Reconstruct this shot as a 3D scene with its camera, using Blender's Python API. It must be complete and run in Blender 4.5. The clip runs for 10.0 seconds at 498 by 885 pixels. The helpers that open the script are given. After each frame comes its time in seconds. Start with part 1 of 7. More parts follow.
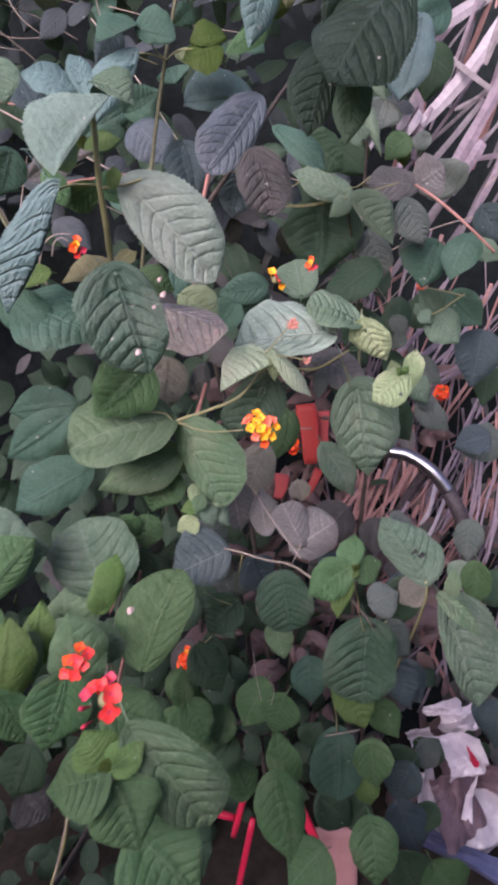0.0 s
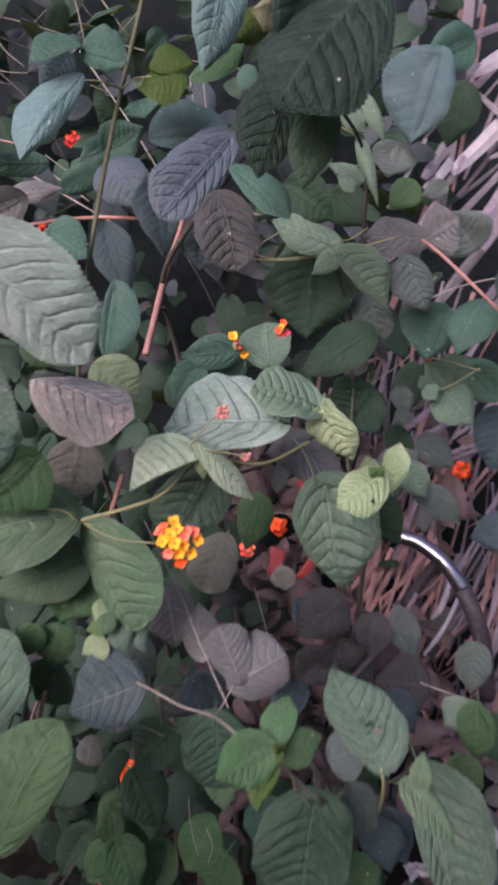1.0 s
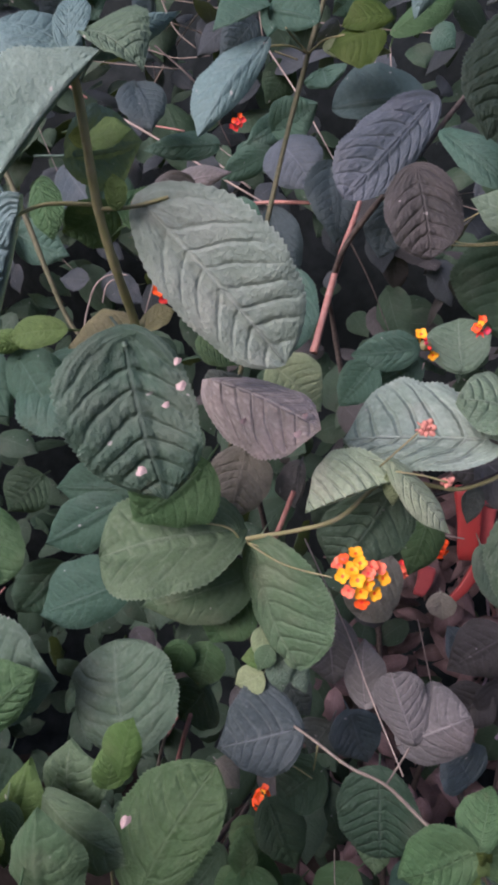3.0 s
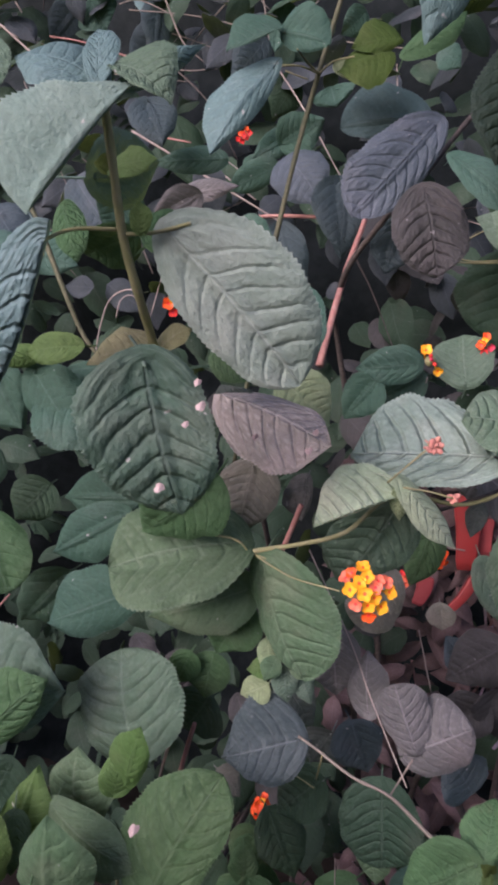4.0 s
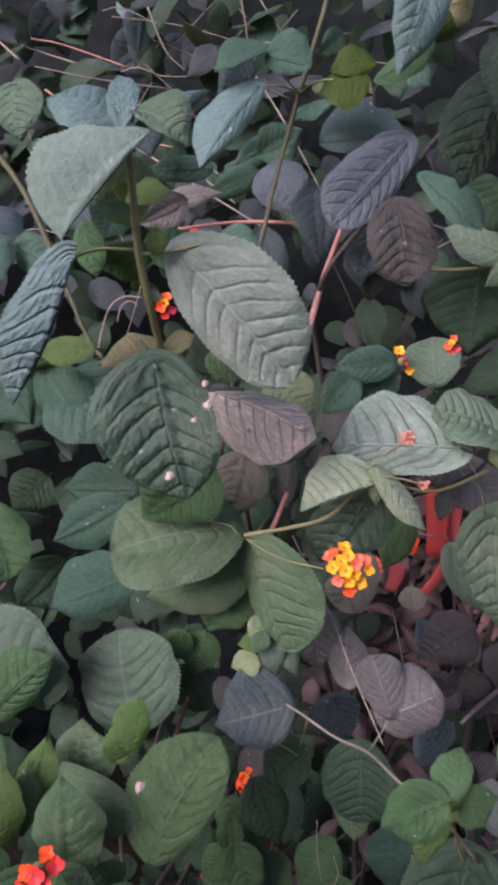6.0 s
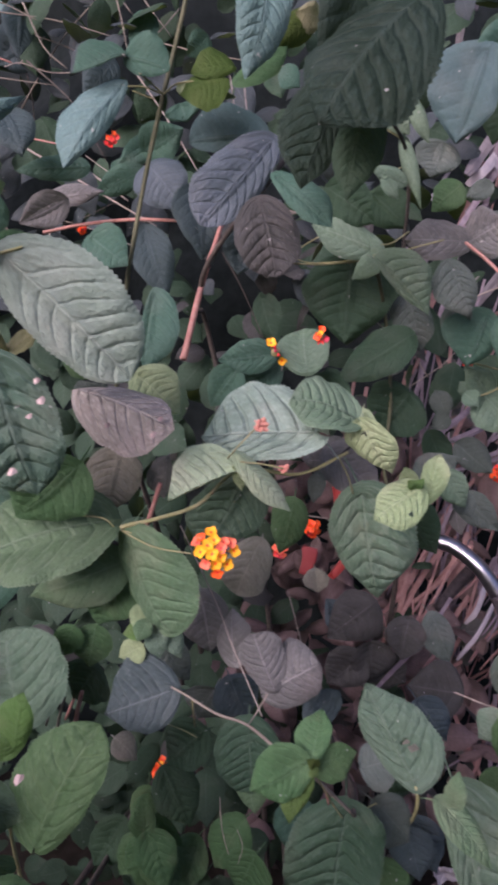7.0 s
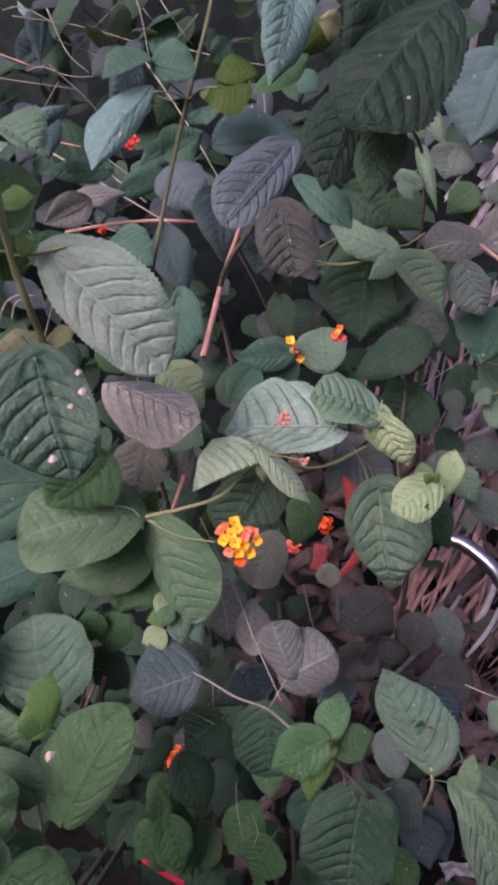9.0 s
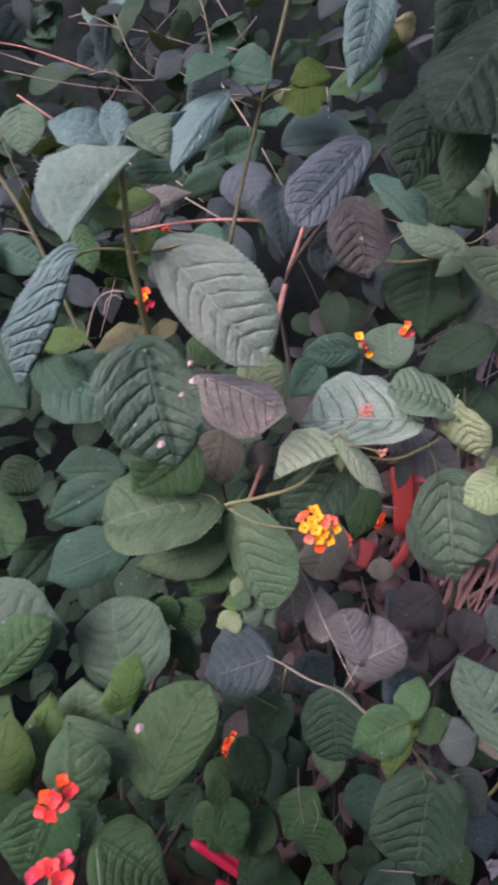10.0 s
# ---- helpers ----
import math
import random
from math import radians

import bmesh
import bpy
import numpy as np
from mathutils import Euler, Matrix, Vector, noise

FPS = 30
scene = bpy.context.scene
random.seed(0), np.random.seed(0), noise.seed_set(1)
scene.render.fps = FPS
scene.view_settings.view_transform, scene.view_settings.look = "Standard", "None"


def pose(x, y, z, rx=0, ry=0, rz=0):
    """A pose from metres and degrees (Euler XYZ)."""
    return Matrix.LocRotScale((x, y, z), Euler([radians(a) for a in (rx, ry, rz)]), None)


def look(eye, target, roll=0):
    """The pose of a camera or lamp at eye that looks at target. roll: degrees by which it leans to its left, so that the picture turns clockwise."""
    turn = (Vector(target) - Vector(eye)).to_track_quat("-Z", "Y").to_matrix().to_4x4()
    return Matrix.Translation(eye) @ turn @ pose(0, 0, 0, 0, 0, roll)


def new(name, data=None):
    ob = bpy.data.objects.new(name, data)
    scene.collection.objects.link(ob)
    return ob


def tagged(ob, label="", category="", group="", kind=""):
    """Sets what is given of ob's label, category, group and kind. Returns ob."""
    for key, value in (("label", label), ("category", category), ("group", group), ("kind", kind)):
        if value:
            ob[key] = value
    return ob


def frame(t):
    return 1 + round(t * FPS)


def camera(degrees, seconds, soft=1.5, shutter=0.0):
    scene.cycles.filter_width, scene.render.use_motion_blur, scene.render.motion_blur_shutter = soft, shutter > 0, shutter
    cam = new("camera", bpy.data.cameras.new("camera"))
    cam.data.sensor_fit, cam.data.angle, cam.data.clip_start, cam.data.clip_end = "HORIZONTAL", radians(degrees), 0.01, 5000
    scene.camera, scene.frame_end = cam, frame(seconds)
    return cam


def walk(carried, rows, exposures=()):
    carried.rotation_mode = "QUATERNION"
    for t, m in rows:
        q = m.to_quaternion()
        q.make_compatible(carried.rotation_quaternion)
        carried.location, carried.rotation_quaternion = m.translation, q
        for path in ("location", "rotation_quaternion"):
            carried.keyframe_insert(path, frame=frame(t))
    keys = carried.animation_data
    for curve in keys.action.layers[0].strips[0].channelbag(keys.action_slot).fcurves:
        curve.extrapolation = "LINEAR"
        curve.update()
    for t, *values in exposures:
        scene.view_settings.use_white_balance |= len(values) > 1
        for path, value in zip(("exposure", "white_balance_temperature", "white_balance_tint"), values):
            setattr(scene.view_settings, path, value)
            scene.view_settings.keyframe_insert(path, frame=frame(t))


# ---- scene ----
cam = camera(45.4, 10.0, soft=3.5, shutter=0.6)
METRES, EYE, TILT, LEAN, TURN = 0.40, 0.95, -14.0, 0.0, 0.0
ROWS = [
    (0.0, 0.0, 0.0, 0.0, 0.0, 0.0, 0.0),
    (0.5, 0.0549, 0.0701, 0.0401, 0.15, 1.44, -1.54),
    (1.0, 0.1703, 0.2379, 0.1164, 4.03, 3.53, -3.71),
    (1.5, 0.2077, 0.3295, 0.1466, 9.08, 3.04, -5.8),
    (2.0, 0.1528, 0.3923, 0.1543, 12.95, 1.61, -6.33),
    (2.5, 0.0893, 0.3706, 0.1443, 15.89, 1.51, -7.19),
    (4.0, 0.0583, 0.329, 0.1502, 15.54, 2.32, -8.25),
    (4.5, 0.0344, 0.3287, 0.1554, 16.84, 2.28, -8.55),
    (5.0, 0.0244, 0.296, 0.1516, 15.59, 2.38, -8.91),
    (6.5, 0.1005, 0.2457, 0.1408, 10.31, 2.26, -6.23),
    (7.0, 0.1584, 0.2363, 0.1451, 6.99, 2.41, -4.75),
    (7.5, 0.1727, 0.2247, 0.1399, 6.46, 2.2, -4.66),
    (8.0, 0.1722, 0.2276, 0.1374, 6.79, 1.77, -4.71),
    (8.5, 0.1607, 0.2176, 0.1357, 7.44, 1.9, -4.9),
    (9.0, 0.1408, 0.2026, 0.1306, 7.61, 2.44, -5.21),
    (9.5, 0.1109, 0.1778, 0.1242, 8.83, 2.62, -5.69),
    (10.0, 0.0693, 0.1588, 0.1091, 10.23, 2.11, -5.98),
]

walk(cam, [(t, pose(0, 0, EYE, TILT, LEAN, TURN) @ pose(METRES * x, METRES * y, METRES * z, 90 + pitch, roll, yaw)) for t, x, y, z, yaw, pitch, roll in ROWS],
     exposures=((0.0, 1.48, 6330, 30), (0.5, 1.40, 6230, 29), (1.0, 1.26, 6280, 29), (1.5, 1.23, 6300, 28), (2.0, 1.12, 6330, 26), (2.6, 1.14, 6330, 29), (6.0, 1.15, 6330, 30), (7.0, 1.21, 6300, 30), (10.0, 1.22, 6300, 30)))

# ---- light: an overcast sky at dusk, open above and behind the camera ----
world = bpy.data.worlds.new("dusk_sky")
scene.world = world
world.use_nodes = True
wn = world.node_tree.nodes
sky = wn.new("ShaderNodeTexSky")
sky.sky_type, sky.sun_disc = "NISHITA", False
sky.sun_elevation, sky.sun_rotation = radians(28), radians(209)
sky.dust_density, sky.ozone_density = 4.0, 2.0
world.node_tree.links.new(sky.outputs[0], wn["Background"].inputs[0])
wn["Background"].inputs[1].default_value = 0.075
sun = new("sun", bpy.data.lights.new("sun", "SUN"))
sun.data.energy, sun.data.angle, sun.data.color = 1.7, radians(44), (1.0, 0.97, 0.95)
sun.matrix_world = look((-0.86, -1.62, 0.97), (0, 0, 0))


# ---- materials ----
class Nodes:
    """A small wrapper to chain shader nodes."""

    def __init__(self, name):
        self.mat = bpy.data.materials.new(name)
        self.mat.use_nodes = True
        self.tree = self.mat.node_tree
        self.bsdf = self.tree.nodes["Principled BSDF"]
        self.out = self.tree.nodes["Material Output"]

    def node(self, kind):
        return self.tree.nodes.new(kind)

    def link(self, a, b):
        self.tree.links.new(a, b)

    def put(self, socket, value):
        if isinstance(value, (int, float)):
            socket.default_value = value
        elif isinstance(value, (tuple, list)):
            socket.default_value = (*value[:3], 1.0) if socket.type == "RGBA" else value
        else:
            self.link(value, socket)

    def math(self, op, a, b=0.0, clamp=False):
        n = self.node("ShaderNodeMath")
        n.operation, n.use_clamp = op, clamp
        self.put(n.inputs[0], a)
        self.put(n.inputs[1], b)
        return n.outputs[0]

    def ramp(self, x, lo, hi):
        n = self.node("ShaderNodeMapRange")
        n.interpolation_type = "SMOOTHSTEP"
        self.put(n.inputs["Value"], x)
        n.inputs["From Min"].default_value, n.inputs["From Max"].default_value = lo, hi
        return n.outputs[0]

    def mix(self, fac, a, b, blend="MIX"):
        n = self.node("ShaderNodeMix")
        n.data_type, n.blend_type = "RGBA", blend
        self.put(n.inputs[0], fac)
        self.put(n.inputs[6], a)
        self.put(n.inputs[7], b)
        return n.outputs[2]

    def noise(self, scale, detail=3.0, coord=None, rough=0.55):
        n = self.node("ShaderNodeTexNoise")
        n.inputs["Scale"].default_value, n.inputs["Detail"].default_value, n.inputs["Roughness"].default_value = scale, detail, rough
        if coord is None:
            coord = self.node("ShaderNodeNewGeometry").outputs["Position"]
        self.link(coord, n.inputs["Vector"])
        return n.outputs[0]

    def bump(self, height, strength, distance):
        n = self.node("ShaderNodeBump")
        n.inputs["Strength"].default_value, n.inputs["Distance"].default_value = strength, distance
        self.put(n.inputs["Height"], height)
        self.link(n.outputs[0], self.bsdf.inputs["Normal"])
        return n.outputs[0]

    def surface(self, colour, rough=0.6, metal=0.0, spec=0.4):
        self.put(self.bsdf.inputs["Base Color"], colour)
        self.put(self.bsdf.inputs["Roughness"], rough)
        self.put(self.bsdf.inputs["Metallic"], metal)
        self.bsdf.inputs["Specular IOR Level"].default_value = spec
        return self.mat


def leaf_material(name, colour, dusty, dust=0.35, vein=0.07, through_light=0.18, rough=0.55, rich=0.8, relief_depth=0.5, gloss=0.20):
    """A rough lantana leaf: sunken side veins and a fine net by its own coordinates, patchy dust, a few pale specks."""
    k = Nodes(name)
    uv = k.node("ShaderNodeUVMap").outputs[0]
    parts = k.node("ShaderNodeSeparateXYZ")
    k.link(uv, parts.inputs[0])
    u, v = parts.outputs[0], parts.outputs[1]
    where = k.node("ShaderNodeNewGeometry").outputs["Position"]
    info = k.node("ShaderNodeObjectInfo")
    chance = info.outputs["Random"]
    depth = k.node("ShaderNodeSeparateColor")
    k.link(info.outputs["Color"], depth.inputs[0])
    deep = depth.outputs[0]
    side = k.math("MULTIPLY", k.math("ABSOLUTE", k.math("SUBTRACT", v, 0.5)), 2.0)
    waver = k.math("MULTIPLY", k.math("SUBTRACT", k.noise(130.0, 2.0, where), 0.5), 0.25)
    phase = k.math("ADD", k.math("MULTIPLY", u, 8.0), waver)
    lateral = k.math("MULTIPLY", k.math("ABSOLUTE", k.math("SUBTRACT", k.math("FRACT", phase), 0.5)), 2.0)
    rib = k.math("SUBTRACT", 1.0, k.ramp(side, 0.008, 0.05))
    vein_fade = k.math("SUBTRACT", 1.0, k.ramp(side, 0.55, 1.0))
    line = k.math("MAXIMUM", k.math("MULTIPLY", k.ramp(lateral, 0.62, 1.0), vein_fade), rib)
    # the fine net between the side veins
    grid = k.node("ShaderNodeCombineXYZ")
    k.link(k.math("MULTIPLY", phase, 2.2), grid.inputs[0])
    k.link(k.math("MULTIPLY", side, 8.0), grid.inputs[1])
    k.link(k.math("MULTIPLY", chance, 40.0), grid.inputs[2])
    cells = k.node("ShaderNodeTexVoronoi")
    cells.feature = "SMOOTH_F1"
    cells.inputs["Scale"].default_value, cells.inputs["Smoothness"].default_value = 1.0, 0.35
    k.link(grid.outputs[0], cells.inputs["Vector"])
    pillow = k.math("SUBTRACT", 1.0, cells.outputs["Distance"])
    rim = k.ramp(side, 0.965, 0.995)
    patch = k.ramp(k.noise(38.0, 4.0, where), 0.35, 0.75)
    fine = k.noise(420.0, 3.0, where)
    pale = tuple(min(1.0, c * 1.35 + 0.02) for c in dusty)
    colour1 = k.mix(k.math("MULTIPLY", patch, dust), colour, dusty)
    colour2 = k.mix(k.math("MULTIPLY", line, vein * 1.6), colour1, pale)
    colour2 = k.mix(k.math("MULTIPLY", rib, vein * 4.5), colour2, pale)
    colour2 = k.mix(k.math("MULTIPLY", rim, 0.35), colour2, pale)
    crests = k.math("MULTIPLY", k.math("MULTIPLY", k.ramp(pillow, 0.45, 0.85), deep), 0.55)
    colour2 = k.mix(crests, colour2, tuple(min(1.0, c * 1.25) for c in dusty))
    blotch = k.ramp(k.noise(14.0, 3.0, where), 0.42, 0.68)
    colour2 = k.mix(k.math("MULTIPLY", blotch, 0.45), colour2, tuple(c * f for c, f in zip(colour, (0.62, 0.70, 0.60))))
    faded = k.math("MULTIPLY", k.ramp(k.noise(27.0, 2.0, where), 0.50, 0.72), k.math("ADD", 0.15, k.math("MULTIPLY", chance, 0.40)))
    colour2 = k.mix(faded, colour2, tuple(c * f + 0.006 for c, f in zip(dusty, (1.16, 1.0, 0.98))))
    rust = k.math("MULTIPLY", k.ramp(k.noise(46.0, 4.0, where, 0.7), 0.62, 0.78), k.math("MULTIPLY", chance, 0.35))
    colour2 = k.mix(rust, colour2, (0.16, 0.12, 0.075))
    vary = k.node("ShaderNodeHueSaturation")
    k.put(vary.inputs["Hue"], k.math("ADD", 0.485, k.math("MULTIPLY", chance, 0.025)))
    vary.inputs["Saturation"].default_value = rich
    k.put(vary.inputs["Value"], k.math("ADD", 0.64, k.math("ADD", k.math("MULTIPLY", chance, 0.24), k.math("MULTIPLY", fine, 0.60))))
    k.put(vary.inputs["Color"], colour2)
    specks = k.math("MULTIPLY", k.ramp(k.noise(210.0, 1.0, where), 0.77, 0.80), 0.8)
    final = k.mix(specks, vary.outputs[0], (0.42, 0.40, 0.38))
    relief = k.math("SUBTRACT", k.math("MULTIPLY", pillow, 0.48), k.math("MULTIPLY", line, relief_depth * 0.9))
    relief = k.math("MULTIPLY", relief, k.math("ADD", 0.10, deep))
    grit = k.noise(1100.0, 2.0, where, 0.6)
    relief = k.math("ADD", relief, k.math("MULTIPLY", k.math("ADD", fine, k.math("MULTIPLY", grit, 0.6)), 0.42))
    normal = k.bump(relief, 0.9, 0.0018)
    k.surface(final, k.math("ADD", rough + 0.02, k.math("MULTIPLY", fine, 0.16)), 0.0, gloss)
    thin = k.node("ShaderNodeBsdfTranslucent")
    k.put(thin.inputs["Color"], k.mix(0.5, final, (0.25, 0.34, 0.05)))
    k.link(normal, thin.inputs["Normal"])
    both = k.node("ShaderNodeMixShader")
    both.inputs[0].default_value = through_light
    k.link(k.bsdf.outputs[0], both.inputs[1])
    k.link(thin.outputs[0], both.inputs[2])
    k.link(both.outputs[0], k.out.inputs["Surface"])
    return k.mat


GREEN = leaf_material("green_leaf", (0.050, 0.112, 0.048), (0.088, 0.146, 0.078), rich=0.98)
SAGE = leaf_material("sage_leaf", (0.084, 0.146, 0.082), (0.138, 0.188, 0.128), rich=1.0)
YOUNG = leaf_material("young_leaf", (0.245, 0.330, 0.165), (0.325, 0.380, 0.240), through_light=0.22, rich=0.9)
FRESH = leaf_material("fresh_leaf", (0.080, 0.152, 0.046), (0.115, 0.174, 0.077), through_light=0.22, rich=1.0)
GREY = leaf_material("grey_green_leaf", (0.112, 0.182, 0.124), (0.172, 0.228, 0.174), rich=0.95)
DULL = leaf_material("dull_green_leaf", (0.052, 0.100, 0.072), (0.098, 0.142, 0.112), rich=0.95, relief_depth=0.5)
# Ink and teal bases carry the sky's reflection in their colour.
INK = leaf_material("ink_sheen_leaf", (0.048, 0.076, 0.088), (0.085, 0.110, 0.122), rough=0.48, vein=0.22)
MIST = leaf_material("teal_sheen_leaf", (0.044, 0.096, 0.106), (0.074, 0.124, 0.134), rough=0.5)
LIME = leaf_material("lime_leaf", (0.044, 0.074, 0.014), (0.068, 0.092, 0.028), through_light=0.25, rich=1.0)
OLIVE = leaf_material("yellowing_leaf", (0.210, 0.205, 0.085), (0.260, 0.245, 0.150), through_light=0.25)
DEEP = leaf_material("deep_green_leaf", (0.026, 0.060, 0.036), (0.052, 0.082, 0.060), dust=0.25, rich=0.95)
TEAL = leaf_material("blue_green_leaf", (0.040, 0.098, 0.074), (0.078, 0.134, 0.112), rich=0.95)
# Blue is put into these three colours for the sheen of the sky.
BLUE = leaf_material("blue_sheen_leaf", (0.096, 0.192, 0.205), (0.148, 0.238, 0.250), rough=0.48)
SLATE = leaf_material("slate_sheen_leaf", (0.034, 0.062, 0.080), (0.066, 0.094, 0.112), rough=0.5)
HAZE = leaf_material("violet_sheen_leaf", (0.056, 0.080, 0.116), (0.094, 0.118, 0.158), rough=0.5, gloss=0.35)
ASH = leaf_material("dusty_grey_leaf", (0.188, 0.248, 0.206), (0.270, 0.316, 0.282), rich=0.95, dust=0.6, relief_depth=0.6)
# A paler leaf with the same sky tint in its base colour.
SKY = leaf_material("pale_sheen_leaf", (0.150, 0.256, 0.226), (0.212, 0.304, 0.276), dust=0.5, relief_depth=0.12)
DUSK = leaf_material("dusty_brown_leaf", (0.080, 0.110, 0.102), (0.130, 0.152, 0.146), dust=0.5)
PLUM = leaf_material("purple_grey_leaf", (0.118, 0.114, 0.120), (0.185, 0.177, 0.184), dust=0.5, vein=0.12)
# Dark brown of its own; on far and inner leaves it imitates shade.
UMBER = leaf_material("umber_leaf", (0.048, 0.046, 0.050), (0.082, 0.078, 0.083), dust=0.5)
# Near-black base puts the shade on the large top leaves into colour.
SHADED_PINE = leaf_material("shaded_pine_leaf", (0.009, 0.024, 0.016), (0.018, 0.038, 0.032), dust=0.5, rough=0.55, gloss=0.18)
RUSSET = leaf_material("russet_litter_leaf", (0.160, 0.092, 0.098), (0.225, 0.146, 0.152), dust=0.5)
# Darkened copies of the deep green and slate leaves, for shaded undergrowth.
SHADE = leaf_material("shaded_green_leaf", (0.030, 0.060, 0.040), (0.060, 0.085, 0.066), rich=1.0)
SHADE_BLUE = leaf_material("shaded_blue_leaf", (0.034, 0.048, 0.060), (0.060, 0.074, 0.086))
MINT = leaf_material("dusty_pale_leaf", (0.125, 0.192, 0.134), (0.180, 0.236, 0.184), rich=0.95, dust=0.5)
JADE = leaf_material("jade_leaf", (0.092, 0.152, 0.108), (0.145, 0.195, 0.155), rich=0.95)
FROST = leaf_material("frosted_leaf", (0.215, 0.296, 0.246), (0.295, 0.358, 0.308), relief_depth=1.0, dust=0.6, rich=0.95)
# Plum leaf lightened in colour to offset the shade of the leaf above.
BLUSH = leaf_material("lightened_plum_leaf", (0.310, 0.268, 0.254), (0.415, 0.366, 0.348), relief_depth=0.8, vein=0.12, dust=0.5)
TAN = leaf_material("tan_withered_leaf", (0.190, 0.176, 0.138), (0.262, 0.240, 0.200), dust=0.5)
# Young leaf made paler to make up for light lost to its facing.
SILVER = leaf_material("lightened_young_leaf", (0.370, 0.495, 0.310), (0.470, 0.545, 0.405), relief_depth=0.9, through_light=0.22)
LAUREL = leaf_material("laurel_green_leaf", (0.082, 0.140, 0.102), (0.136, 0.186, 0.154), rich=0.95, relief_depth=0.5)
MOSS = leaf_material("moss_green_leaf", (0.042, 0.095, 0.042), (0.078, 0.126, 0.070), rich=1.0)
BROWN = leaf_material("brown_leaf", (0.170, 0.162, 0.128), (0.240, 0.222, 0.190), dust=0.5)


def grained(name, colour, other, scale, rough=0.7, bump=0.4, metal=0.0, spec=0.3):
    k = Nodes(name)
    n = k.noise(scale, 5.0)
    big = k.noise(scale * 0.12, 3.0)
    chance = k.node("ShaderNodeObjectInfo").outputs["Random"]
    c = k.mix(k.ramp(n, 0.3, 0.7), colour, other)
    c = k.mix(k.math("MULTIPLY", k.ramp(big, 0.4, 0.7), 0.5), c, tuple(x * 0.55 for x in colour))
    c = k.mix(k.math("MULTIPLY", chance, 0.25), c, tuple(x * 0.6 for x in other))
    k.bump(n, bump, 0.002)
    return k.surface(c, rough, metal, spec)


STEM = grained("green_stem", (0.300, 0.300, 0.130), (0.340, 0.310, 0.180), 300)
BARK = grained("dark_bark", (0.060, 0.050, 0.045), (0.110, 0.090, 0.080), 260)
PINK_STEM = grained("reddish_dry_stem", (0.420, 0.180, 0.155), (0.480, 0.270, 0.235), 240)
DRY_STEM = grained("pale_dry_stem", (0.330, 0.270, 0.230), (0.420, 0.350, 0.310), 240)
STRAW_PALE = grained("bleached_frond", (0.440, 0.390, 0.450), (0.540, 0.480, 0.540), 120, 0.55)
STRAW_GREY = grained("grey_frond", (0.180, 0.155, 0.178), (0.260, 0.230, 0.255), 120)
STRAW_LILAC = grained("dull_frond", (0.230, 0.180, 0.225), (0.330, 0.265, 0.320), 120)
STRAW_RUST = grained("reddish_frond", (0.350, 0.180, 0.170), (0.450, 0.270, 0.260), 120)
OLIVE_STEM = grained("dull_olive_stem", (0.085, 0.092, 0.048), (0.120, 0.115, 0.070), 300)
DRAB_STEM = grained("greyish_brown_stem", (0.210, 0.175, 0.145), (0.270, 0.230, 0.195), 280)
# Near-black bank colour stands in for deep shade between the leaves.
GAP_DARK = grained("gap_dark_bank", (0.012, 0.017, 0.018), (0.024, 0.030, 0.032), 40, 0.95, 0.8, spec=0.14)
SOIL = grained("dark_soil", (0.030, 0.024, 0.020), (0.050, 0.040, 0.034), 60, 0.95, 0.8, spec=0.14)
CEMENT = grained("dark_cement", (0.16, 0.15, 0.15), (0.22, 0.21, 0.20), 30, 0.9, 0.4)
STEEL = grained("worn_chrome", (0.62, 0.60, 0.66), (0.45, 0.43, 0.48), 90, 0.30, 0.05, 1.0, 0.5)
# Darker metal for the parts of the tube that lie in shade.
SHADED_METAL = grained("dark_shaded_metal", (0.060, 0.052, 0.062), (0.105, 0.088, 0.098), 160, 0.6, 0.3, 0.4)
RED_PLASTIC = grained("red_plastic", (0.520, 0.050, 0.048), (0.460, 0.078, 0.070), 40, 0.4, 0.05)
CRIMSON = grained("crimson_plastic", (0.720, 0.025, 0.080), (0.640, 0.040, 0.090), 40, 0.4, 0.05)
PINK_RED = grained("faded_red_plastic", (0.640, 0.130, 0.130), (0.540, 0.090, 0.100), 40, 0.4, 0.05)
PINK_PLASTIC = grained("faded_pink_plastic", (0.520, 0.270, 0.270), (0.460, 0.230, 0.240), 40, 0.5, 0.05)
BAG = grained("white_plastic_film", (0.850, 0.790, 0.840), (0.640, 0.560, 0.650), 45, 0.35, 0.1)
# Mauve stands in for shadow in the folds of the white bag.
SHADOW_FILM = grained("mauve_shadow_film", (0.300, 0.205, 0.235), (0.200, 0.130, 0.150), 38, 0.35, 0.1)
BLUE_FILM = grained("blue_flap_film", (0.150, 0.170, 0.330), (0.230, 0.240, 0.400), 38, 0.3, 0.1)
PETAL_SPOT = grained("dried_pink_petal", (0.480, 0.340, 0.330), (0.560, 0.440, 0.420), 400)


def petal_material(name, colour, edge):
    k = Nodes(name)
    n = k.noise(900.0, 2.0)
    chance = k.node("ShaderNodeObjectInfo").outputs["Random"]
    c = k.mix(k.math("MULTIPLY", chance, 0.6), colour, edge)
    c = k.mix(k.ramp(n, 0.35, 0.75), c, edge)
    k.bump(n, 0.2, 0.0005)
    return k.surface(c, 0.5, 0.0, 0.3)


P_YELLOW = petal_material("yellow_orange_petal", (0.98, 0.50, 0.02), (0.95, 0.36, 0.015))
P_ORANGE = petal_material("orange_petal", (0.92, 0.13, 0.015), (0.85, 0.08, 0.018))
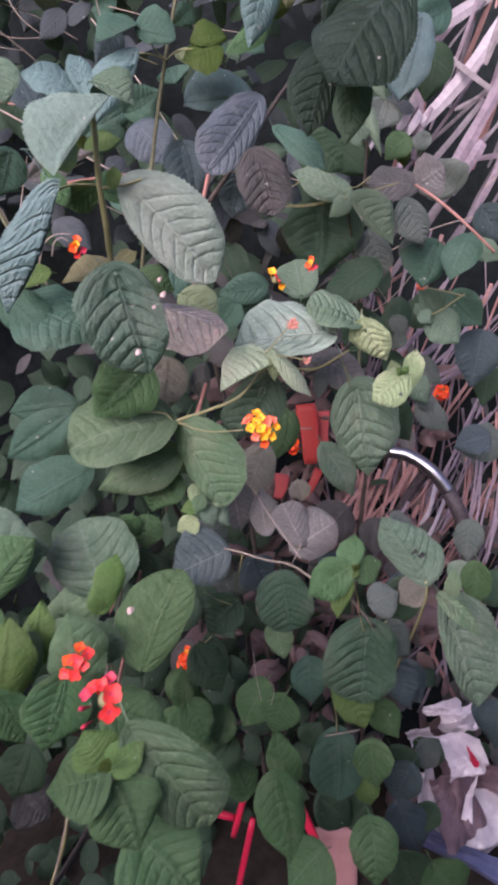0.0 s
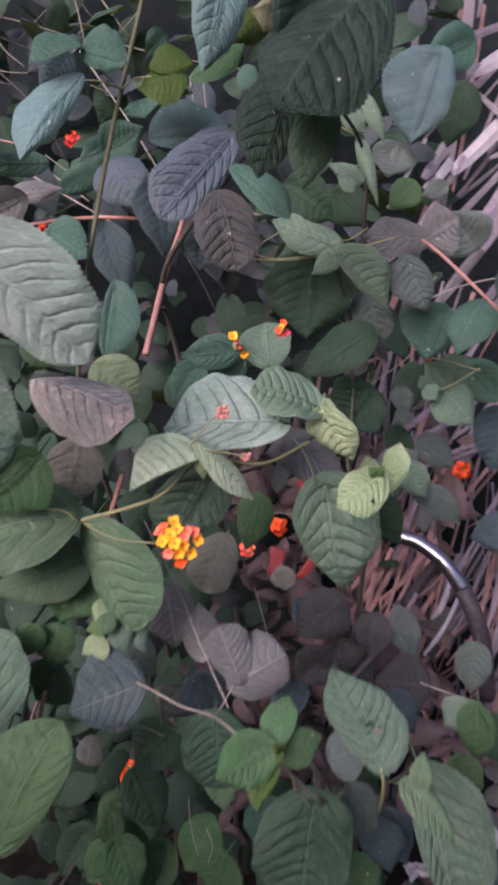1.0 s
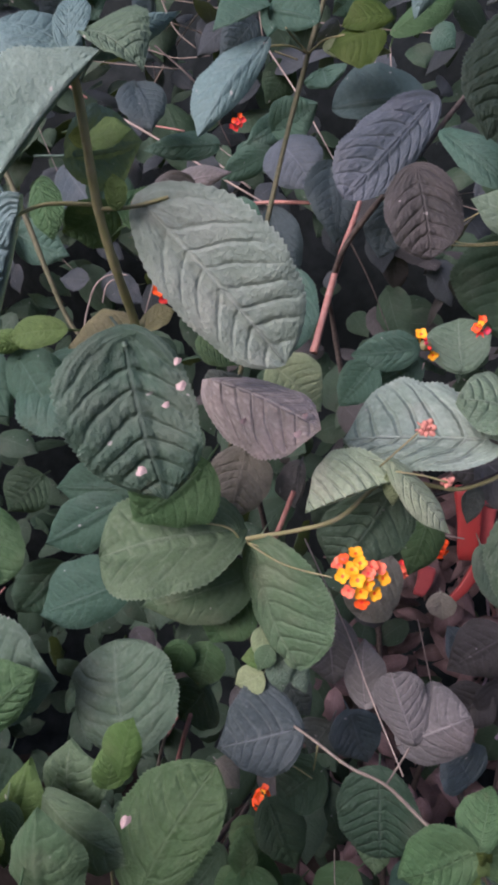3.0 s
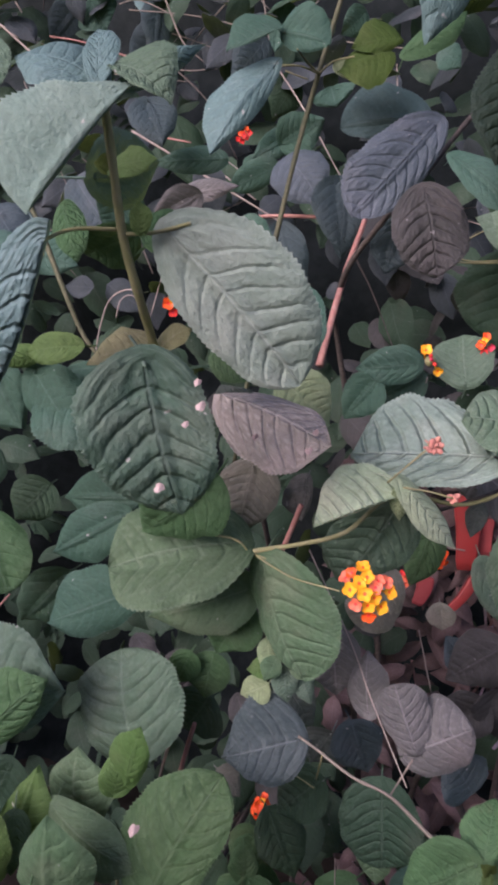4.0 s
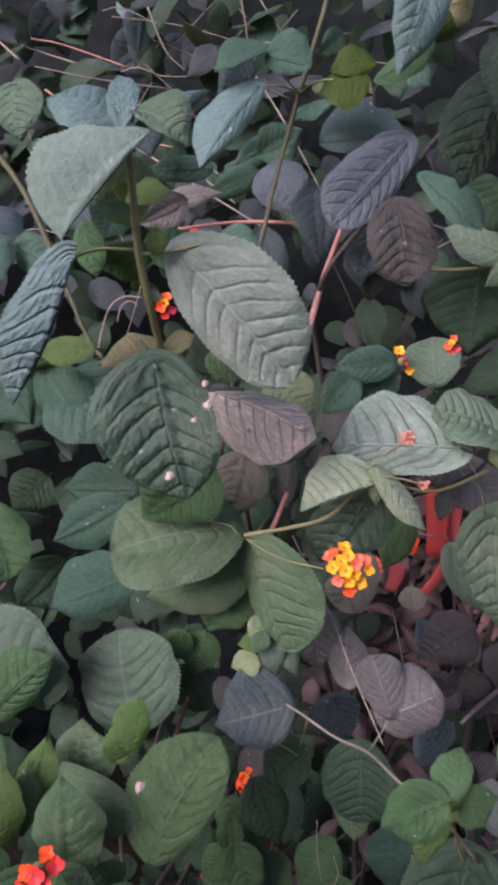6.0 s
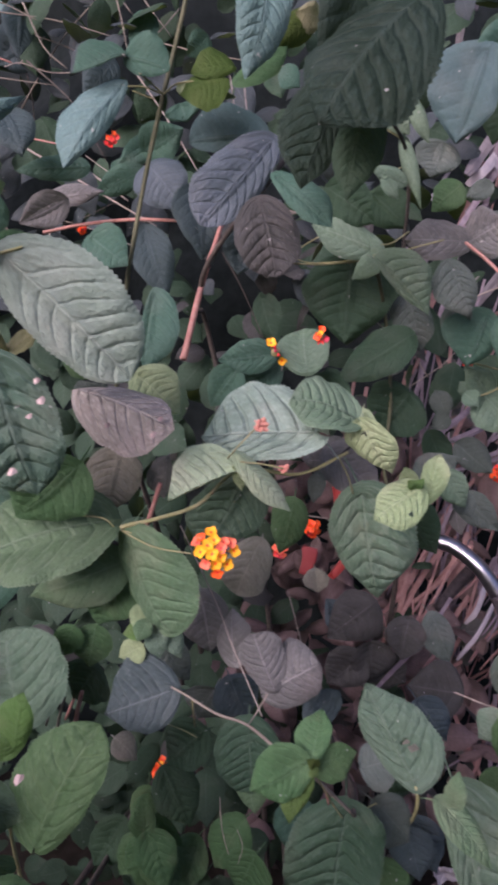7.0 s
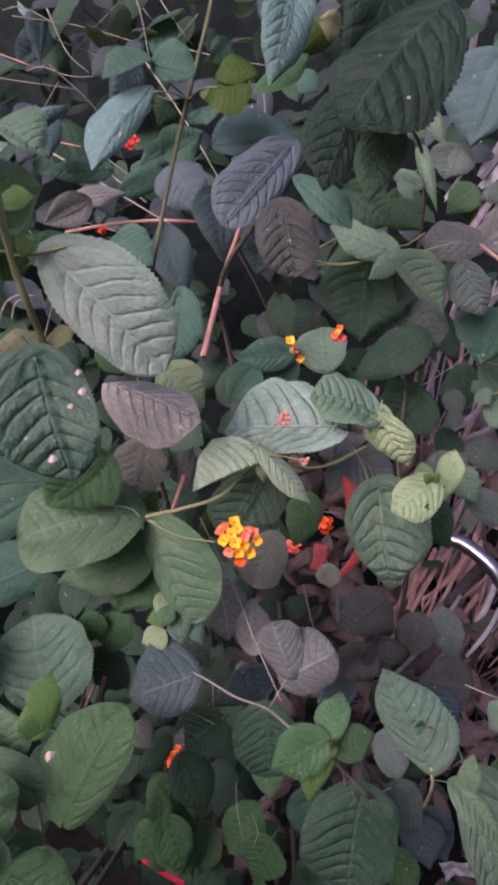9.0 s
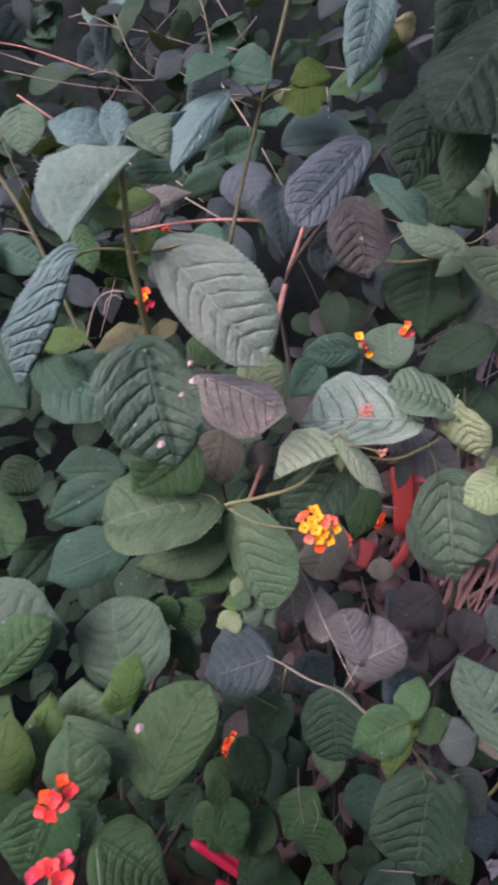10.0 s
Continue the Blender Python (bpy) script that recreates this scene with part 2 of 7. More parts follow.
P_RED = petal_material("red_petal", (0.86, 0.060, 0.035), (0.75, 0.045, 0.050))
P_CORAL = petal_material("coral_petal", (0.86, 0.135, 0.060), (0.80, 0.19, 0.11))
P_PINK = petal_material("crimson_petal", (0.60, 0.035, 0.070), (0.52, 0.05, 0.10))
P_BUD = petal_material("pale_pink_bud", (0.62, 0.30, 0.22), (0.55, 0.20, 0.18))


# ---- building helpers ----
def mesh_of(name, verts, faces, material, smooth=True, uvs=None):
    me = bpy.data.meshes.new(name)
    me.from_pydata([tuple(p) for p in verts], [], faces)
    if uvs is not None:
        layer = me.uv_layers.new(name="UVMap")
        flat = np.asarray(uvs, dtype=np.float32)[[i for f in faces for i in f]].ravel()
        layer.data.foreach_set("uv", flat)
    me.polygons.foreach_set("use_smooth", [smooth] * len(me.polygons))
    me.materials.append(material)
    me.update()
    return me


def part(name, me, parent, m=None, label=""):
    ob = new(name, me)
    ob.parent = parent
    ob.matrix_parent_inverse = parent.matrix_basis.inverted()
    if m is not None:
        ob.matrix_basis = m
    return tagged(ob, label) if label else ob


def thing(name, place, label, category, group="", kind=""):
    ob = new(name)
    ob.empty_display_size = 0.05
    ob.matrix_basis = Matrix.Translation(place)
    return tagged(ob, label, category, group, kind)


def frame_of(origin, along, normal):
    x = Vector(along).normalized()
    z = Vector(normal)
    z = (z - z.dot(x) * x).normalized()
    y = z.cross(x)
    m = Matrix((x, y, z)).transposed().to_4x4()
    m.translation = origin
    return m


def leaf_grid(length, left, right, bow=0.06, quilt=0.4, rows=84, cols=20, seed=0, blunt=0.0, holes=()):
    """Points, faces and coordinates of a toothed, quilted, ovate blade along x.
    left and right: where the two margins stand farthest out, so that each half may lie at its own slant."""
    rng = np.random.RandomState(seed)
    u = np.linspace(0.0, 1.0, rows + 1)
    s = np.sign(np.linspace(-1.0, 1.0, cols + 1)) * np.abs(np.linspace(-1.0, 1.0, cols + 1)) ** 0.9
    uu, ss = np.meshgrid(u, s, indexing="ij")
    r = np.abs(ss)
    wide = abs(left[1]) + abs(right[1]) + 1e-6
    keel = rng.uniform(0.06, 0.24)
    side_bend = rng.uniform(-0.03, 0.03) * length
    mid = np.stack([length * uu, side_bend * np.sin(math.pi * uu), np.zeros_like(uu)], -1)
    end = rng.uniform(1.6, 2.1) + 1.7 * blunt
    points = np.zeros_like(mid)
    reach = np.zeros_like(uu)
    for mark, on in ((left, ss > 0), (right, ss <= 0)):
        peak = min(0.62, max(0.27, mark[0] / length))
        rise = np.clip((peak - u) / peak, 0, 1)
        fall = np.clip((u - peak) / (1 - peak), 0, 1)
        shape = np.where(u < peak, np.sqrt(np.clip(1 - rise ** 2.3, 0, 1)), np.clip(1 - fall ** end, 0, 1) ** (1 / (1 + 0.7 * blunt)))
        shape *= 1 - max(0.0, 0.25 - blunt) * np.clip(fall - 0.6, 0, 1) * (1 - fall) * 10
        shape *= 1 - 0.018 * np.sin(u * 21 + seed) - 0.02 * np.sin(u * 9 + 2 * seed)
        tooth = 0.058 * np.mod(u * rows / 3 + 0.01, 1.0) * np.clip(shape * 2, 0, 1)
        out = np.array(mark) - np.array((mark[0], side_bend * math.sin(math.pi * mark[0] / length), 0))
        half = mid + (shape[:, None] * r * (1 - tooth[:, None] * r ** 5))[..., None] * out
        half[..., 0] += -0.10 * length * r ** 1.6 * np.exp(-uu * 6.5) + 0.04 * length * r ** 1.5 * np.sin(math.pi * uu) * (1 - uu)
        points = np.where(on[..., None], half, points)
        reach = np.where(on, shape[:, None] * r, reach)
    ribs = rng.uniform(6.4, 8.2)
    slant = rng.uniform(2.1, 2.7)
    stray = 0.12 * np.sin(uu * 7 + ss * 2.5 + seed) * r + 0.08 * np.sin(uu * 17 + seed) + rng.uniform(-0.3, 0.3) * (ss > 0)
    phase = uu * ribs - slant * (0.35 * reach + 0.65 * reach ** 1.9) + stray
    swell = (0.5 - 0.5 * np.cos(2 * math.pi * phase)) ** 0.75
    cell = 0.5 + 0.5 * np.sin(reach * (17 + 4 * np.sin(uu * 6 + seed)) + 2.1 * np.floor(phase) + seed)
    patchy = 0.58 + 0.42 * np.sin(uu * 5 + seed) * np.sin(ss * 2.3 + seed * 1.7)
    inner = np.clip(r * 7, 0, 1) * (1 - r ** 8) * np.clip(np.minimum(u * 7, (1 - u) * 5), 0, 1)[:, None]
    lift = 0.027 * quilt ** 0.7 * wide * patchy * swell * (0.75 + 0.25 * cell) * inner
    p1, p2, p3, p4 = rng.uniform(0, 6.3, 4)
    lift = lift + wide * (0.024 * r ** 2 * np.sin(uu * 8 + p1 + ss * 2) + 0.026 * np.sin(uu * 3.6 + p2) * np.sin(ss * 2.4 + p3) + 0.010 * r ** 3 * np.sin(uu * 23 + p4))
    lift += bow * length * (np.sin(math.pi * uu) - 0.3 * uu ** 3) * (1 - r ** 2)
    lift -= keel * 0.5 * wide * (1 - r) ** 1.5 * np.clip(reach / (r + 1e-6), 0, 1)
    lift -= 0.05 * wide * r ** 2.4 * (1 - 0.4 * np.sin(uu * 4 + p4))
    lift -= rng.uniform(0.0, 0.14) * length * np.clip(uu - 0.66, 0, 1) ** 1.5
    points[..., 2] += lift
    verts = points.reshape(-1, 3)
    uvs = np.stack([phase / 8.0 + 0.5, ss * 0.5 + 0.5], -1).reshape(-1, 2)
    k = cols + 1
    faces = []
    for i in range(rows):
        for j in range(cols):
            if any(math.hypot((u[i] - a) * length, (s[j] - b) * wide * 0.5) < c * length for a, b, c in holes):
                continue
            faces.append((i * k + j, (i + 1) * k + j, (i + 1) * k + j + 1, i * k + j + 1))
    return verts, faces, uvs


def add_stalk(verts, faces, uvs, length, width, rng):
    """A thin stalk that leaves the blade's base and bends back."""
    n0, sides, steps = len(verts), 5, 5
    ring_v, ring_uv, more = [], [], []
    reach = length * rng.uniform(0.22, 0.34)
    sway = rng.uniform(-0.3, 0.3)
    for i in range(steps):
        q = i / (steps - 1)
        c = np.array((0.03 * length - reach * 0.6 * q, reach * sway * q * q, -1.1 * reach * q ** 1.5))
        rad = (0.0005 + 0.008 * width) * (1 - 0.35 * q)
        for j in range(sides):
            w = 2 * math.pi * j / sides
            ring_v.append(c + rad * np.array((0, math.cos(w), math.sin(w))))
            ring_uv.append((0.5, 0.5))
    for i in range(steps - 1):
        for j in range(sides):
            more.append((n0 + i * sides + j, n0 + i * sides + (j + 1) % sides, n0 + (i + 1) * sides + (j + 1) % sides, n0 + (i + 1) * sides + j))
    return np.vstack([verts, ring_v]), faces + more, np.vstack([uvs, ring_uv])


leaf_count = [0]


def set_leaf(shrub, m, length, left, right, material, bow, quilt, blunt, holes, stalk):
    """Builds one leaf in the axes m; its colour slot carries how deep its veins are sunk."""
    big = length > 0.028
    verts, faces, uvs = leaf_grid(length, left, right, bow, quilt, 84 if big else 48, 20 if big else 12, leaf_count[0], blunt, holes)
    if stalk:
        verts, faces, uvs = add_stalk(verts, faces, uvs, length, abs(left[1]) + abs(right[1]), random.Random(leaf_count[0]))
    ob = part("leaf", mesh_of("leaf", verts, faces, material, True, uvs), shrub, m)
    ob.color = (min(1.0, quilt / 1.6), 0, 0, 1)
    return ob


def blade(shrub, base, tip, one, other, material, bow=0.06, quilt=0.4, blunt=0.0, holes=(), stalk=True):
    """A leaf by its base, its tip and the two places where its margins stand farthest out."""
    leaf_count[0] += 1
    along = Vector(tip) - Vector(base)
    normal = along.cross(Vector(other) - Vector(one))
    if normal.y > 0:
        normal = -normal
    m = frame_of(base, along, normal)
    a, b = m.inverted() @ Vector(one), m.inverted() @ Vector(other)
    left, right = (a, b) if a.y > b.y else (b, a)
    return set_leaf(shrub, m, along.length, tuple(left), tuple(right), material, bow, quilt, blunt, holes, stalk)


def leaf(shrub, base, tip, width, normal, arch, fold, material, lop=0.0, peak=0.0, blunt=0.0, stalk=True):
    """A leaf by its base, tip, width and facing; those farther back are smoother."""
    leaf_count[0] += 1
    rng = random.Random(leaf_count[0] * 3)
    length = (Vector(tip) - Vector(base)).length
    at = peak or rng.uniform(0.28, 0.40)
    a, b = width * 0.5 * (rng.uniform(0.88, 1.08) + lop), width * 0.5 * (rng.uniform(0.88, 1.08) - lop)
    slope = fold + rng.uniform(-0.05, 0.22)
    quilt = rng.uniform(0.35, 0.9) if base[1] < 0.56 else rng.uniform(0.2, 0.6)
    return set_leaf(shrub, frame_of(base, Vector(tip) - Vector(base), normal), length, (at * length, a, a * slope), ((at + rng.uniform(-0.05, 0.05)) * length, -b, b * (slope + rng.uniform(-0.12, 0.12))),
                    material, arch, quilt, blunt, (), stalk)


def smooth_line(points, steps):
    """Points of a Catmull-Rom curve through the given ones."""
    pts = [Vector(p) for p in points]
    pts = [pts[0] * 2 - pts[1]] + pts + [pts[-1] * 2 - pts[-2]]
    line = []
    for i in range(1, len(pts) - 2):
        a, b, c, d = pts[i - 1:i + 3]
        for j in range(steps):
            q = j / steps
            line.append(0.5 * (2 * b + (c - a) * q + (2 * a - 5 * b + 4 * c - d) * q * q + (3 * b - a - 3 * c + d) * q ** 3))
    return line + [pts[-2]]


def tube(points, r0, r1, sides=9, steps=6, wobble=0.06, seed=0):
    line = smooth_line(points, steps)
    rng = random.Random(seed)
    verts, faces = [], []
    up = Vector((0.3, 0.2, 1)).normalized()
    for i, p in enumerate(line):
        d = (line[min(i + 1, len(line) - 1)] - line[max(i - 1, 0)]).normalized()
        side = d.cross(up)
        side = side.normalized() if side.length > 0.05 else d.cross(Vector((1, 0, 0))).normalized()
        upd = side.cross(d)
        q = i / (len(line) - 1)
        r = (r0 + (r1 - r0) * q) * (1 + rng.uniform(-wobble, wobble)) / 2
        verts += [p + r * (math.cos(2 * math.pi * j / sides) * side + math.sin(2 * math.pi * j / sides) * upd) for j in range(sides)]
    n = len(line)
    for i in range(n - 1):
        faces += [(i * sides + j, i * sides + (j + 1) % sides, (i + 1) * sides + (j + 1) % sides, (i + 1) * sides + j) for j in range(sides)]
    faces += [tuple(range(sides))[::-1], tuple(range((n - 1) * sides, n * sides))]
    return verts, faces


def stem(shrub, name, points, d0, d1, material):
    leaf_count[0] += 1
    verts, faces = tube(points, d0, d1, seed=leaf_count[0])
    return part(name, mesh_of(name, verts, faces, material), shrub)


# ---- ground and bank ----
def ground_mesh():
    n = 60
    verts, faces = [], []
    xs = [math.copysign(abs(q) ** 3, q) * 400 + q * 1.6 for q in np.linspace(-1, 1, n)]
    for y in xs:
        for x in xs:
            near = max(0.0, 1 - math.hypot(x, y - 0.8) / 4)
            verts.append((x, y, 0.05 * near * noise.noise((x * 3, y * 3, 0.0)) - 0.01))
    faces = [(j * n + i, j * n + i + 1, (j + 1) * n + i + 1, (j + 1) * n + i) for j in range(n - 1) for i in range(n - 1)]
    return mesh_of("ground", verts, faces, SOIL)


tagged(new("ground", ground_mesh()), "dark bare soil under the shrubs", "ground", kind="structure")


# Backdrop bank, added to close the gaps; its colour holds their dark shade.
def bank_mesh():
    nx, nz = 90, 60
    verts = []
    for k in range(nz):
        z = -0.05 + 2.6 * k / (nz - 1)
        for i in range(nx):
            x = -3.2 + 6.4 * i / (nx - 1)
            y = 1.25 + 0.16 * z + 0.25 * (x * 0.4) ** 2 - 0.35 * max(0.0, 0.3 - z) + 0.12 * noise.noise((x * 3, z * 3, 1.0)) + 0.05 * noise.noise((x * 11, z * 11, 4.0))
            verts.append((x, y, z))
    back = [(x, y + 3.5, z) for x, y, z in verts]
    faces = [(j * nx + i, j * nx + i + 1, (j + 1) * nx + i + 1, (j + 1) * nx + i) for j in range(nz - 1) for i in range(nx - 1)]
    off = len(verts)
    faces += [(off + a, off + d, off + c, off + b) for a, b, c, d in faces]
    top = (nz - 1) * nx
    faces += [(top + i, top + i + 1, off + top + i + 1, off + top + i) for i in range(nx - 1)]
    faces += [(k * nx, (k + 1) * nx, off + (k + 1) * nx, off + k * nx) for k in range(nz - 1)]
    faces += [(k * nx + nx - 1, off + k * nx + nx - 1, off + (k + 1) * nx + nx - 1, (k + 1) * nx + nx - 1) for k in range(nz - 1)]
    return mesh_of("earth_bank", verts + back, faces, GAP_DARK)


tagged(new("earth_bank", bank_mesh()), "added bank behind the shrubs, near-black for the shaded gaps", "bank", kind="structure")


def shade_wall_mesh():
    """Unseen cement wall, added behind the walk to shade low leaves, with rounded coping."""
    verts, faces = [], []
    prof = [(-0.75, -0.02), (-0.60, -0.02), (-0.60, 1.0), (-0.58, 1.02), (-0.59, 1.07), (-0.675, 1.09), (-0.76, 1.07), (-0.77, 1.02), (-0.75, 1.0)]
    for x in np.linspace(-3.0, 3.0, 25):
        verts += [(x, y + 0.004 * noise.noise((x, z * 4, y)), z) for y, z in prof]
    n = len(prof)
    for i in range(24):
        faces += [(i * n + j, i * n + (j + 1) % n, (i + 1) * n + (j + 1) % n, (i + 1) * n + j) for j in range(n)]
    faces += [tuple(range(n))[::-1], tuple(range(24 * n, 25 * n))]
    return mesh_of("wall_south", verts, faces, CEMENT, False)


# added out of view to keep low sun off the bottom leaves
tagged(new("wall_south", shade_wall_mesh()), "unseen plain cement wall added to shade the low leaves", "wall", kind="structure")

# ---- shrubs ----
tall_shrub = thing("lantana_shrub", (-0.10, 0.50, 0), "tall lantana stem with large dusty grey-green toothed leaves", "shrub", "lantana shrubs")
centre_shrub = thing("lantana_shrub", (0.05, 0.60, 0), "lantana shrub with orange and yellow flower heads", "shrub", "lantana shrubs")
dark_shrub = thing("lantana_shrub", (0.18, 0.62, 0), "lantana shrub with large shade-darkened green leaves beside dry palm fronds", "shrub", "lantana shrubs")
low_shrub = thing("lantana_shrub", (-0.12, 0.48, 0), "low lantana shrub with red-orange flower heads", "shrub", "lantana shrubs")
rear_shrub = thing("lantana_shrub", (-0.15, 0.75, 0), "shaded lantana shrub at the rear with leaves tinted bluish for sky sheen", "shrub", "lantana shrubs")

stem(tall_shrub, 'branch', [(-0.0708, 0.298, 1.0337), (-0.0723, 0.305, 1.0259), (-0.0743, 0.318, 1.0017), (-0.0748, 0.33, 0.9853), (-0.077, 0.345, 0.972), (-0.0778, 0.36, 0.9543), (-0.0855, 0.4, 0.9187), (-0.0915, 0.45, 0.8418)], 0.0025, 0.0040, STEM)
stem(tall_shrub, 'branch', [(-0.13, 0.4, 0.9551), (-0.1404, 0.4, 0.9672), (-0.152, 0.4, 0.9892), (-0.1739, 0.41, 1.0204), (-0.1986, 0.42, 1.0495), (-0.248, 0.44, 1.0875)], 0.0020, 0.0034, OLIVE_STEM)
stem(centre_shrub, 'branch', [(0.0784, 0.47, 0.9075), (0.0498, 0.46, 0.8936), (0.0148, 0.445, 0.8972), (-0.0065, 0.435, 0.8769), (-0.0297, 0.432, 0.8669), (-0.0561, 0.432, 0.8572), (-0.0762, 0.45, 0.8356)], 0.0021, 0.0026, STEM)
stem(centre_shrub, 'branch', [(0.0989, 0.55, 0.923), (0.0773, 0.5, 0.9012), (0.0503, 0.485, 0.8876), (0.0261, 0.47, 0.8809)], 0.0021, 0.0022, BARK)
stem(centre_shrub, 'twig', [(-0.0553, 0.43, 0.858), (-0.0622, 0.425, 0.8661), (-0.081, 0.42, 0.8677)], 0.0010, 0.0010, STEM)
stem(centre_shrub, 'twig', [(-0.0553, 0.43, 0.858), (-0.05, 0.43, 0.8574), (-0.0447, 0.43, 0.8565)], 0.0010, 0.0010, STEM)
stem(centre_shrub, 'peduncle', [(-0.0518, 0.43, 0.8572), (-0.0292, 0.42, 0.8535), (-0.0036, 0.405, 0.858)], 0.0009, 0.0008, STEM)
stem(centre_shrub, 'peduncle', [(0.0115, 0.42, 0.9092), (0.0189, 0.415, 0.9188), (0.0275, 0.412, 0.9293)], 0.0009, 0.0009, STEM)
stem(centre_shrub, 'peduncle', [(0.0186, 0.42, 0.9079), (0.0307, 0.425, 0.9064), (0.0419, 0.43, 0.9036)], 0.0009, 0.0010, STEM)
stem(centre_shrub, 'twig', [(0.0362, 0.66, 0.8027), (0.0722, 0.66, 0.8015)], 0.0014, 0.0014, DRY_STEM)
stem(centre_shrub, 'twig', [(0.0852, 0.5, 0.8733), (0.0801, 0.49, 0.8881), (0.0736, 0.485, 0.9002)], 0.0012, 0.0011, STEM)
stem(centre_shrub, 'twig', [(0.0409, 0.432, 0.7613), (0.0352, 0.425, 0.7515), (0.0316, 0.415, 0.7503)], 0.0011, 0.0010, DRAB_STEM)
stem(centre_shrub, 'branch', [(-0.0196, 0.433, 0.7563), (-0.0076, 0.425, 0.7572), (0.0124, 0.415, 0.7552), (0.0318, 0.413, 0.7518), (0.0514, 0.41, 0.7399), (0.0689, 0.4, 0.7374), (0.0983, 0.42, 0.6958)], 0.0014, 0.0021, DRAB_STEM)
stem(centre_shrub, 'twig', [(-0.0047, 0.425, 0.7565), (-0.0114, 0.47, 0.7021)], 0.0011, 0.0012, STEM)
stem(centre_shrub, 'twig', [(0.0393, 0.42, 0.7537), (0.0155, 0.45, 0.7788), (-0.0006, 0.47, 0.7991), (-0.0383, 0.52, 0.8311)], 0.0007, 0.0009, DRY_STEM)
stem(centre_shrub, 'twig', [(0.0416, 0.6, 0.7504), (0.0577, 0.6, 0.6994)], 0.0010, 0.0010, DRY_STEM)
stem(centre_shrub, 'twig', [(-0.0318, 0.44, 0.8857), (-0.0408, 0.445, 0.858), (-0.0512, 0.46, 0.8383), (-0.0751, 0.5, 0.79)], 0.0027, 0.0034, PINK_STEM)
stem(centre_shrub, 'twig', [(-0.1204, 0.52, 0.6813), (-0.1401, 0.54, 0.6379)], 0.0023, 0.0025, PINK_STEM)
stem(centre_shrub, 'twig', [(-0.1058, 0.46, 0.7317), (-0.1378, 0.5, 0.6618)], 0.0016, 0.0018, BARK)
stem(centre_shrub, 'branch', [(-0.0355, 0.655, 1.0964), (-0.0424, 0.65, 1.0621), (-0.0495, 0.62, 1.0157), (-0.0535, 0.575, 0.9513)], 0.0032, 0.0056, PINK_STEM)
stem(centre_shrub, 'branch', [(0.0501, 0.6300, 1.1599), (0.0256, 0.6100, 1.1239), (0.0024, 0.5850, 1.0828), (-0.0221, 0.5850, 1.0519), (-0.0423, 0.6000, 1.0262), (-0.0524, 0.6200, 1.0059)], 0.0034, 0.0046, BARK)
stem(centre_shrub, 'branch', [(-0.2323, 0.7, 1.0607), (-0.1803, 0.69, 1.0689), (-0.1282, 0.68, 1.0725), (-0.0786, 0.68, 1.0725)], 0.0034, 0.0032, PINK_STEM)
stem(centre_shrub, 'twig', [(-0.3234, 0.78, 1.176), (-0.2707, 0.78, 1.1494), (-0.2115, 0.78, 1.1182), (-0.1394, 0.78, 1.0816)], 0.0025, 0.0019, DRY_STEM)
stem(centre_shrub, 'twig', [(-0.3183, 0.82, 1.1834), (-0.2694, 0.82, 1.175)], 0.0020, 0.0020, PINK_STEM)
stem(centre_shrub, 'twig', [(-0.2505, 0.84, 1.1555), (-0.1935, 0.84, 1.1184)], 0.0021, 0.0021, DRY_STEM)
stem(rear_shrub, 'branch', [(-0.0554, 0.575, 1.227), (-0.0601, 0.568, 1.1915), (-0.07, 0.56, 1.1396), (-0.0779, 0.55, 1.0887), (-0.0854, 0.54, 1.0283), (-0.0895, 0.54, 1), (-0.0987, 0.55, 0.9447), (-0.1147, 0.58, 0.8647)], 0.0032, 0.0034, OLIVE_STEM)
stem(rear_shrub, 'twig', [(-0.0694, 0.558, 1.1389), (-0.0766, 0.55, 1.1438), (-0.0777, 0.53, 1.1421)], 0.0012, 0.0011, STEM)
stem(rear_shrub, 'twig', [(-0.0694, 0.558, 1.1389), (-0.0807, 0.55, 1.1408), (-0.0969, 0.55, 1.1415)], 0.0012, 0.0012, STEM)
stem(rear_shrub, 'twig', [(-0.0694, 0.558, 1.1389), (-0.0596, 0.555, 1.1446), (-0.046, 0.55, 1.1447)], 0.0012, 0.0012, STEM)
stem(dark_shrub, 'twig', [(0.0041, 0.58, 1.0279), (0.0198, 0.6, 1.0305), (0.0559, 0.61, 1.032), (0.0914, 0.6, 1.0376), (0.1451, 0.62, 1.0549)], 0.0013, 0.0014, STEM)
stem(dark_shrub, 'branch', [(0.1666, 0.64, 1.0561), (0.1778, 0.61, 1.0398), (0.1965, 0.58, 1.0151), (0.2286, 0.58, 0.9878)], 0.0028, 0.0025, PINK_STEM)
stem(dark_shrub, 'twig', [(0.184, 0.67, 0.9584), (0.2071, 0.66, 0.9538), (0.2323, 0.66, 0.9478)], 0.0016, 0.0015, STEM)
stem(dark_shrub, 'twig', [(0.189, 0.67, 0.9286), (0.2039, 0.665, 0.9301), (0.2319, 0.66, 0.9503)], 0.0016, 0.0015, STEM)
stem(dark_shrub, 'branch', [(0.0914, 0.6, 1.0376), (0.1075, 0.64, 0.9906), (0.1206, 0.66, 0.9199), (0.1186, 0.62, 0.8543), (0.1571, 0.66, 0.814)], 0.0027, 0.0038, OLIVE_STEM)
stem(dark_shrub, 'branch', [(0.1229, 0.378, 0.7562), (0.1275, 0.39, 0.7354), (0.1408, 0.46, 0.662), (0.1552, 0.55, 0.5697), (0.1678, 0.62, 0.5019)], 0.0015, 0.0034, STEM)
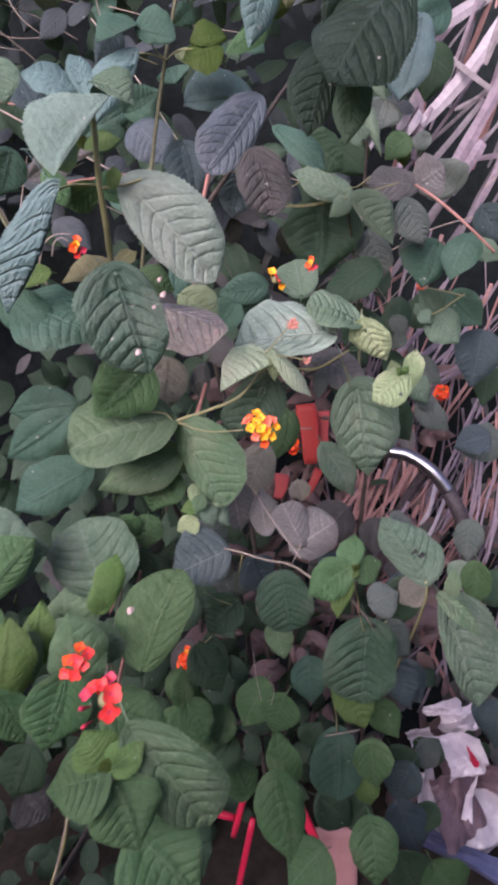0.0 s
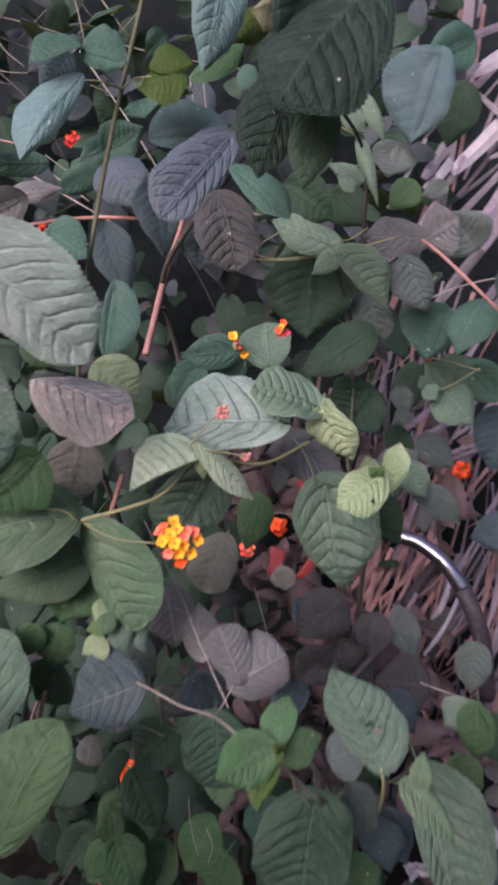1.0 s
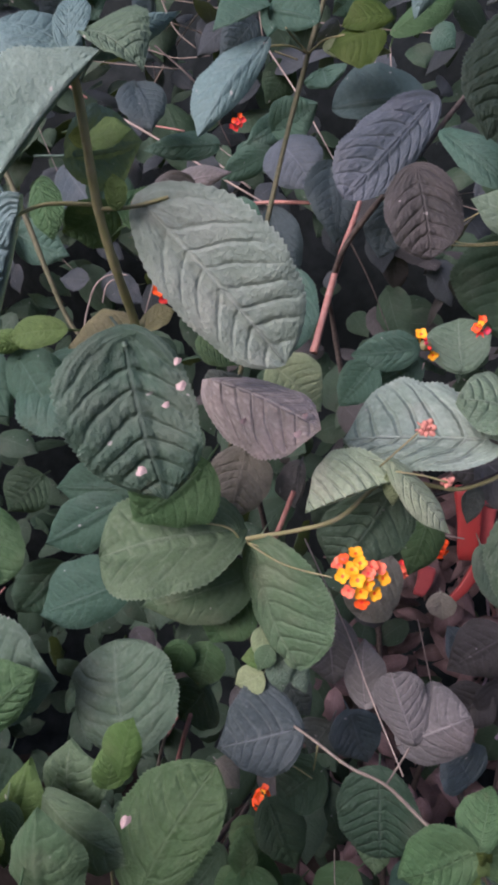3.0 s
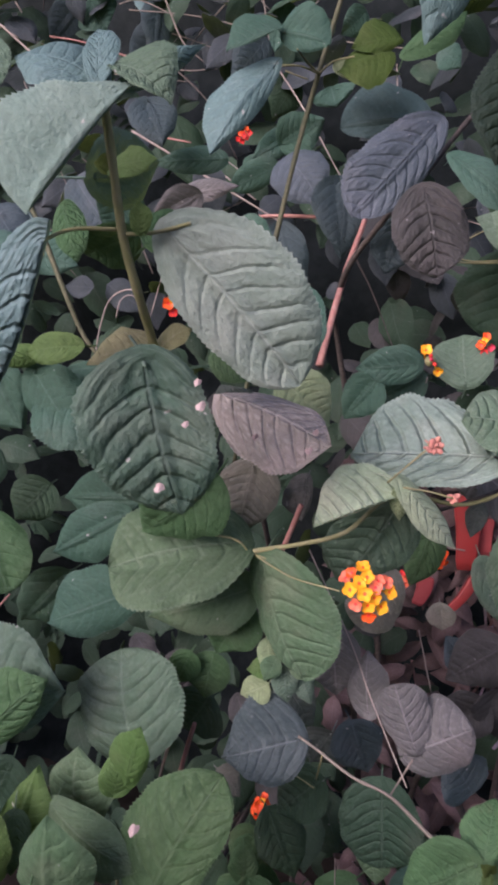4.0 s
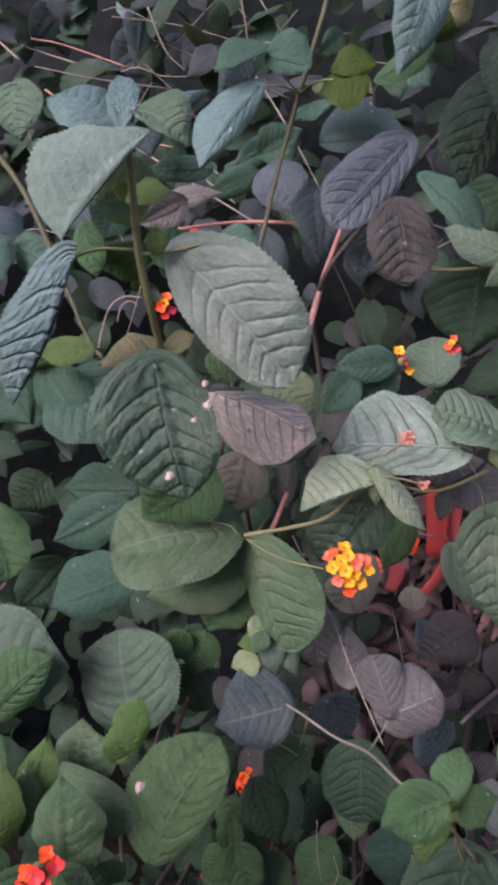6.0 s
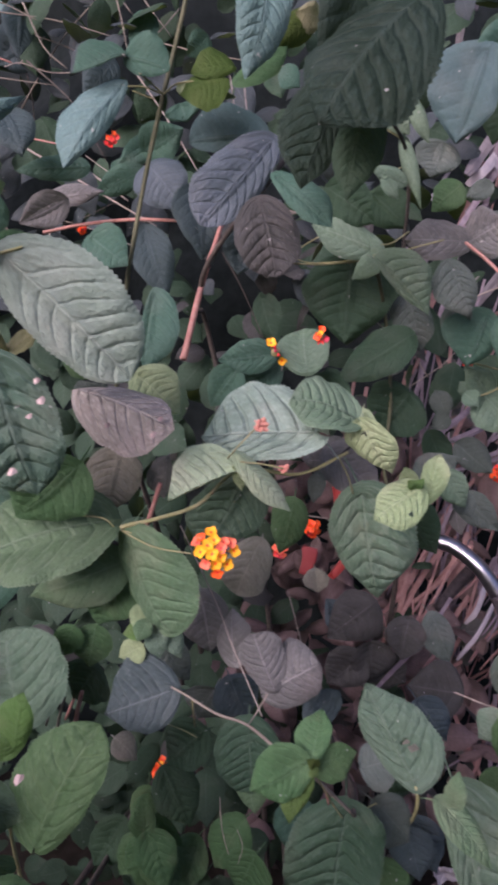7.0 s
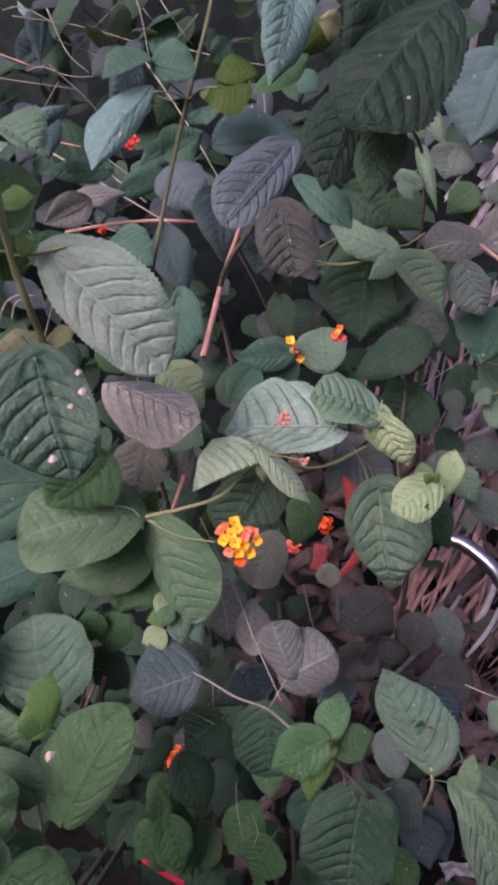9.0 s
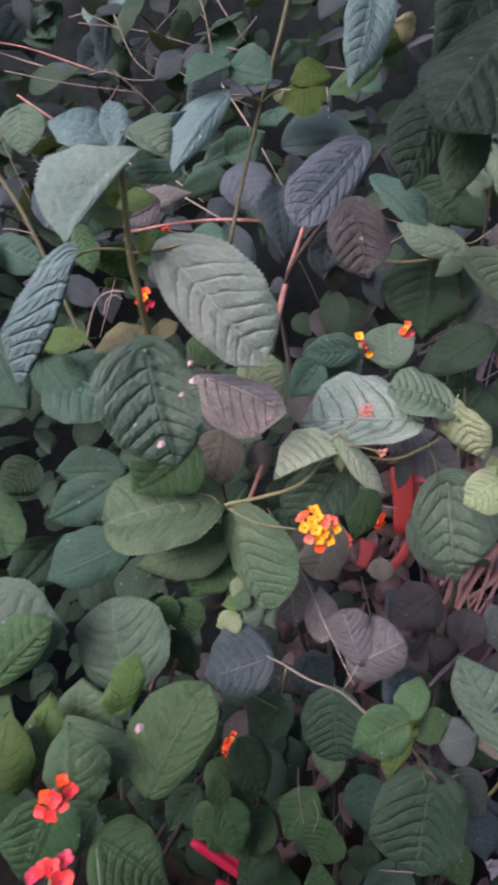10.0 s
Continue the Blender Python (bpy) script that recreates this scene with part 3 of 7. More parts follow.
stem(dark_shrub, 'twig', [(0.0701, 0.372, 0.7639), (0.079, 0.39, 0.7346), (0.0897, 0.42, 0.6951), (0.1218, 0.47, 0.6162)], 0.0009, 0.0012, STEM)
stem(dark_shrub, 'twig', [(0.0791, 0.392, 0.7329), (0.0815, 0.4, 0.7188)], 0.0013, 0.0013, PINK_STEM)
stem(dark_shrub, 'twig', [(0.1137, 0.44, 0.6887), (0.0959, 0.43, 0.6841)], 0.0011, 0.0011, STEM)
stem(dark_shrub, 'twig', [(0.194, 0.6, 0.672), (0.2195, 0.6, 0.6642), (0.2496, 0.6, 0.6572)], 0.0013, 0.0013, DRY_STEM)
stem(dark_shrub, 'branch', [(0.053, 0.47, 1.1276), (0.0796, 0.52, 1.1214), (0.1052, 0.6, 1.1206), (0.1162, 0.64, 1.097), (0.1186, 0.66, 1.0451)], 0.0019, 0.0035, BARK)
stem(low_shrub, 'branch', [(-0.0923, 0.375, 0.709), (-0.0996, 0.38, 0.687), (-0.1029, 0.4, 0.6149), (-0.1077, 0.42, 0.5432)], 0.0017, 0.0025, STEM)
stem(low_shrub, 'branch', [(-0.0747, 0.262, 0.7077), (-0.0846, 0.27, 0.6855), (-0.1086, 0.3, 0.6472), (-0.1283, 0.33, 0.579), (-0.1542, 0.36, 0.502)], 0.0018, 0.0030, STEM)
stem(low_shrub, 'twig', [(0.1012, 0.58, 0.4626), (0.0933, 0.56, 0.5154), (0.0813, 0.55, 0.5643)], 0.0019, 0.0018, STEM)
stem(low_shrub, 'twig', [(0.0857, 0.57, 0.4673), (0.1223, 0.56, 0.4841)], 0.0013, 0.0012, DRY_STEM)
stem(low_shrub, 'twig', [(-0.3055, 0.5, 0.7066), (-0.2778, 0.52, 0.7483)], 0.0018, 0.0018, PINK_STEM)
stem(low_shrub, 'twig', [(-0.0691, 0.555, 0.5101), (-0.0657, 0.57, 0.5182), (-0.0577, 0.6, 0.5309)], 0.0016, 0.0017, STEM)
stem(rear_shrub, 'twig', [(-0.5566, 0.8, 1.3317), (-0.5079, 0.8, 1.2981), (-0.4617, 0.8, 1.264)], 0.0027, 0.0027, DRY_STEM)
stem(rear_shrub, 'twig', [(-0.5776, 0.9, 1.339), (-0.4967, 0.9, 1.3137), (-0.403, 0.9, 1.2887)], 0.0023, 0.0022, DRY_STEM)
stem(rear_shrub, 'twig', [(-0.5007, 0.88, 1.3225), (-0.4501, 0.88, 1.3129), (-0.3609, 0.88, 1.2855)], 0.0022, 0.0021, PINK_STEM)
stem(rear_shrub, 'twig', [(-0.5842, 0.92, 1.3868), (-0.5673, 0.92, 1.3646)], 0.0023, 0.0023, DRY_STEM)
stem(rear_shrub, 'twig', [(-0.3617, 0.7, 1.1949), (-0.3195, 0.7, 1.1704)], 0.0022, 0.0022, PINK_STEM)
stem(rear_shrub, 'twig', [(-0.6363, 0.95, 1.3715), (-0.5222, 0.95, 1.3785)], 0.0025, 0.0024, DRY_STEM)
stem(rear_shrub, 'twig', [(-0.0911, 0.555, 1.1403), (-0.0761, 0.557, 1.1354)], 0.0009, 0.0009, STEM)
stem(tall_shrub, 'petiole', [(-0.0547, 0.326, 1.0065), (-0.0646, 0.322, 1.0029), (-0.0731, 0.318, 1.0014)], 0.0012, 0.0014, STEM)
stem(tall_shrub, 'petiole', [(-0.094, 0.302, 0.9955), (-0.0875, 0.31, 1.0011), (-0.0755, 0.318, 1.0027)], 0.0010, 0.0014, STEM)
stem(tall_shrub, 'petiole', [(-0.0668, 0.3, 1.0348), (-0.0694, 0.3, 1.0322), (-0.072, 0.302, 1.0301)], 0.0009, 0.0011, STEM)
stem(rear_shrub, 'twig', [(-0.3594, 0.86, 1.2728), (-0.3373, 0.86, 1.2772), (-0.3013, 0.86, 1.2668), (-0.2582, 0.86, 1.2669)], 0.0011, 0.0011, DRY_STEM)
stem(rear_shrub, 'twig', [(-0.341, 0.86, 1.2753), (-0.3275, 0.87, 1.2955), (-0.316, 0.88, 1.3146)], 0.0010, 0.0010, DRY_STEM)
stem(rear_shrub, 'twig', [(-0.2297, 0.8, 1.1582), (-0.2096, 0.8, 1.1454), (-0.1928, 0.8, 1.135)], 0.0009, 0.0009, DRY_STEM)
stem(rear_shrub, 'twig', [(-0.171, 0.86, 1.3045), (-0.1576, 0.86, 1.3163), (-0.1466, 0.88, 1.343)], 0.0013, 0.0013, DRY_STEM)
stem(rear_shrub, 'twig', [(-0.0352, 0.7, 1.199), (-0.0322, 0.7, 1.1799), (-0.0293, 0.7, 1.1631)], 0.0010, 0.0011, DRY_STEM)
stem(rear_shrub, 'twig', [(-0.0521, 0.72, 1.2111), (-0.0492, 0.72, 1.1963), (-0.0464, 0.72, 1.1814)], 0.0009, 0.0009, DRY_STEM)
stem(centre_shrub, 'twig', [(-0.202, 0.66, 1.0584), (-0.2034, 0.66, 1.0709), (-0.1993, 0.66, 1.0859)], 0.0011, 0.0011, DRY_STEM)
stem(dark_shrub, 'twig', [(0.0264, 0.6, 1.0351), (0.0426, 0.6, 1.0314), (0.0694, 0.6, 1.0341), (0.0912, 0.6, 1.0393)], 0.0011, 0.0011, STEM)
stem(dark_shrub, 'twig', [(0.0242, 0.6, 1.0341), (0.0349, 0.6, 1.0441), (0.0479, 0.6, 1.0523)], 0.0010, 0.0010, STEM)
stem(dark_shrub, 'twig', [(0.0949, 0.6, 1.0471), (0.1043, 0.61, 1.05), (0.1176, 0.62, 1.0606)], 0.0011, 0.0011, STEM)
stem(dark_shrub, 'twig', [(0.0881, 0.6, 1.1315), (0.1018, 0.605, 1.126), (0.1079, 0.61, 1.121)], 0.0010, 0.0011, STEM)
stem(dark_shrub, 'twig', [(0.0929, 0.6, 1.0929), (0.1001, 0.61, 1.1028), (0.1125, 0.62, 1.1117)], 0.0009, 0.0009, STEM)
stem(tall_shrub, 'twig', [(-0.1446, 0.42, 0.9553), (-0.1419, 0.42, 0.97), (-0.1372, 0.42, 0.9831), (-0.1289, 0.42, 0.9887), (-0.1195, 0.42, 0.9889)], 0.0009, 0.0007, DRY_STEM)
stem(tall_shrub, 'twig', [(-0.133, 0.42, 0.9749), (-0.1308, 0.42, 0.9835), (-0.1256, 0.42, 0.9866), (-0.1208, 0.42, 0.9842)], 0.0007, 0.0006, DRY_STEM)
stem(dark_shrub, 'twig', [(0.313, 0.85, 1.0875), (0.3437, 0.85, 1.1154)], 0.0015, 0.0015, DRY_STEM)
stem(dark_shrub, 'twig', [(0.2009, 0.88, 1.0102), (0.2621, 0.88, 1.0406), (0.3542, 0.88, 1.0633)], 0.0019, 0.0019, DRY_STEM)
stem(dark_shrub, 'twig', [(0.2023, 0.84, 1.022), (0.2258, 0.85, 1.0482)], 0.0015, 0.0015, DRY_STEM)
stem(centre_shrub, 'twig', [(0.0229, 0.62, 0.9477), (0.0194, 0.62, 0.9228), (0.0248, 0.62, 0.898)], 0.0010, 0.0010, DRY_STEM)
stem(dark_shrub, 'twig', [(0.0999, 0.68, 0.9907), (0.1335, 0.68, 0.9664), (0.1543, 0.68, 0.9413)], 0.0010, 0.0010, DRY_STEM)
stem(dark_shrub, 'twig', [(0.1454, 0.75, 0.9231), (0.1778, 0.75, 0.9489), (0.198, 0.75, 0.9735)], 0.0011, 0.0011, DRY_STEM)
stem(low_shrub, 'twig', [(-0.1086, 0.3, 0.6472), (-0.1196, 0.31, 0.6108), (-0.1328, 0.32, 0.5621)], 0.0008, 0.0011, DRY_STEM)
stem(low_shrub, 'twig', [(-0.0154, 0.5, 0.6698), (-0.029, 0.5, 0.6752), (-0.0405, 0.48, 0.6944)], 0.0009, 0.0008, STEM)
stem(low_shrub, 'twig', [(0.0191, 0.5, 0.5934), (0.0243, 0.5, 0.5784), (0.0214, 0.5, 0.5617)], 0.0006, 0.0006, DRY_STEM)
stem(centre_shrub, 'twig', [(-0.0923, 0.465, 0.7216), (-0.0965, 0.465, 0.702), (-0.1092, 0.48, 0.6507), (-0.1317, 0.52, 0.5672)], 0.0029, 0.0036, PINK_STEM)
stem(centre_shrub, 'twig', [(-0.108, 0.47, 0.7116), (-0.1131, 0.47, 0.6885), (-0.1276, 0.49, 0.6357), (-0.1463, 0.52, 0.5615)], 0.0022, 0.0027, DRAB_STEM)
stem(low_shrub, 'twig', [(0.0042, 0.5, 0.6199), (0.0073, 0.5, 0.5909), (0.0147, 0.51, 0.5498)], 0.0008, 0.0009, DRY_STEM)
stem(low_shrub, 'peduncle', [(-0.0663, 0.6, 0.5472), (-0.0547, 0.59, 0.5665), (-0.0401, 0.57, 0.5934)], 0.0012, 0.0011, STEM)

# thin dry twigs tangled in the shade at the rear
twig_rng = random.Random(23)
for i in range(46):
    a = Vector((twig_rng.uniform(-0.70, -0.06), twig_rng.uniform(0.74, 0.92), twig_rng.uniform(1.06, 1.46)))
    d = Vector((twig_rng.gauss(0.6, 0.5), twig_rng.uniform(-0.1, 0.1), twig_rng.gauss(-0.35, 0.5))).normalized() * twig_rng.uniform(0.06, 0.20)
    bend = Vector((twig_rng.uniform(-0.01, 0.01), 0, twig_rng.uniform(-0.012, 0.012)))
    stem(rear_shrub, "twig", [a, a + d * 0.5 + bend, a + d], twig_rng.uniform(0.0012, 0.0026), 0.0010, twig_rng.choice((DRY_STEM, DRAB_STEM, BARK, DRAB_STEM)))

# main woody stems down to the soil
for shrub, top in ((tall_shrub, (-0.0915, 0.45, 0.8418)), (centre_shrub, (-0.0762, 0.45, 0.8356)), (centre_shrub, (0.0983, 0.42, 0.6958)), (centre_shrub, (-0.0632, 0.66, 0.9926)), (dark_shrub, (0.1571, 0.66, 0.814)),
                   (dark_shrub, (0.1678, 0.62, 0.5019)), (low_shrub, (-0.1077, 0.42, 0.5432)), (low_shrub, (-0.1542, 0.36, 0.502)), (rear_shrub, (-0.1147, 0.58, 0.8647))):
    foot = shrub.matrix_basis.translation + Vector((random.uniform(-0.04, 0.04), random.uniform(-0.03, 0.03), -0.02))
    a = Vector(top)
    stem(shrub, "trunk", [a, a + Vector((0, 0.08, -0.04)), Vector((a.lerp(foot, 0.5).x, 0.86, a.z * 0.6)), Vector((foot.x, 0.90, -0.02))], 0.003, 0.010, BARK)

# near tall stem
blade(tall_shrub, (-0.0605, 0.3250, 1.0025), (-0.0182, 0.3450, 0.9569), (-0.0248, 0.3360, 1.0010), (-0.0522, 0.3300, 0.9714), ASH, quilt=0.55, bow=0.05, blunt=0.6)
blade(tall_shrub, (-0.0712, 0.3300, 0.9615), (-0.0564, 0.3370, 0.9056), (-0.0920, 0.3180, 0.9411), (-0.0466, 0.3380, 0.9422), DULL, quilt=1.4, bow=0.04, blunt=0.5)
blade(tall_shrub, (-0.0904, 0.3000, 0.9960), (-0.1240, 0.3150, 0.9393), (-0.1256, 0.3060, 0.9674), (-0.1156, 0.3250, 0.9700), BLUE, quilt=1.5, bow=0.06)
blade(tall_shrub, (-0.0849, 0.2880, 1.0048), (-0.0624, 0.2980, 1.0374), (-0.0994, 0.2880, 1.0271), (-0.0776, 0.2940, 1.0186), SKY, quilt=0.3, bow=0.05, stalk=False)
blade(tall_shrub, (-0.1162, 0.3050, 1.0531), (-0.1112, 0.3000, 1.0346), (-0.1254, 0.3030, 1.0517), (-0.1044, 0.3030, 1.0476), JADE, quilt=0.7)
blade(tall_shrub, (-0.0796, 0.3100, 1.0423), (-0.1044, 0.3050, 1.0499), (-0.1017, 0.3250, 1.0633), (-0.0885, 0.3000, 1.0375), BLUE, quilt=0.3, bow=0.12)
blade(tall_shrub, (-0.0764, 0.3050, 1.0406), (-0.0860, 0.3200, 1.0620), (-0.0851, 0.3100, 1.0513), (-0.0741, 0.3120, 1.0539), BLUE, quilt=0.7)
blade(tall_shrub, (-0.0733, 0.3080, 1.0459), (-0.0527, 0.3030, 1.0340), (-0.0630, 0.3150, 1.0566), (-0.0646, 0.3000, 1.0396), JADE, quilt=0.8, bow=0.12)
leaf(tall_shrub, (-0.0732, 0.315, 1.0433), (-0.0564, 0.335, 1.0619), 0.0080, (0.71, -0.69, 0.1), 0.1, 0.2, BLUE)
blade(tall_shrub, (-0.0800, 0.3190, 1.0204), (-0.0623, 0.3150, 1.0232), (-0.0740, 0.3200, 1.0278), (-0.0692, 0.3150, 1.0182), FRESH, quilt=0.2)
blade(tall_shrub, (-0.0799, 0.3250, 1.0212), (-0.0862, 0.3200, 1.0230), (-0.0829, 0.3200, 1.0267), (-0.0820, 0.3200, 1.0193), LIME, quilt=0.2)
blade(tall_shrub, (-0.0672, 0.3160, 1.0013), (-0.0660, 0.3120, 1.0101), (-0.0702, 0.3140, 1.0051), (-0.0623, 0.3140, 1.0065), FRESH, quilt=0.9)
blade(tall_shrub, (-0.0759, 0.3500, 0.9626), (-0.1068, 0.3500, 0.9567), (-0.0934, 0.3550, 0.9721), (-0.0898, 0.3450, 0.9583), OLIVE, quilt=0.5, bow=0.12)
blade(tall_shrub, (-0.0756, 0.3500, 0.9644), (-0.0637, 0.3520, 0.9738), (-0.0712, 0.3550, 0.9763), (-0.0657, 0.3480, 0.9674), OLIVE, quilt=0.5)
blade(tall_shrub, (-0.1190, 0.3650, 0.9625), (-0.1425, 0.3600, 0.9576), (-0.1328, 0.3620, 0.9676), (-0.1278, 0.3580, 0.9538), FRESH, quilt=0.35, bow=0.08)
leaf(tall_shrub, (-0.1433, 0.37, 0.957), (-0.165, 0.37, 0.9504), 0.0115, (0.1, -0.93, -0.35), 0.1, 0.1, FRESH)
blade(tall_shrub, (-0.1036, 0.3300, 1.0128), (-0.0923, 0.3200, 0.9926), (-0.1043, 0.3250, 1.0007), (-0.0906, 0.3250, 1.0022), GREEN, quilt=1.2, bow=0.1)
blade(tall_shrub, (-0.1491, 0.3750, 0.9482), (-0.1208, 0.3700, 0.9209), (-0.1492, 0.3700, 0.9310), (-0.1243, 0.3750, 0.9463), TEAL, quilt=0.2)
blade(tall_shrub, (-0.2020, 0.4000, 0.9626), (-0.1682, 0.3900, 0.9173), (-0.2065, 0.3900, 0.9222), (-0.1689, 0.3950, 0.9396), TEAL, quilt=0.2)
leaf(tall_shrub, (-0.1394, 0.38, 0.9441), (-0.0934, 0.37, 0.9254), 0.0487, (0.07, -0.8, 0.59), 0.05, 0.1, TEAL)
leaf(tall_shrub, (-0.0767, 0.345, 1.0037), (-0.063, 0.38, 1.0112), 0.0265, (0.64, -0.39, 0.66), 0.1, 0.1, GREEN)
leaf(tall_shrub, (-0.0832, 0.34, 1.0047), (-0.1019, 0.34, 0.9963), 0.0209, (0.3, -0.67, -0.68), 0.1, 0.1, GREEN)
leaf(tall_shrub, (-0.111, 0.36, 1.0278), (-0.1007, 0.4, 1.044), 0.0312, (0.97, -0.21, -0.11), 0.1, 0.1, TEAL)
blade(tall_shrub, (-0.0702, 0.4120, 0.9423), (-0.0139, 0.4000, 0.9280), (-0.0323, 0.4250, 0.9410), (-0.0425, 0.4020, 0.9096), BLUSH, quilt=1.7, bow=0.06)
leaf(tall_shrub, (-0.0661, 0.42, 0.9334), (-0.0586, 0.42, 0.9454), 0.0302, (0.15, -0.99, -0.09), 0.1, 0.1, DUSK)
leaf(tall_shrub, (-0.0465, 0.44, 0.9492), (-0.0215, 0.445, 0.9283), 0.0306, (0.34, -0.92, 0.19), 0.12, 0.1, YOUNG)
blade(tall_shrub, (-0.0625, 0.4500, 0.9007), (-0.0674, 0.4450, 0.8618), (-0.0835, 0.4470, 0.8859), (-0.0454, 0.4470, 0.8864), TAN, quilt=0.6)
blade(tall_shrub, (-0.0339, 0.4600, 0.8957), (-0.0349, 0.4600, 0.8697), (-0.0472, 0.4600, 0.8819), (-0.0297, 0.4600, 0.8877), PLUM, quilt=0.2)
leaf(tall_shrub, (-0.0706, 0.4, 0.9626), (-0.0485, 0.4, 0.9521), 0.0206, (0.16, -0.92, 0.34), 0.1, 0.1, GREEN)
leaf(tall_shrub, (-0.0718, 0.41, 0.899), (-0.1095, 0.41, 0.8656), 0.0484, (0.22, -0.94, -0.25), 0.08, 0.05, GREEN)
# centre
blade(centre_shrub, (-0.0616, 0.4350, 0.8613), (-0.1297, 0.4120, 0.8438), (-0.1069, 0.4370, 0.8825), (-0.0753, 0.3850, 0.8443), SAGE, quilt=1.0, bow=0.07, blunt=0.8)
blade(centre_shrub, (-0.0482, 0.4300, 0.8552), (-0.0187, 0.4250, 0.7935), (-0.0531, 0.4300, 0.8309), (-0.0066, 0.4200, 0.8414), SAGE, quilt=0.9, bow=0.07, blunt=0.6)
blade(centre_shrub, (0.0164, 0.4250, 0.9012), (-0.0204, 0.4150, 0.8834), (-0.0110, 0.4240, 0.9143), (-0.0000, 0.4140, 0.8950), SILVER, quilt=1.0, bow=0.1)
blade(centre_shrub, (0.0177, 0.4200, 0.9107), (0.0479, 0.4400, 0.8757), (0.0358, 0.4350, 0.8972), (0.0267, 0.4250, 0.8885), SILVER, quilt=0.6)
leaf(centre_shrub, (0.0178, 0.425, 0.907), (0.0188, 0.43, 0.8882), 0.0110, (0.18, -0.95, -0.24), 0.08, 0.1, YOUNG)
blade(centre_shrub, (0.0587, 0.4500, 0.9217), (-0.0116, 0.4550, 0.9150), (0.0139, 0.4900, 0.9468), (0.0509, 0.4350, 0.9100), FROST, quilt=1.6, bow=0.05, blunt=0.5)
blade(centre_shrub, (0.0823, 0.4550, 0.9312), (0.0428, 0.4450, 0.9417), (0.0616, 0.4700, 0.9536), (0.0664, 0.4350, 0.9271), GREY, quilt=1.1, bow=0.08, blunt=0.4)
leaf(centre_shrub, (0.0804, 0.48, 0.9284), (0.0942, 0.47, 0.9259), 0.0143, (-0.56, -0.82, 0.14), 0.2, 0.1, YOUNG)
blade(centre_shrub, (0.0831, 0.4480, 0.9296), (0.1034, 0.4500, 0.9003), (0.1019, 0.4400, 0.9224), (0.0767, 0.4550, 0.9143), YOUNG, quilt=1.2, bow=0.08, holes=((0.17, -0.12, 0.05),))
blade(centre_shrub, (0.1240, 0.4700, 0.8885), (0.0970, 0.4600, 0.8690), (0.1038, 0.4700, 0.8896), (0.1203, 0.4600, 0.8662), YOUNG, quilt=1.3, bow=0.08, holes=((0.4, 0.55, 0.045),))
blade(centre_shrub, (0.1313, 0.4900, 0.8754), (0.1380, 0.4950, 0.9062), (0.1280, 0.4950, 0.8954), (0.1446, 0.4900, 0.8912), YOUNG, quilt=0.6, bow=0.08)
leaf(centre_shrub, (0.1205, 0.485, 0.8851), (0.1156, 0.485, 0.898), 0.0132, (-0.07, -1, -0.03), 0.1, 0.1, YOUNG)
blade(centre_shrub, (0.0919, 0.5000, 0.8720), (0.1128, 0.5300, 0.7837), (0.0706, 0.5050, 0.8444), (0.1356, 0.5150, 0.8405), GREY, quilt=1.6, bow=0.06)
leaf(centre_shrub, (0.1276, 0.56, 0.8521), (0.1589, 0.57, 0.8082), 0.0407, (-0.03, -0.97, -0.25), 0.06, 0.1, DEEP)
blade(centre_shrub, (0.0154, 0.4650, 0.8842), (-0.0122, 0.4700, 0.8340), (-0.0238, 0.4650, 0.8584), (0.0293, 0.4750, 0.8572), JADE, quilt=1.3)
leaf(centre_shrub, (0.0154, 0.585, 0.799), (-0.0017, 0.575, 0.7533), 0.0452, (-0.06, -0.97, 0.23), 0.08, 0.06, BROWN, peak=0.5, blunt=0.8)
leaf(centre_shrub, (0.0677, 0.53, 0.8943), (0.1079, 0.53, 0.8644), 0.0380, (0.22, -0.93, 0.29), 0.06, 0.08, PLUM)
leaf(centre_shrub, (0.0888, 0.54, 0.8896), (0.0478, 0.54, 0.8841), 0.0342, (-0.01, -1, 0.08), 0.06, 0.08, PLUM)
leaf(centre_shrub, (0.0613, 0.5, 0.8841), (0.0588, 0.5, 0.8636), 0.0135, (-0.17, -0.98, 0.02), 0.06, 0.1, DUSK)
blade(centre_shrub, (0.0466, 0.5450, 0.9503), (0.0412, 0.5600, 0.9810), (0.0234, 0.5500, 0.9638), (0.0622, 0.5500, 0.9685), JADE, quilt=0.7, blunt=0.6)
leaf(centre_shrub, (0.0147, 0.6, 0.9578), (-0.0306, 0.6, 0.9495), 0.0299, (0.03, -0.99, -0.14), 0.06, 0.05, TEAL)
leaf(centre_shrub, (-0.0143, 0.6, 0.9419), (-0.0356, 0.6, 0.9106), 0.0372, (-0.07, -1, 0.05), 0.06, 0.05, TEAL)
leaf(centre_shrub, (0.018, 0.62, 0.9474), (-0.0159, 0.62, 0.9255), 0.0347, (0.03, -1, -0.05), 0.06, 0.05, TEAL)
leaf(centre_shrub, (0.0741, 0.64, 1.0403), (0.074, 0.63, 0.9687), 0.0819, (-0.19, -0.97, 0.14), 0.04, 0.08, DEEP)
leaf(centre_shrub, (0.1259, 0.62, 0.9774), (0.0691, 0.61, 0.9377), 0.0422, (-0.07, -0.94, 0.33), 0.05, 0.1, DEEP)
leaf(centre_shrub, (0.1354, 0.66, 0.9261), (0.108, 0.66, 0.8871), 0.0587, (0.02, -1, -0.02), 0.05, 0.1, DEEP)
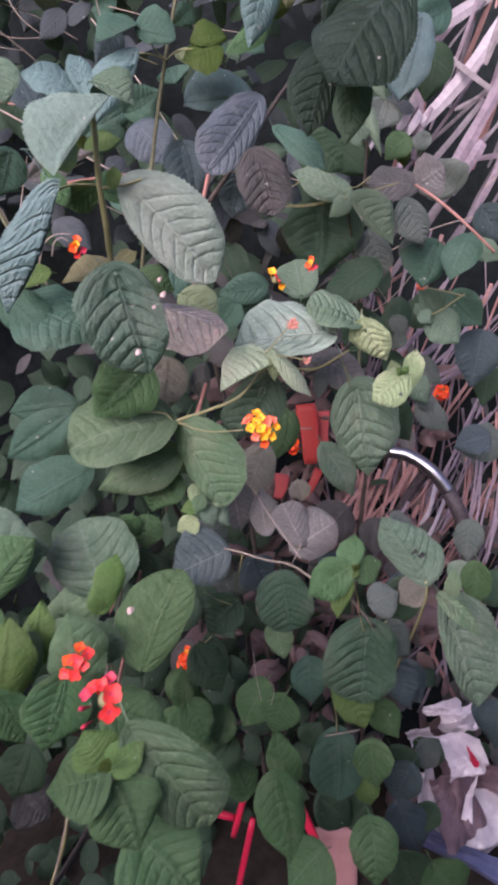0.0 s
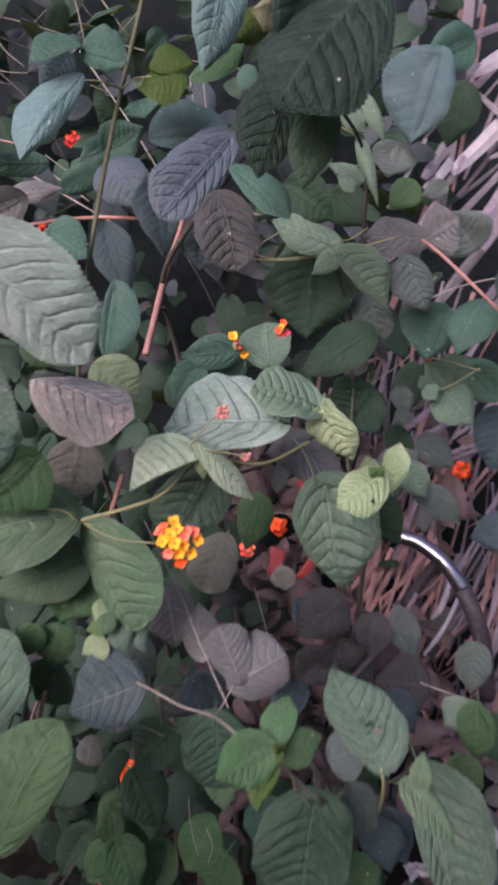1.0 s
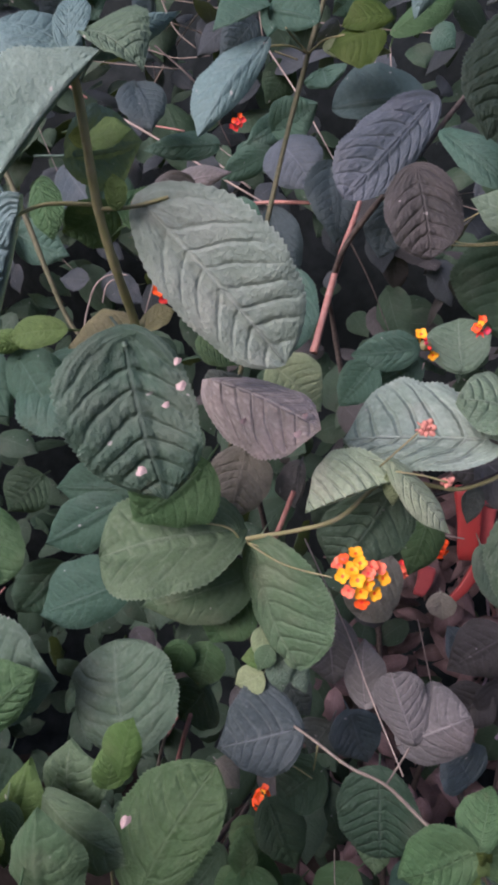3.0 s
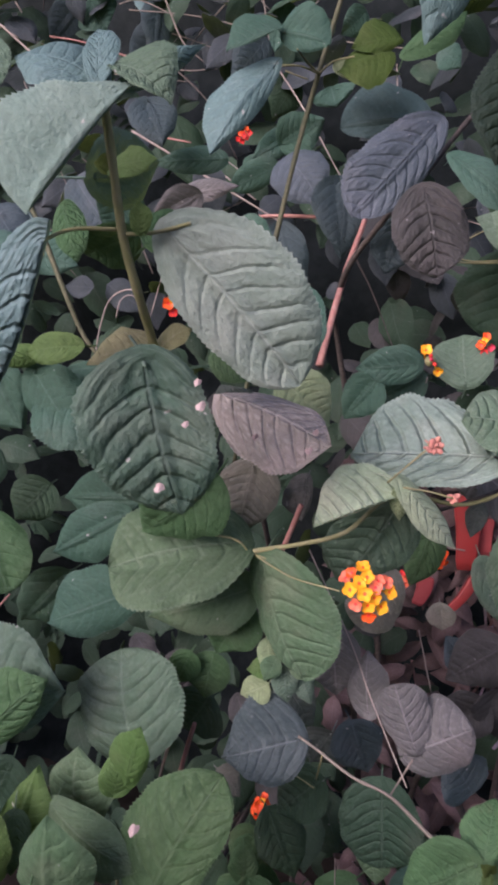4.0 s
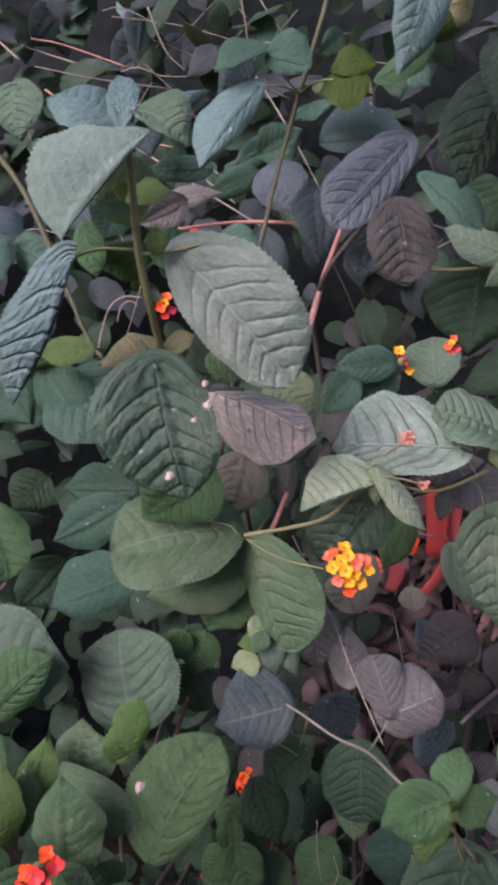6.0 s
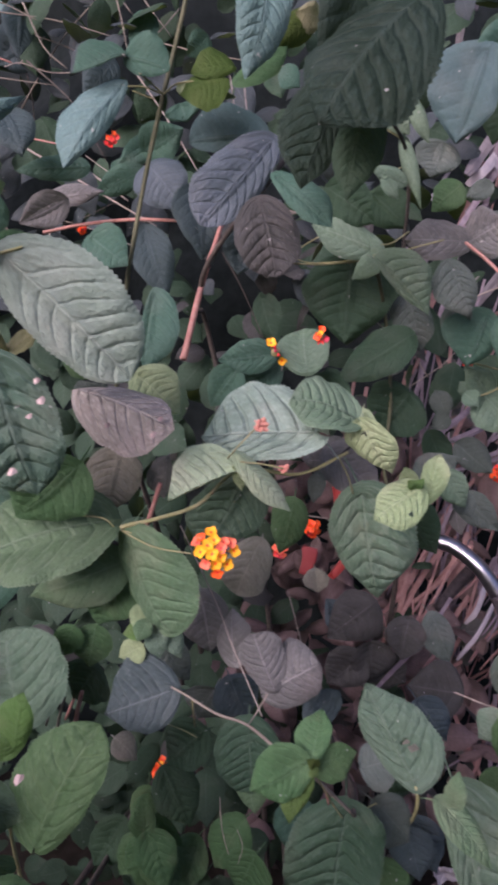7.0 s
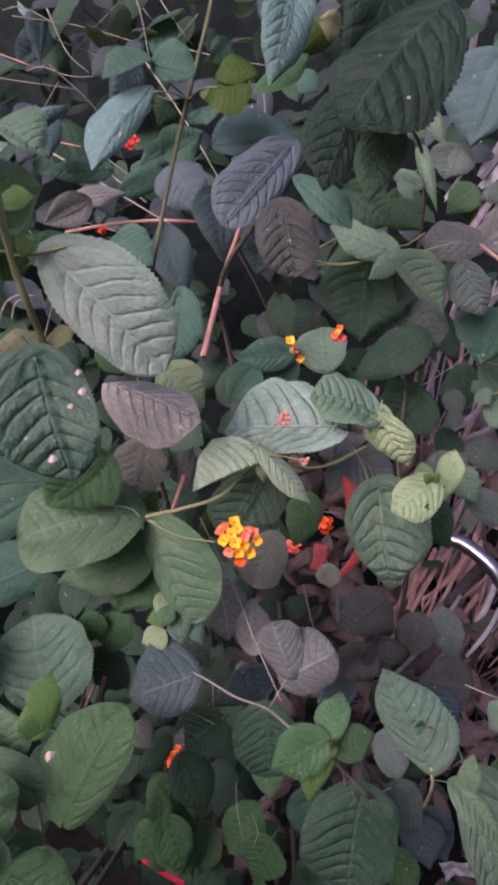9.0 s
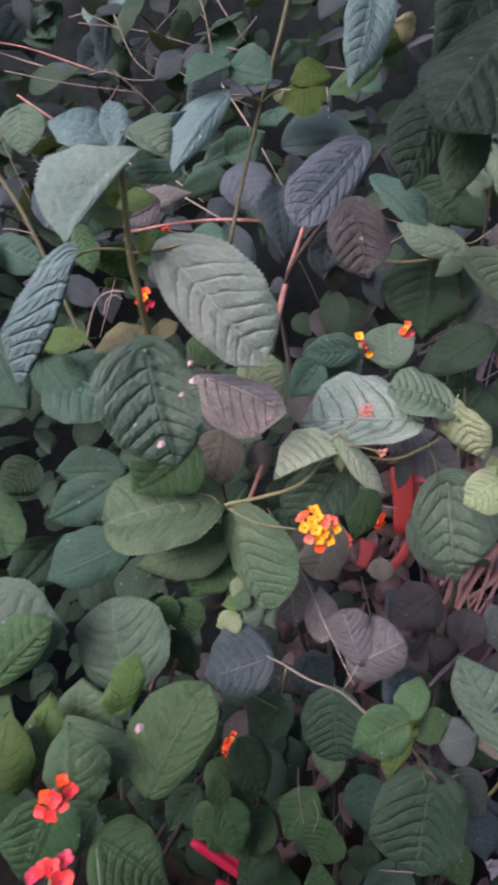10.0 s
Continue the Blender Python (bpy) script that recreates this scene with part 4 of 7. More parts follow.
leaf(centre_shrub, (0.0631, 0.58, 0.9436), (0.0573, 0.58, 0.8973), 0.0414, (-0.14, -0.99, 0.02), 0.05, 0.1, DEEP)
blade(centre_shrub, (0.0061, 0.5450, 1.0664), (0.0209, 0.5350, 1.0145), (-0.0098, 0.5350, 1.0382), (0.0368, 0.5400, 1.0431), UMBER, quilt=1.6, bow=0.08, blunt=0.5)
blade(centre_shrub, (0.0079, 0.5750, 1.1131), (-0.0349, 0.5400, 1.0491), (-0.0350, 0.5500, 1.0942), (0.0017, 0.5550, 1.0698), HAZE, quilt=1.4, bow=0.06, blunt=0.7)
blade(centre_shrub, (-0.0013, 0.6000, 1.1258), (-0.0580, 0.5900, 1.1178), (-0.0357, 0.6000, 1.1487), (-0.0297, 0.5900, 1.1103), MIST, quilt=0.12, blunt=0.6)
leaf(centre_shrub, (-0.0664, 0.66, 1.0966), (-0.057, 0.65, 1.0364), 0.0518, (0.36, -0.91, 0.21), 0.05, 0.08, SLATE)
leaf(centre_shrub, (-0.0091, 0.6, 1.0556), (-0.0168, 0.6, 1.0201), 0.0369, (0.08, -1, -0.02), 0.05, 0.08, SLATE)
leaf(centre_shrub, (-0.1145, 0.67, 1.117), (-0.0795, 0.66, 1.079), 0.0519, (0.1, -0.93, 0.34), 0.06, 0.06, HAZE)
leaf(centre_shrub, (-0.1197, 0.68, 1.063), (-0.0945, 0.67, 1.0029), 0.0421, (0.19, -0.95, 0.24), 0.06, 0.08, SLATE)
leaf(centre_shrub, (-0.1084, 0.52, 1.0357), (-0.078, 0.51, 1.0169), 0.0362, (-0.11, -0.94, 0.33), 0.05, 0.08, TEAL)
blade(centre_shrub, (-0.0559, 0.5000, 0.9979), (-0.0589, 0.4900, 0.9460), (-0.0639, 0.4920, 0.9713), (-0.0367, 0.4950, 0.9764), TEAL, quilt=0.5)
blade(centre_shrub, (0.0215, 0.5000, 1.0727), (0.0580, 0.4900, 1.0428), (0.0512, 0.4980, 1.0656), (0.0365, 0.4900, 1.0498), TEAL, quilt=0.3)
leaf(centre_shrub, (-0.0584, 0.445, 0.8302), (-0.1187, 0.44, 0.8009), 0.0399, (0.02, -0.99, 0.12), 0.08, 0.08, SAGE)
leaf(centre_shrub, (-0.0645, 0.46, 0.8115), (-0.0795, 0.46, 0.7762), 0.0375, (0.11, -0.99, -0.04), 0.08, 0.08, GREEN)
leaf(centre_shrub, (-0.0424, 0.435, 0.8072), (-0.0405, 0.43, 0.7908), 0.0131, (0.51, -0.81, 0.3), 0.1, 0.1, YOUNG)
leaf(centre_shrub, (-0.0419, 0.44, 0.7772), (-0.057, 0.44, 0.7672), 0.0187, (-0.07, -0.99, 0.1), 0.1, 0.1, YOUNG)
leaf(centre_shrub, (-0.0848, 0.47, 0.768), (-0.087, 0.465, 0.7408), 0.0305, (0.24, -0.96, 0.16), 0.06, 0.08, GREEN)
leaf(centre_shrub, (-0.0969, 0.46, 0.7719), (-0.1055, 0.46, 0.7493), 0.0197, (0.14, -0.99, -0.05), 0.06, 0.08, GREEN)
leaf(centre_shrub, (-0.0891, 0.48, 0.7305), (-0.1069, 0.48, 0.7024), 0.0408, (-0.14, -0.99, 0.09), 0.06, 0.08, DEEP)
leaf(centre_shrub, (-0.0169, 0.5, 0.7875), (-0.0072, 0.495, 0.745), 0.0389, (0.1, -0.99, 0.14), 0.06, 0.08, PLUM)
leaf(centre_shrub, (-0.0404, 0.48, 0.7593), (-0.0177, 0.475, 0.734), 0.0273, (0.14, -0.94, 0.31), 0.06, 0.08, DUSK)
blade(centre_shrub, (-0.0190, 0.4350, 0.7530), (-0.0611, 0.4250, 0.7359), (-0.0478, 0.4400, 0.7720), (-0.0265, 0.4180, 0.7334), INK, quilt=1.1)
blade(centre_shrub, (0.0381, 0.4550, 0.7458), (0.0716, 0.4600, 0.7684), (0.0463, 0.4700, 0.7752), (0.0626, 0.4550, 0.7402), PLUM, quilt=0.8, bow=0.06, blunt=0.6)
blade(centre_shrub, (0.0146, 0.4700, 0.7549), (0.0094, 0.4800, 0.7901), (0.0006, 0.4750, 0.7644), (0.0245, 0.4750, 0.7749), PLUM, quilt=0.15)
# top dark pair, its shade put into the leaf colour
blade(dark_shrub, (0.0915, 0.4250, 1.1357), (0.0496, 0.4000, 1.0760), (0.0425, 0.4300, 1.1186), (0.0925, 0.4050, 1.0838), SHADED_PINE, quilt=1.6, bow=0.05)
leaf(dark_shrub, (0.0735, 0.45, 1.1787), (0.0472, 0.43, 1.0991), 0.0513, (0.55, -0.83, 0.03), 0.06, 0.1, SHADED_PINE)
blade(dark_shrub, (0.0704, 0.4470, 1.0955), (0.0649, 0.4350, 1.0479), (0.0560, 0.4400, 1.0736), (0.0835, 0.4420, 1.0772), DEEP, quilt=0.6)
blade(dark_shrub, (0.0542, 0.4650, 1.1133), (0.0409, 0.4450, 1.0554), (0.0249, 0.4500, 1.0861), (0.0580, 0.4550, 1.0747), SHADED_PINE, quilt=1.6, bow=0.05)
leaf(dark_shrub, (0.0103, 0.5, 1.1877), (0.0019, 0.49, 1.1256), 0.0349, (0.49, -0.87, 0.07), 0.08, 0.1, BLUE)
blade(dark_shrub, (0.0947, 0.6050, 1.0430), (0.0408, 0.5950, 1.0604), (0.0717, 0.6030, 1.0659), (0.0635, 0.5950, 1.0365), MINT, quilt=0.6)
leaf(dark_shrub, (0.0912, 0.6, 1.0397), (0.0957, 0.6, 1.0484), 0.0116, (-0.07, -1, 0.03), 0.1, 0.1, MINT)
leaf(dark_shrub, (0.0938, 0.6, 1.0355), (0.0749, 0.59, 1.0197), 0.0179, (0.27, -0.93, 0.26), 0.1, 0.1, MINT)
blade(dark_shrub, (0.0940, 0.5750, 1.0325), (0.1361, 0.5850, 0.9949), (0.1272, 0.5850, 1.0368), (0.1040, 0.5750, 1.0157), MINT, quilt=0.8)
blade(dark_shrub, (0.1484, 0.6000, 1.0354), (0.1656, 0.5900, 0.9961), (0.1385, 0.5950, 1.0099), (0.1699, 0.5950, 1.0207), DUSK, quilt=1.5)
blade(dark_shrub, (0.1253, 0.6450, 1.0109), (0.1391, 0.6400, 0.9659), (0.1118, 0.6400, 0.9920), (0.1487, 0.6400, 0.9900), DUSK, quilt=1.1)
blade(dark_shrub, (0.1732, 0.6600, 1.0602), (0.1184, 0.6500, 1.0589), (0.1383, 0.6550, 1.0773), (0.1443, 0.6500, 1.0422), PLUM, quilt=0.8)
blade(dark_shrub, (0.1729, 0.6600, 1.0593), (0.1983, 0.6500, 1.0759), (0.1786, 0.6550, 1.0897), (0.1966, 0.6500, 1.0478), PLUM, quilt=0.9)
blade(dark_shrub, (0.1773, 0.7000, 1.2241), (0.1592, 0.7000, 1.1495), (0.1273, 0.7000, 1.2092), (0.1893, 0.6900, 1.1787), MIST, quilt=0.15)
leaf(dark_shrub, (0.2094, 0.72, 1.2442), (0.1599, 0.7, 1.2136), 0.0452, (0.41, -0.91, -0.07), 0.05, 0.08, TEAL)
leaf(dark_shrub, (0.2176, 0.78, 1.2293), (0.2086, 0.78, 1.1708), 0.0457, (-0.06, -1, 0.01), 0.05, 0.08, DEEP)
leaf(dark_shrub, (0.0904, 0.6, 1.1441), (0.1089, 0.6, 1.1266), 0.0175, (-0.31, -0.89, -0.33), 0.1, 0.1, MINT)
leaf(dark_shrub, (0.1063, 0.6, 1.152), (0.1242, 0.6, 1.1201), 0.0140, (0, -1, 0), 0.1, 0.1, MINT)
leaf(dark_shrub, (0.1058, 0.61, 1.1254), (0.1227, 0.6, 1.0736), 0.0117, (-0.42, -0.91, 0.04), 0.1, 0.1, MINT)
leaf(dark_shrub, (0.108, 0.6, 1.0925), (0.0812, 0.6, 1.1041), 0.0149, (-0.14, -0.94, -0.32), 0.1, 0.1, JADE)
leaf(dark_shrub, (0.0926, 0.6, 1.0962), (0.1048, 0.6, 1.0809), 0.0124, (-0.01, -1, -0.01), 0.1, 0.1, JADE)
leaf(dark_shrub, (0.1602, 0.66, 1.1046), (0.1389, 0.66, 1.0834), 0.0300, (-0.14, -0.98, 0.14), 0.1, 0.1, MOSS)
leaf(dark_shrub, (0.1589, 0.68, 1.1065), (0.1643, 0.68, 1.0805), 0.0203, (-0.05, -1, -0.01), 0.1, 0.1, LIME)
leaf(dark_shrub, (0.1941, 0.7, 1.114), (0.1728, 0.7, 1.1037), 0.0207, (0.02, -1, -0.04), 0.1, 0.1, DUSK)
blade(dark_shrub, (0.1900, 0.6300, 0.9989), (0.1759, 0.6200, 0.9571), (0.1520, 0.6200, 0.9891), (0.1976, 0.6250, 0.9731), TEAL, quilt=0.3)
leaf(dark_shrub, (0.158, 0.63, 1.0024), (0.1731, 0.63, 0.9845), 0.0294, (-0.29, -0.92, -0.25), 0.08, 0.08, DUSK)
leaf(dark_shrub, (0.2098, 0.6, 1.004), (0.1917, 0.59, 0.9632), 0.0362, (-0.34, -0.87, 0.36), 0.08, 0.08, TEAL)
leaf(dark_shrub, (0.2065, 0.67, 0.9298), (0.1824, 0.66, 0.9548), 0.0292, (0.22, -0.96, -0.18), 0.08, 0.08, JADE)
leaf(dark_shrub, (0.2026, 0.67, 0.9295), (0.231, 0.66, 0.8984), 0.0435, (-0.07, -0.97, 0.25), 0.08, 0.08, JADE)
leaf(dark_shrub, (0.052, 0.6, 1.087), (0.0891, 0.6, 1.063), 0.0403, (-0.16, -0.95, -0.25), 0.05, 0.1, DEEP)
leaf(dark_shrub, (0.0895, 0.66, 1.0959), (0.1211, 0.66, 1.0689), 0.0397, (-0.03, -1, -0.04), 0.05, 0.1, DEEP)
leaf(dark_shrub, (0.1503, 0.72, 1.1544), (0.1431, 0.72, 1.1245), 0.0436, (0.14, -0.99, -0.03), 0.05, 0.1, DUSK)
leaf(dark_shrub, (0.3011, 0.78, 0.8998), (0.2893, 0.77, 0.8316), 0.0688, (-0.13, -0.98, 0.17), 0.05, 0.1, SLATE)
leaf(dark_shrub, (0.2472, 0.74, 0.9493), (0.2847, 0.74, 0.9127), 0.0452, (-0.21, -0.95, -0.21), 0.05, 0.1, TEAL)
leaf(dark_shrub, (0.3511, 0.86, 0.8626), (0.3421, 0.86, 0.7885), 0.0492, (-0.45, -0.89, 0.05), 0.05, 0.1, DEEP)
leaf(dark_shrub, (0.3636, 0.84, 0.7425), (0.2953, 0.83, 0.7364), 0.0570, (0.11, -0.95, 0.29), 0.05, 0.1, DUSK)
leaf(dark_shrub, (0.2254, 0.62, 0.9985), (0.2494, 0.62, 0.9825), 0.0248, (-0.07, -0.99, -0.1), 0.05, 0.1, JADE)
leaf(dark_shrub, (0.2572, 0.7, 1.0402), (0.2921, 0.7, 1.0048), 0.0421, (-0.36, -0.86, -0.35), 0.05, 0.1, SLATE)
leaf(dark_shrub, (0.2371, 0.74, 1.0666), (0.2084, 0.74, 1.0996), 0.0523, (-0.33, -0.9, -0.29), 0.05, 0.1, DUSK)
# right lower
blade(dark_shrub, (0.1226, 0.3780, 0.7579), (0.0958, 0.4050, 0.7942), (0.0920, 0.3950, 0.7768), (0.1356, 0.3880, 0.7784), LAUREL, quilt=1.3, bow=0.06, holes=((0.36, -0.3, 0.03), (0.27, -0.38, 0.035)))
leaf(dark_shrub, (0.1396, 0.392, 0.7374), (0.1668, 0.38, 0.7126), 0.0208, (0.33, -0.66, 0.68), 0.08, 0.12, SAGE)
blade(dark_shrub, (0.1609, 0.4400, 0.7053), (0.1926, 0.4300, 0.6126), (0.1588, 0.4300, 0.6692), (0.2089, 0.4350, 0.6764), JADE, quilt=1.6, bow=0.05, blunt=0.3)
leaf(dark_shrub, (0.1445, 0.385, 0.7427), (0.145, 0.385, 0.7634), 0.0114, (-0.41, -0.91, 0.01), 0.1, 0.2, SAGE)
blade(dark_shrub, (0.0696, 0.3680, 0.7720), (0.0731, 0.3850, 0.7887), (0.0594, 0.3750, 0.7791), (0.0784, 0.3750, 0.7828), GREEN, quilt=0.4)
blade(dark_shrub, (0.0669, 0.3660, 0.7708), (0.0401, 0.3600, 0.7548), (0.0486, 0.3650, 0.7787), (0.0600, 0.3600, 0.7517), GREEN, quilt=0.4)
blade(dark_shrub, (0.0713, 0.3700, 0.7674), (0.0928, 0.3800, 0.7700), (0.0801, 0.3760, 0.7763), (0.0834, 0.3700, 0.7581), GREEN, quilt=0.4)
blade(dark_shrub, (0.0679, 0.3680, 0.7634), (0.0604, 0.3650, 0.7350), (0.0555, 0.3660, 0.7504), (0.0710, 0.3660, 0.7545), FRESH, quilt=0.4)
leaf(dark_shrub, (0.0709, 0.366, 0.7698), (0.0725, 0.36, 0.7787), 0.0046, (-0.26, -0.82, -0.51), 0.1, 0.2, LIME)
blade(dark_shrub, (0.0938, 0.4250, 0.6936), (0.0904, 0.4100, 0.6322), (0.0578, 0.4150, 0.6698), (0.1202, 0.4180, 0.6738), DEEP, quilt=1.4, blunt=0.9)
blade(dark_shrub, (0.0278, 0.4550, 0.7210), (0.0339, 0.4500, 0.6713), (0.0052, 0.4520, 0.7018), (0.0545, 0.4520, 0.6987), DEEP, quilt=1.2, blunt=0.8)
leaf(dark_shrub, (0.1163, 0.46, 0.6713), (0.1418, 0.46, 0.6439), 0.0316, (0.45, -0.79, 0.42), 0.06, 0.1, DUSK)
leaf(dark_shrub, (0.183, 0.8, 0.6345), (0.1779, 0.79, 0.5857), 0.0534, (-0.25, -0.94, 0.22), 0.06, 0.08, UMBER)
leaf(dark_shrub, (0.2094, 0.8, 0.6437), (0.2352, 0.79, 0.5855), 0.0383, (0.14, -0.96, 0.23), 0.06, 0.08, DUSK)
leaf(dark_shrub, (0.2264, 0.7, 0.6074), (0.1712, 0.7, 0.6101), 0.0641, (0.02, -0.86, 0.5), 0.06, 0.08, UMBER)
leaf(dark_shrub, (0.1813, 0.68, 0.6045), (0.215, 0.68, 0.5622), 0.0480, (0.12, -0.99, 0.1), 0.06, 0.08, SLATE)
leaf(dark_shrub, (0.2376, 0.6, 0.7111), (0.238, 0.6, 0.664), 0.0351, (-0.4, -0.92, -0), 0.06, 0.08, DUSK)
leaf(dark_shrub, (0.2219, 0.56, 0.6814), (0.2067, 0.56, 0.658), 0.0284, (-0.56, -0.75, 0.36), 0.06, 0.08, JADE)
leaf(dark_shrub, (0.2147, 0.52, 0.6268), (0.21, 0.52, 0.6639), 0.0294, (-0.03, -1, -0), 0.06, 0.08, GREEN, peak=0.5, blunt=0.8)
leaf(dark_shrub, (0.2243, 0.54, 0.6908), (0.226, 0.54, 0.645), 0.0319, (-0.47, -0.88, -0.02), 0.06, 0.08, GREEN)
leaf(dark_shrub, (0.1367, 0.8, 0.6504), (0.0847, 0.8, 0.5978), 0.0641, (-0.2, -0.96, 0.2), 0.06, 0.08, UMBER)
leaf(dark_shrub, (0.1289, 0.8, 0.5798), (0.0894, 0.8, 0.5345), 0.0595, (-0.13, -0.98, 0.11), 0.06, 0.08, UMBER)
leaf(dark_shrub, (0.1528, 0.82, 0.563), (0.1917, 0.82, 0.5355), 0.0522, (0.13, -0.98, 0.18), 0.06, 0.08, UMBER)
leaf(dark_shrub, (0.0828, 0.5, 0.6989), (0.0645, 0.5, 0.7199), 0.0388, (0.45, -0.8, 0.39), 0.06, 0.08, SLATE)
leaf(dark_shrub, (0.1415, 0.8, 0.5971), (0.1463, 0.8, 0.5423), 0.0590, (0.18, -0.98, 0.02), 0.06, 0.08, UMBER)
leaf(dark_shrub, (0.1625, 0.6, 0.8681), (0.1841, 0.6, 0.8404), 0.0284, (0.01, -1, 0.01), 0.06, 0.08, JADE)
leaf(dark_shrub, (0.2103, 0.72, 0.8184), (0.2485, 0.72, 0.785), 0.0353, (0, -1, 0), 0.06, 0.1, DUSK)
leaf(dark_shrub, (0.1597, 0.7, 0.8374), (0.1956, 0.7, 0.8637), 0.0400, (-0.09, -0.99, 0.12), 0.06, 0.1, DUSK)
leaf(dark_shrub, (0.2026, 0.74, 0.8679), (0.2407, 0.74, 0.8403), 0.0335, (0.04, -1, 0.06), 0.06, 0.1, DUSK)
leaf(dark_shrub, (0.1724, 0.74, 0.8778), (0.1945, 0.74, 0.8364), 0.0341, (0.08, -1, 0.04), 0.06, 0.1, DEEP)
leaf(dark_shrub, (0.0645, 0.74, 0.7129), (0.0696, 0.74, 0.6858), 0.0296, (0.06, -1, 0.01), 0.06, 0.1, BROWN)
leaf(dark_shrub, (0.0404, 0.62, 0.8265), (0.0305, 0.62, 0.7765), 0.0363, (-0.04, -1, 0.01), 0.06, 0.1, GREEN)
leaf(dark_shrub, (0.1128, 0.82, 0.6062), (0.081, 0.82, 0.6421), 0.0448, (0.37, -0.87, 0.32), 0.06, 0.1, SLATE)
# lower left near
blade(low_shrub, (-0.2273, 0.3900, 0.7526), (-0.1454, 0.3970, 0.7724), (-0.1862, 0.4000, 0.8044), (-0.1761, 0.3850, 0.7416), LAUREL, quilt=0.7)
blade(low_shrub, (-0.1105, 0.4150, 0.7294), (-0.1353, 0.4420, 0.7768), (-0.1601, 0.4300, 0.7469), (-0.0871, 0.4250, 0.7632), JADE, quilt=1.2, blunt=0.7)
blade(low_shrub, (-0.1027, 0.3920, 0.7310), (-0.0924, 0.3840, 0.7742), (-0.1112, 0.3880, 0.7537), (-0.0881, 0.3880, 0.7543), FRESH, quilt=0.3)
blade(low_shrub, (-0.0718, 0.3580, 0.7056), (-0.0469, 0.3800, 0.7644), (-0.0934, 0.3700, 0.7340), (-0.0356, 0.3660, 0.7490), GREEN, quilt=1.1, bow=0.08, blunt=0.45)
blade(low_shrub, (-0.1154, 0.3450, 0.6954), (-0.1137, 0.3350, 0.7547), (-0.1314, 0.3400, 0.7145), (-0.0905, 0.3400, 0.7302), SAGE, quilt=0.35, bow=0.1)
leaf(low_shrub, (-0.1014, 0.34, 0.7001), (-0.1152, 0.33, 0.6742), 0.0287, (0.11, -0.95, 0.31), 0.12, 0.1, SAGE)
blade(low_shrub, (-0.1324, 0.3700, 0.7276), (-0.0801, 0.3600, 0.7161), (-0.1004, 0.3680, 0.7298), (-0.1137, 0.3620, 0.6997), SAGE, quilt=0.5, bow=0.08)
blade(low_shrub, (-0.1609, 0.3750, 0.6898), (-0.1439, 0.3700, 0.7443), (-0.1665, 0.3720, 0.7096), (-0.1321, 0.3700, 0.7200), FRESH, quilt=0.3, bow=0.1)
blade(low_shrub, (-0.1306, 0.3920, 0.7007), (-0.1356, 0.3950, 0.7405), (-0.1498, 0.3900, 0.7181), (-0.1095, 0.3900, 0.7253), SAGE, quilt=0.5, bow=0.1)
leaf(low_shrub, (-0.1084, 0.39, 0.7259), (-0.1071, 0.395, 0.752), 0.0220, (0.5, -0.86, 0.14), 0.1, 0.1, FRESH)
blade(low_shrub, (-0.1734, 0.3500, 0.6778), (-0.1561, 0.3450, 0.7468), (-0.1824, 0.3480, 0.7073), (-0.1377, 0.3480, 0.7274), FRESH, quilt=0.2, bow=0.1)
leaf(low_shrub, (-0.1479, 0.36, 0.7244), (-0.1505, 0.36, 0.6861), 0.0177, (0.66, -0.75, -0.04), 0.1, 0.1, SAGE)
leaf(low_shrub, (-0.1019, 0.36, 0.6836), (-0.0943, 0.36, 0.6613), 0.0240, (0.62, -0.76, 0.21), 0.1, 0.1, GREEN)
leaf(low_shrub, (-0.0898, 0.33, 0.692), (-0.0502, 0.33, 0.6731), 0.0405, (0.37, -0.53, 0.77), 0.08, 0.1, GREEN)
blade(low_shrub, (-0.0617, 0.2700, 0.7221), (-0.0229, 0.2850, 0.6438), (-0.0167, 0.2800, 0.6959), (-0.0554, 0.2680, 0.6773), SAGE, quilt=1.5, bow=0.06, blunt=0.4)
leaf(low_shrub, (-0.0749, 0.26, 0.7061), (-0.1056, 0.255, 0.7004), 0.0384, (-0.04, -0.62, 0.78), 0.08, 0.1, GREEN)
leaf(low_shrub, (-0.0765, 0.262, 0.7112), (-0.0881, 0.27, 0.7249), 0.0265, (0.27, -0.72, 0.64), 0.1, 0.1, FRESH)
leaf(low_shrub, (-0.0738, 0.262, 0.7077), (-0.0558, 0.27, 0.7181), 0.0210, (0.13, -0.88, 0.46), 0.1, 0.1, FRESH)
leaf(low_shrub, (-0.0694, 0.26, 0.6991), (-0.0571, 0.25, 0.6668), 0.0445, (0.48, -0.77, 0.42), 0.08, 0.1, GREEN)
leaf(low_shrub, (-0.0639, 0.28, 0.6443), (-0.028, 0.27, 0.6076), 0.0553, (0.3, -0.8, 0.51), 0.06, 0.1, GREEN)
leaf(low_shrub, (-0.0747, 0.255, 0.7126), (-0.0699, 0.25, 0.7257), 0.0068, (-0.15, -0.94, -0.3), 0.1, 0.2, LIME)
leaf(low_shrub, (-0.1131, 0.32, 0.7187), (-0.127, 0.31, 0.6746), 0.0461, (0.39, -0.92, 0.08), 0.06, 0.1, GREEN)
leaf(low_shrub, (-0.1656, 0.34, 0.6911), (-0.1502, 0.34, 0.6564), 0.0265, (0.67, -0.68, 0.3), 0.06, 0.1, GREEN)
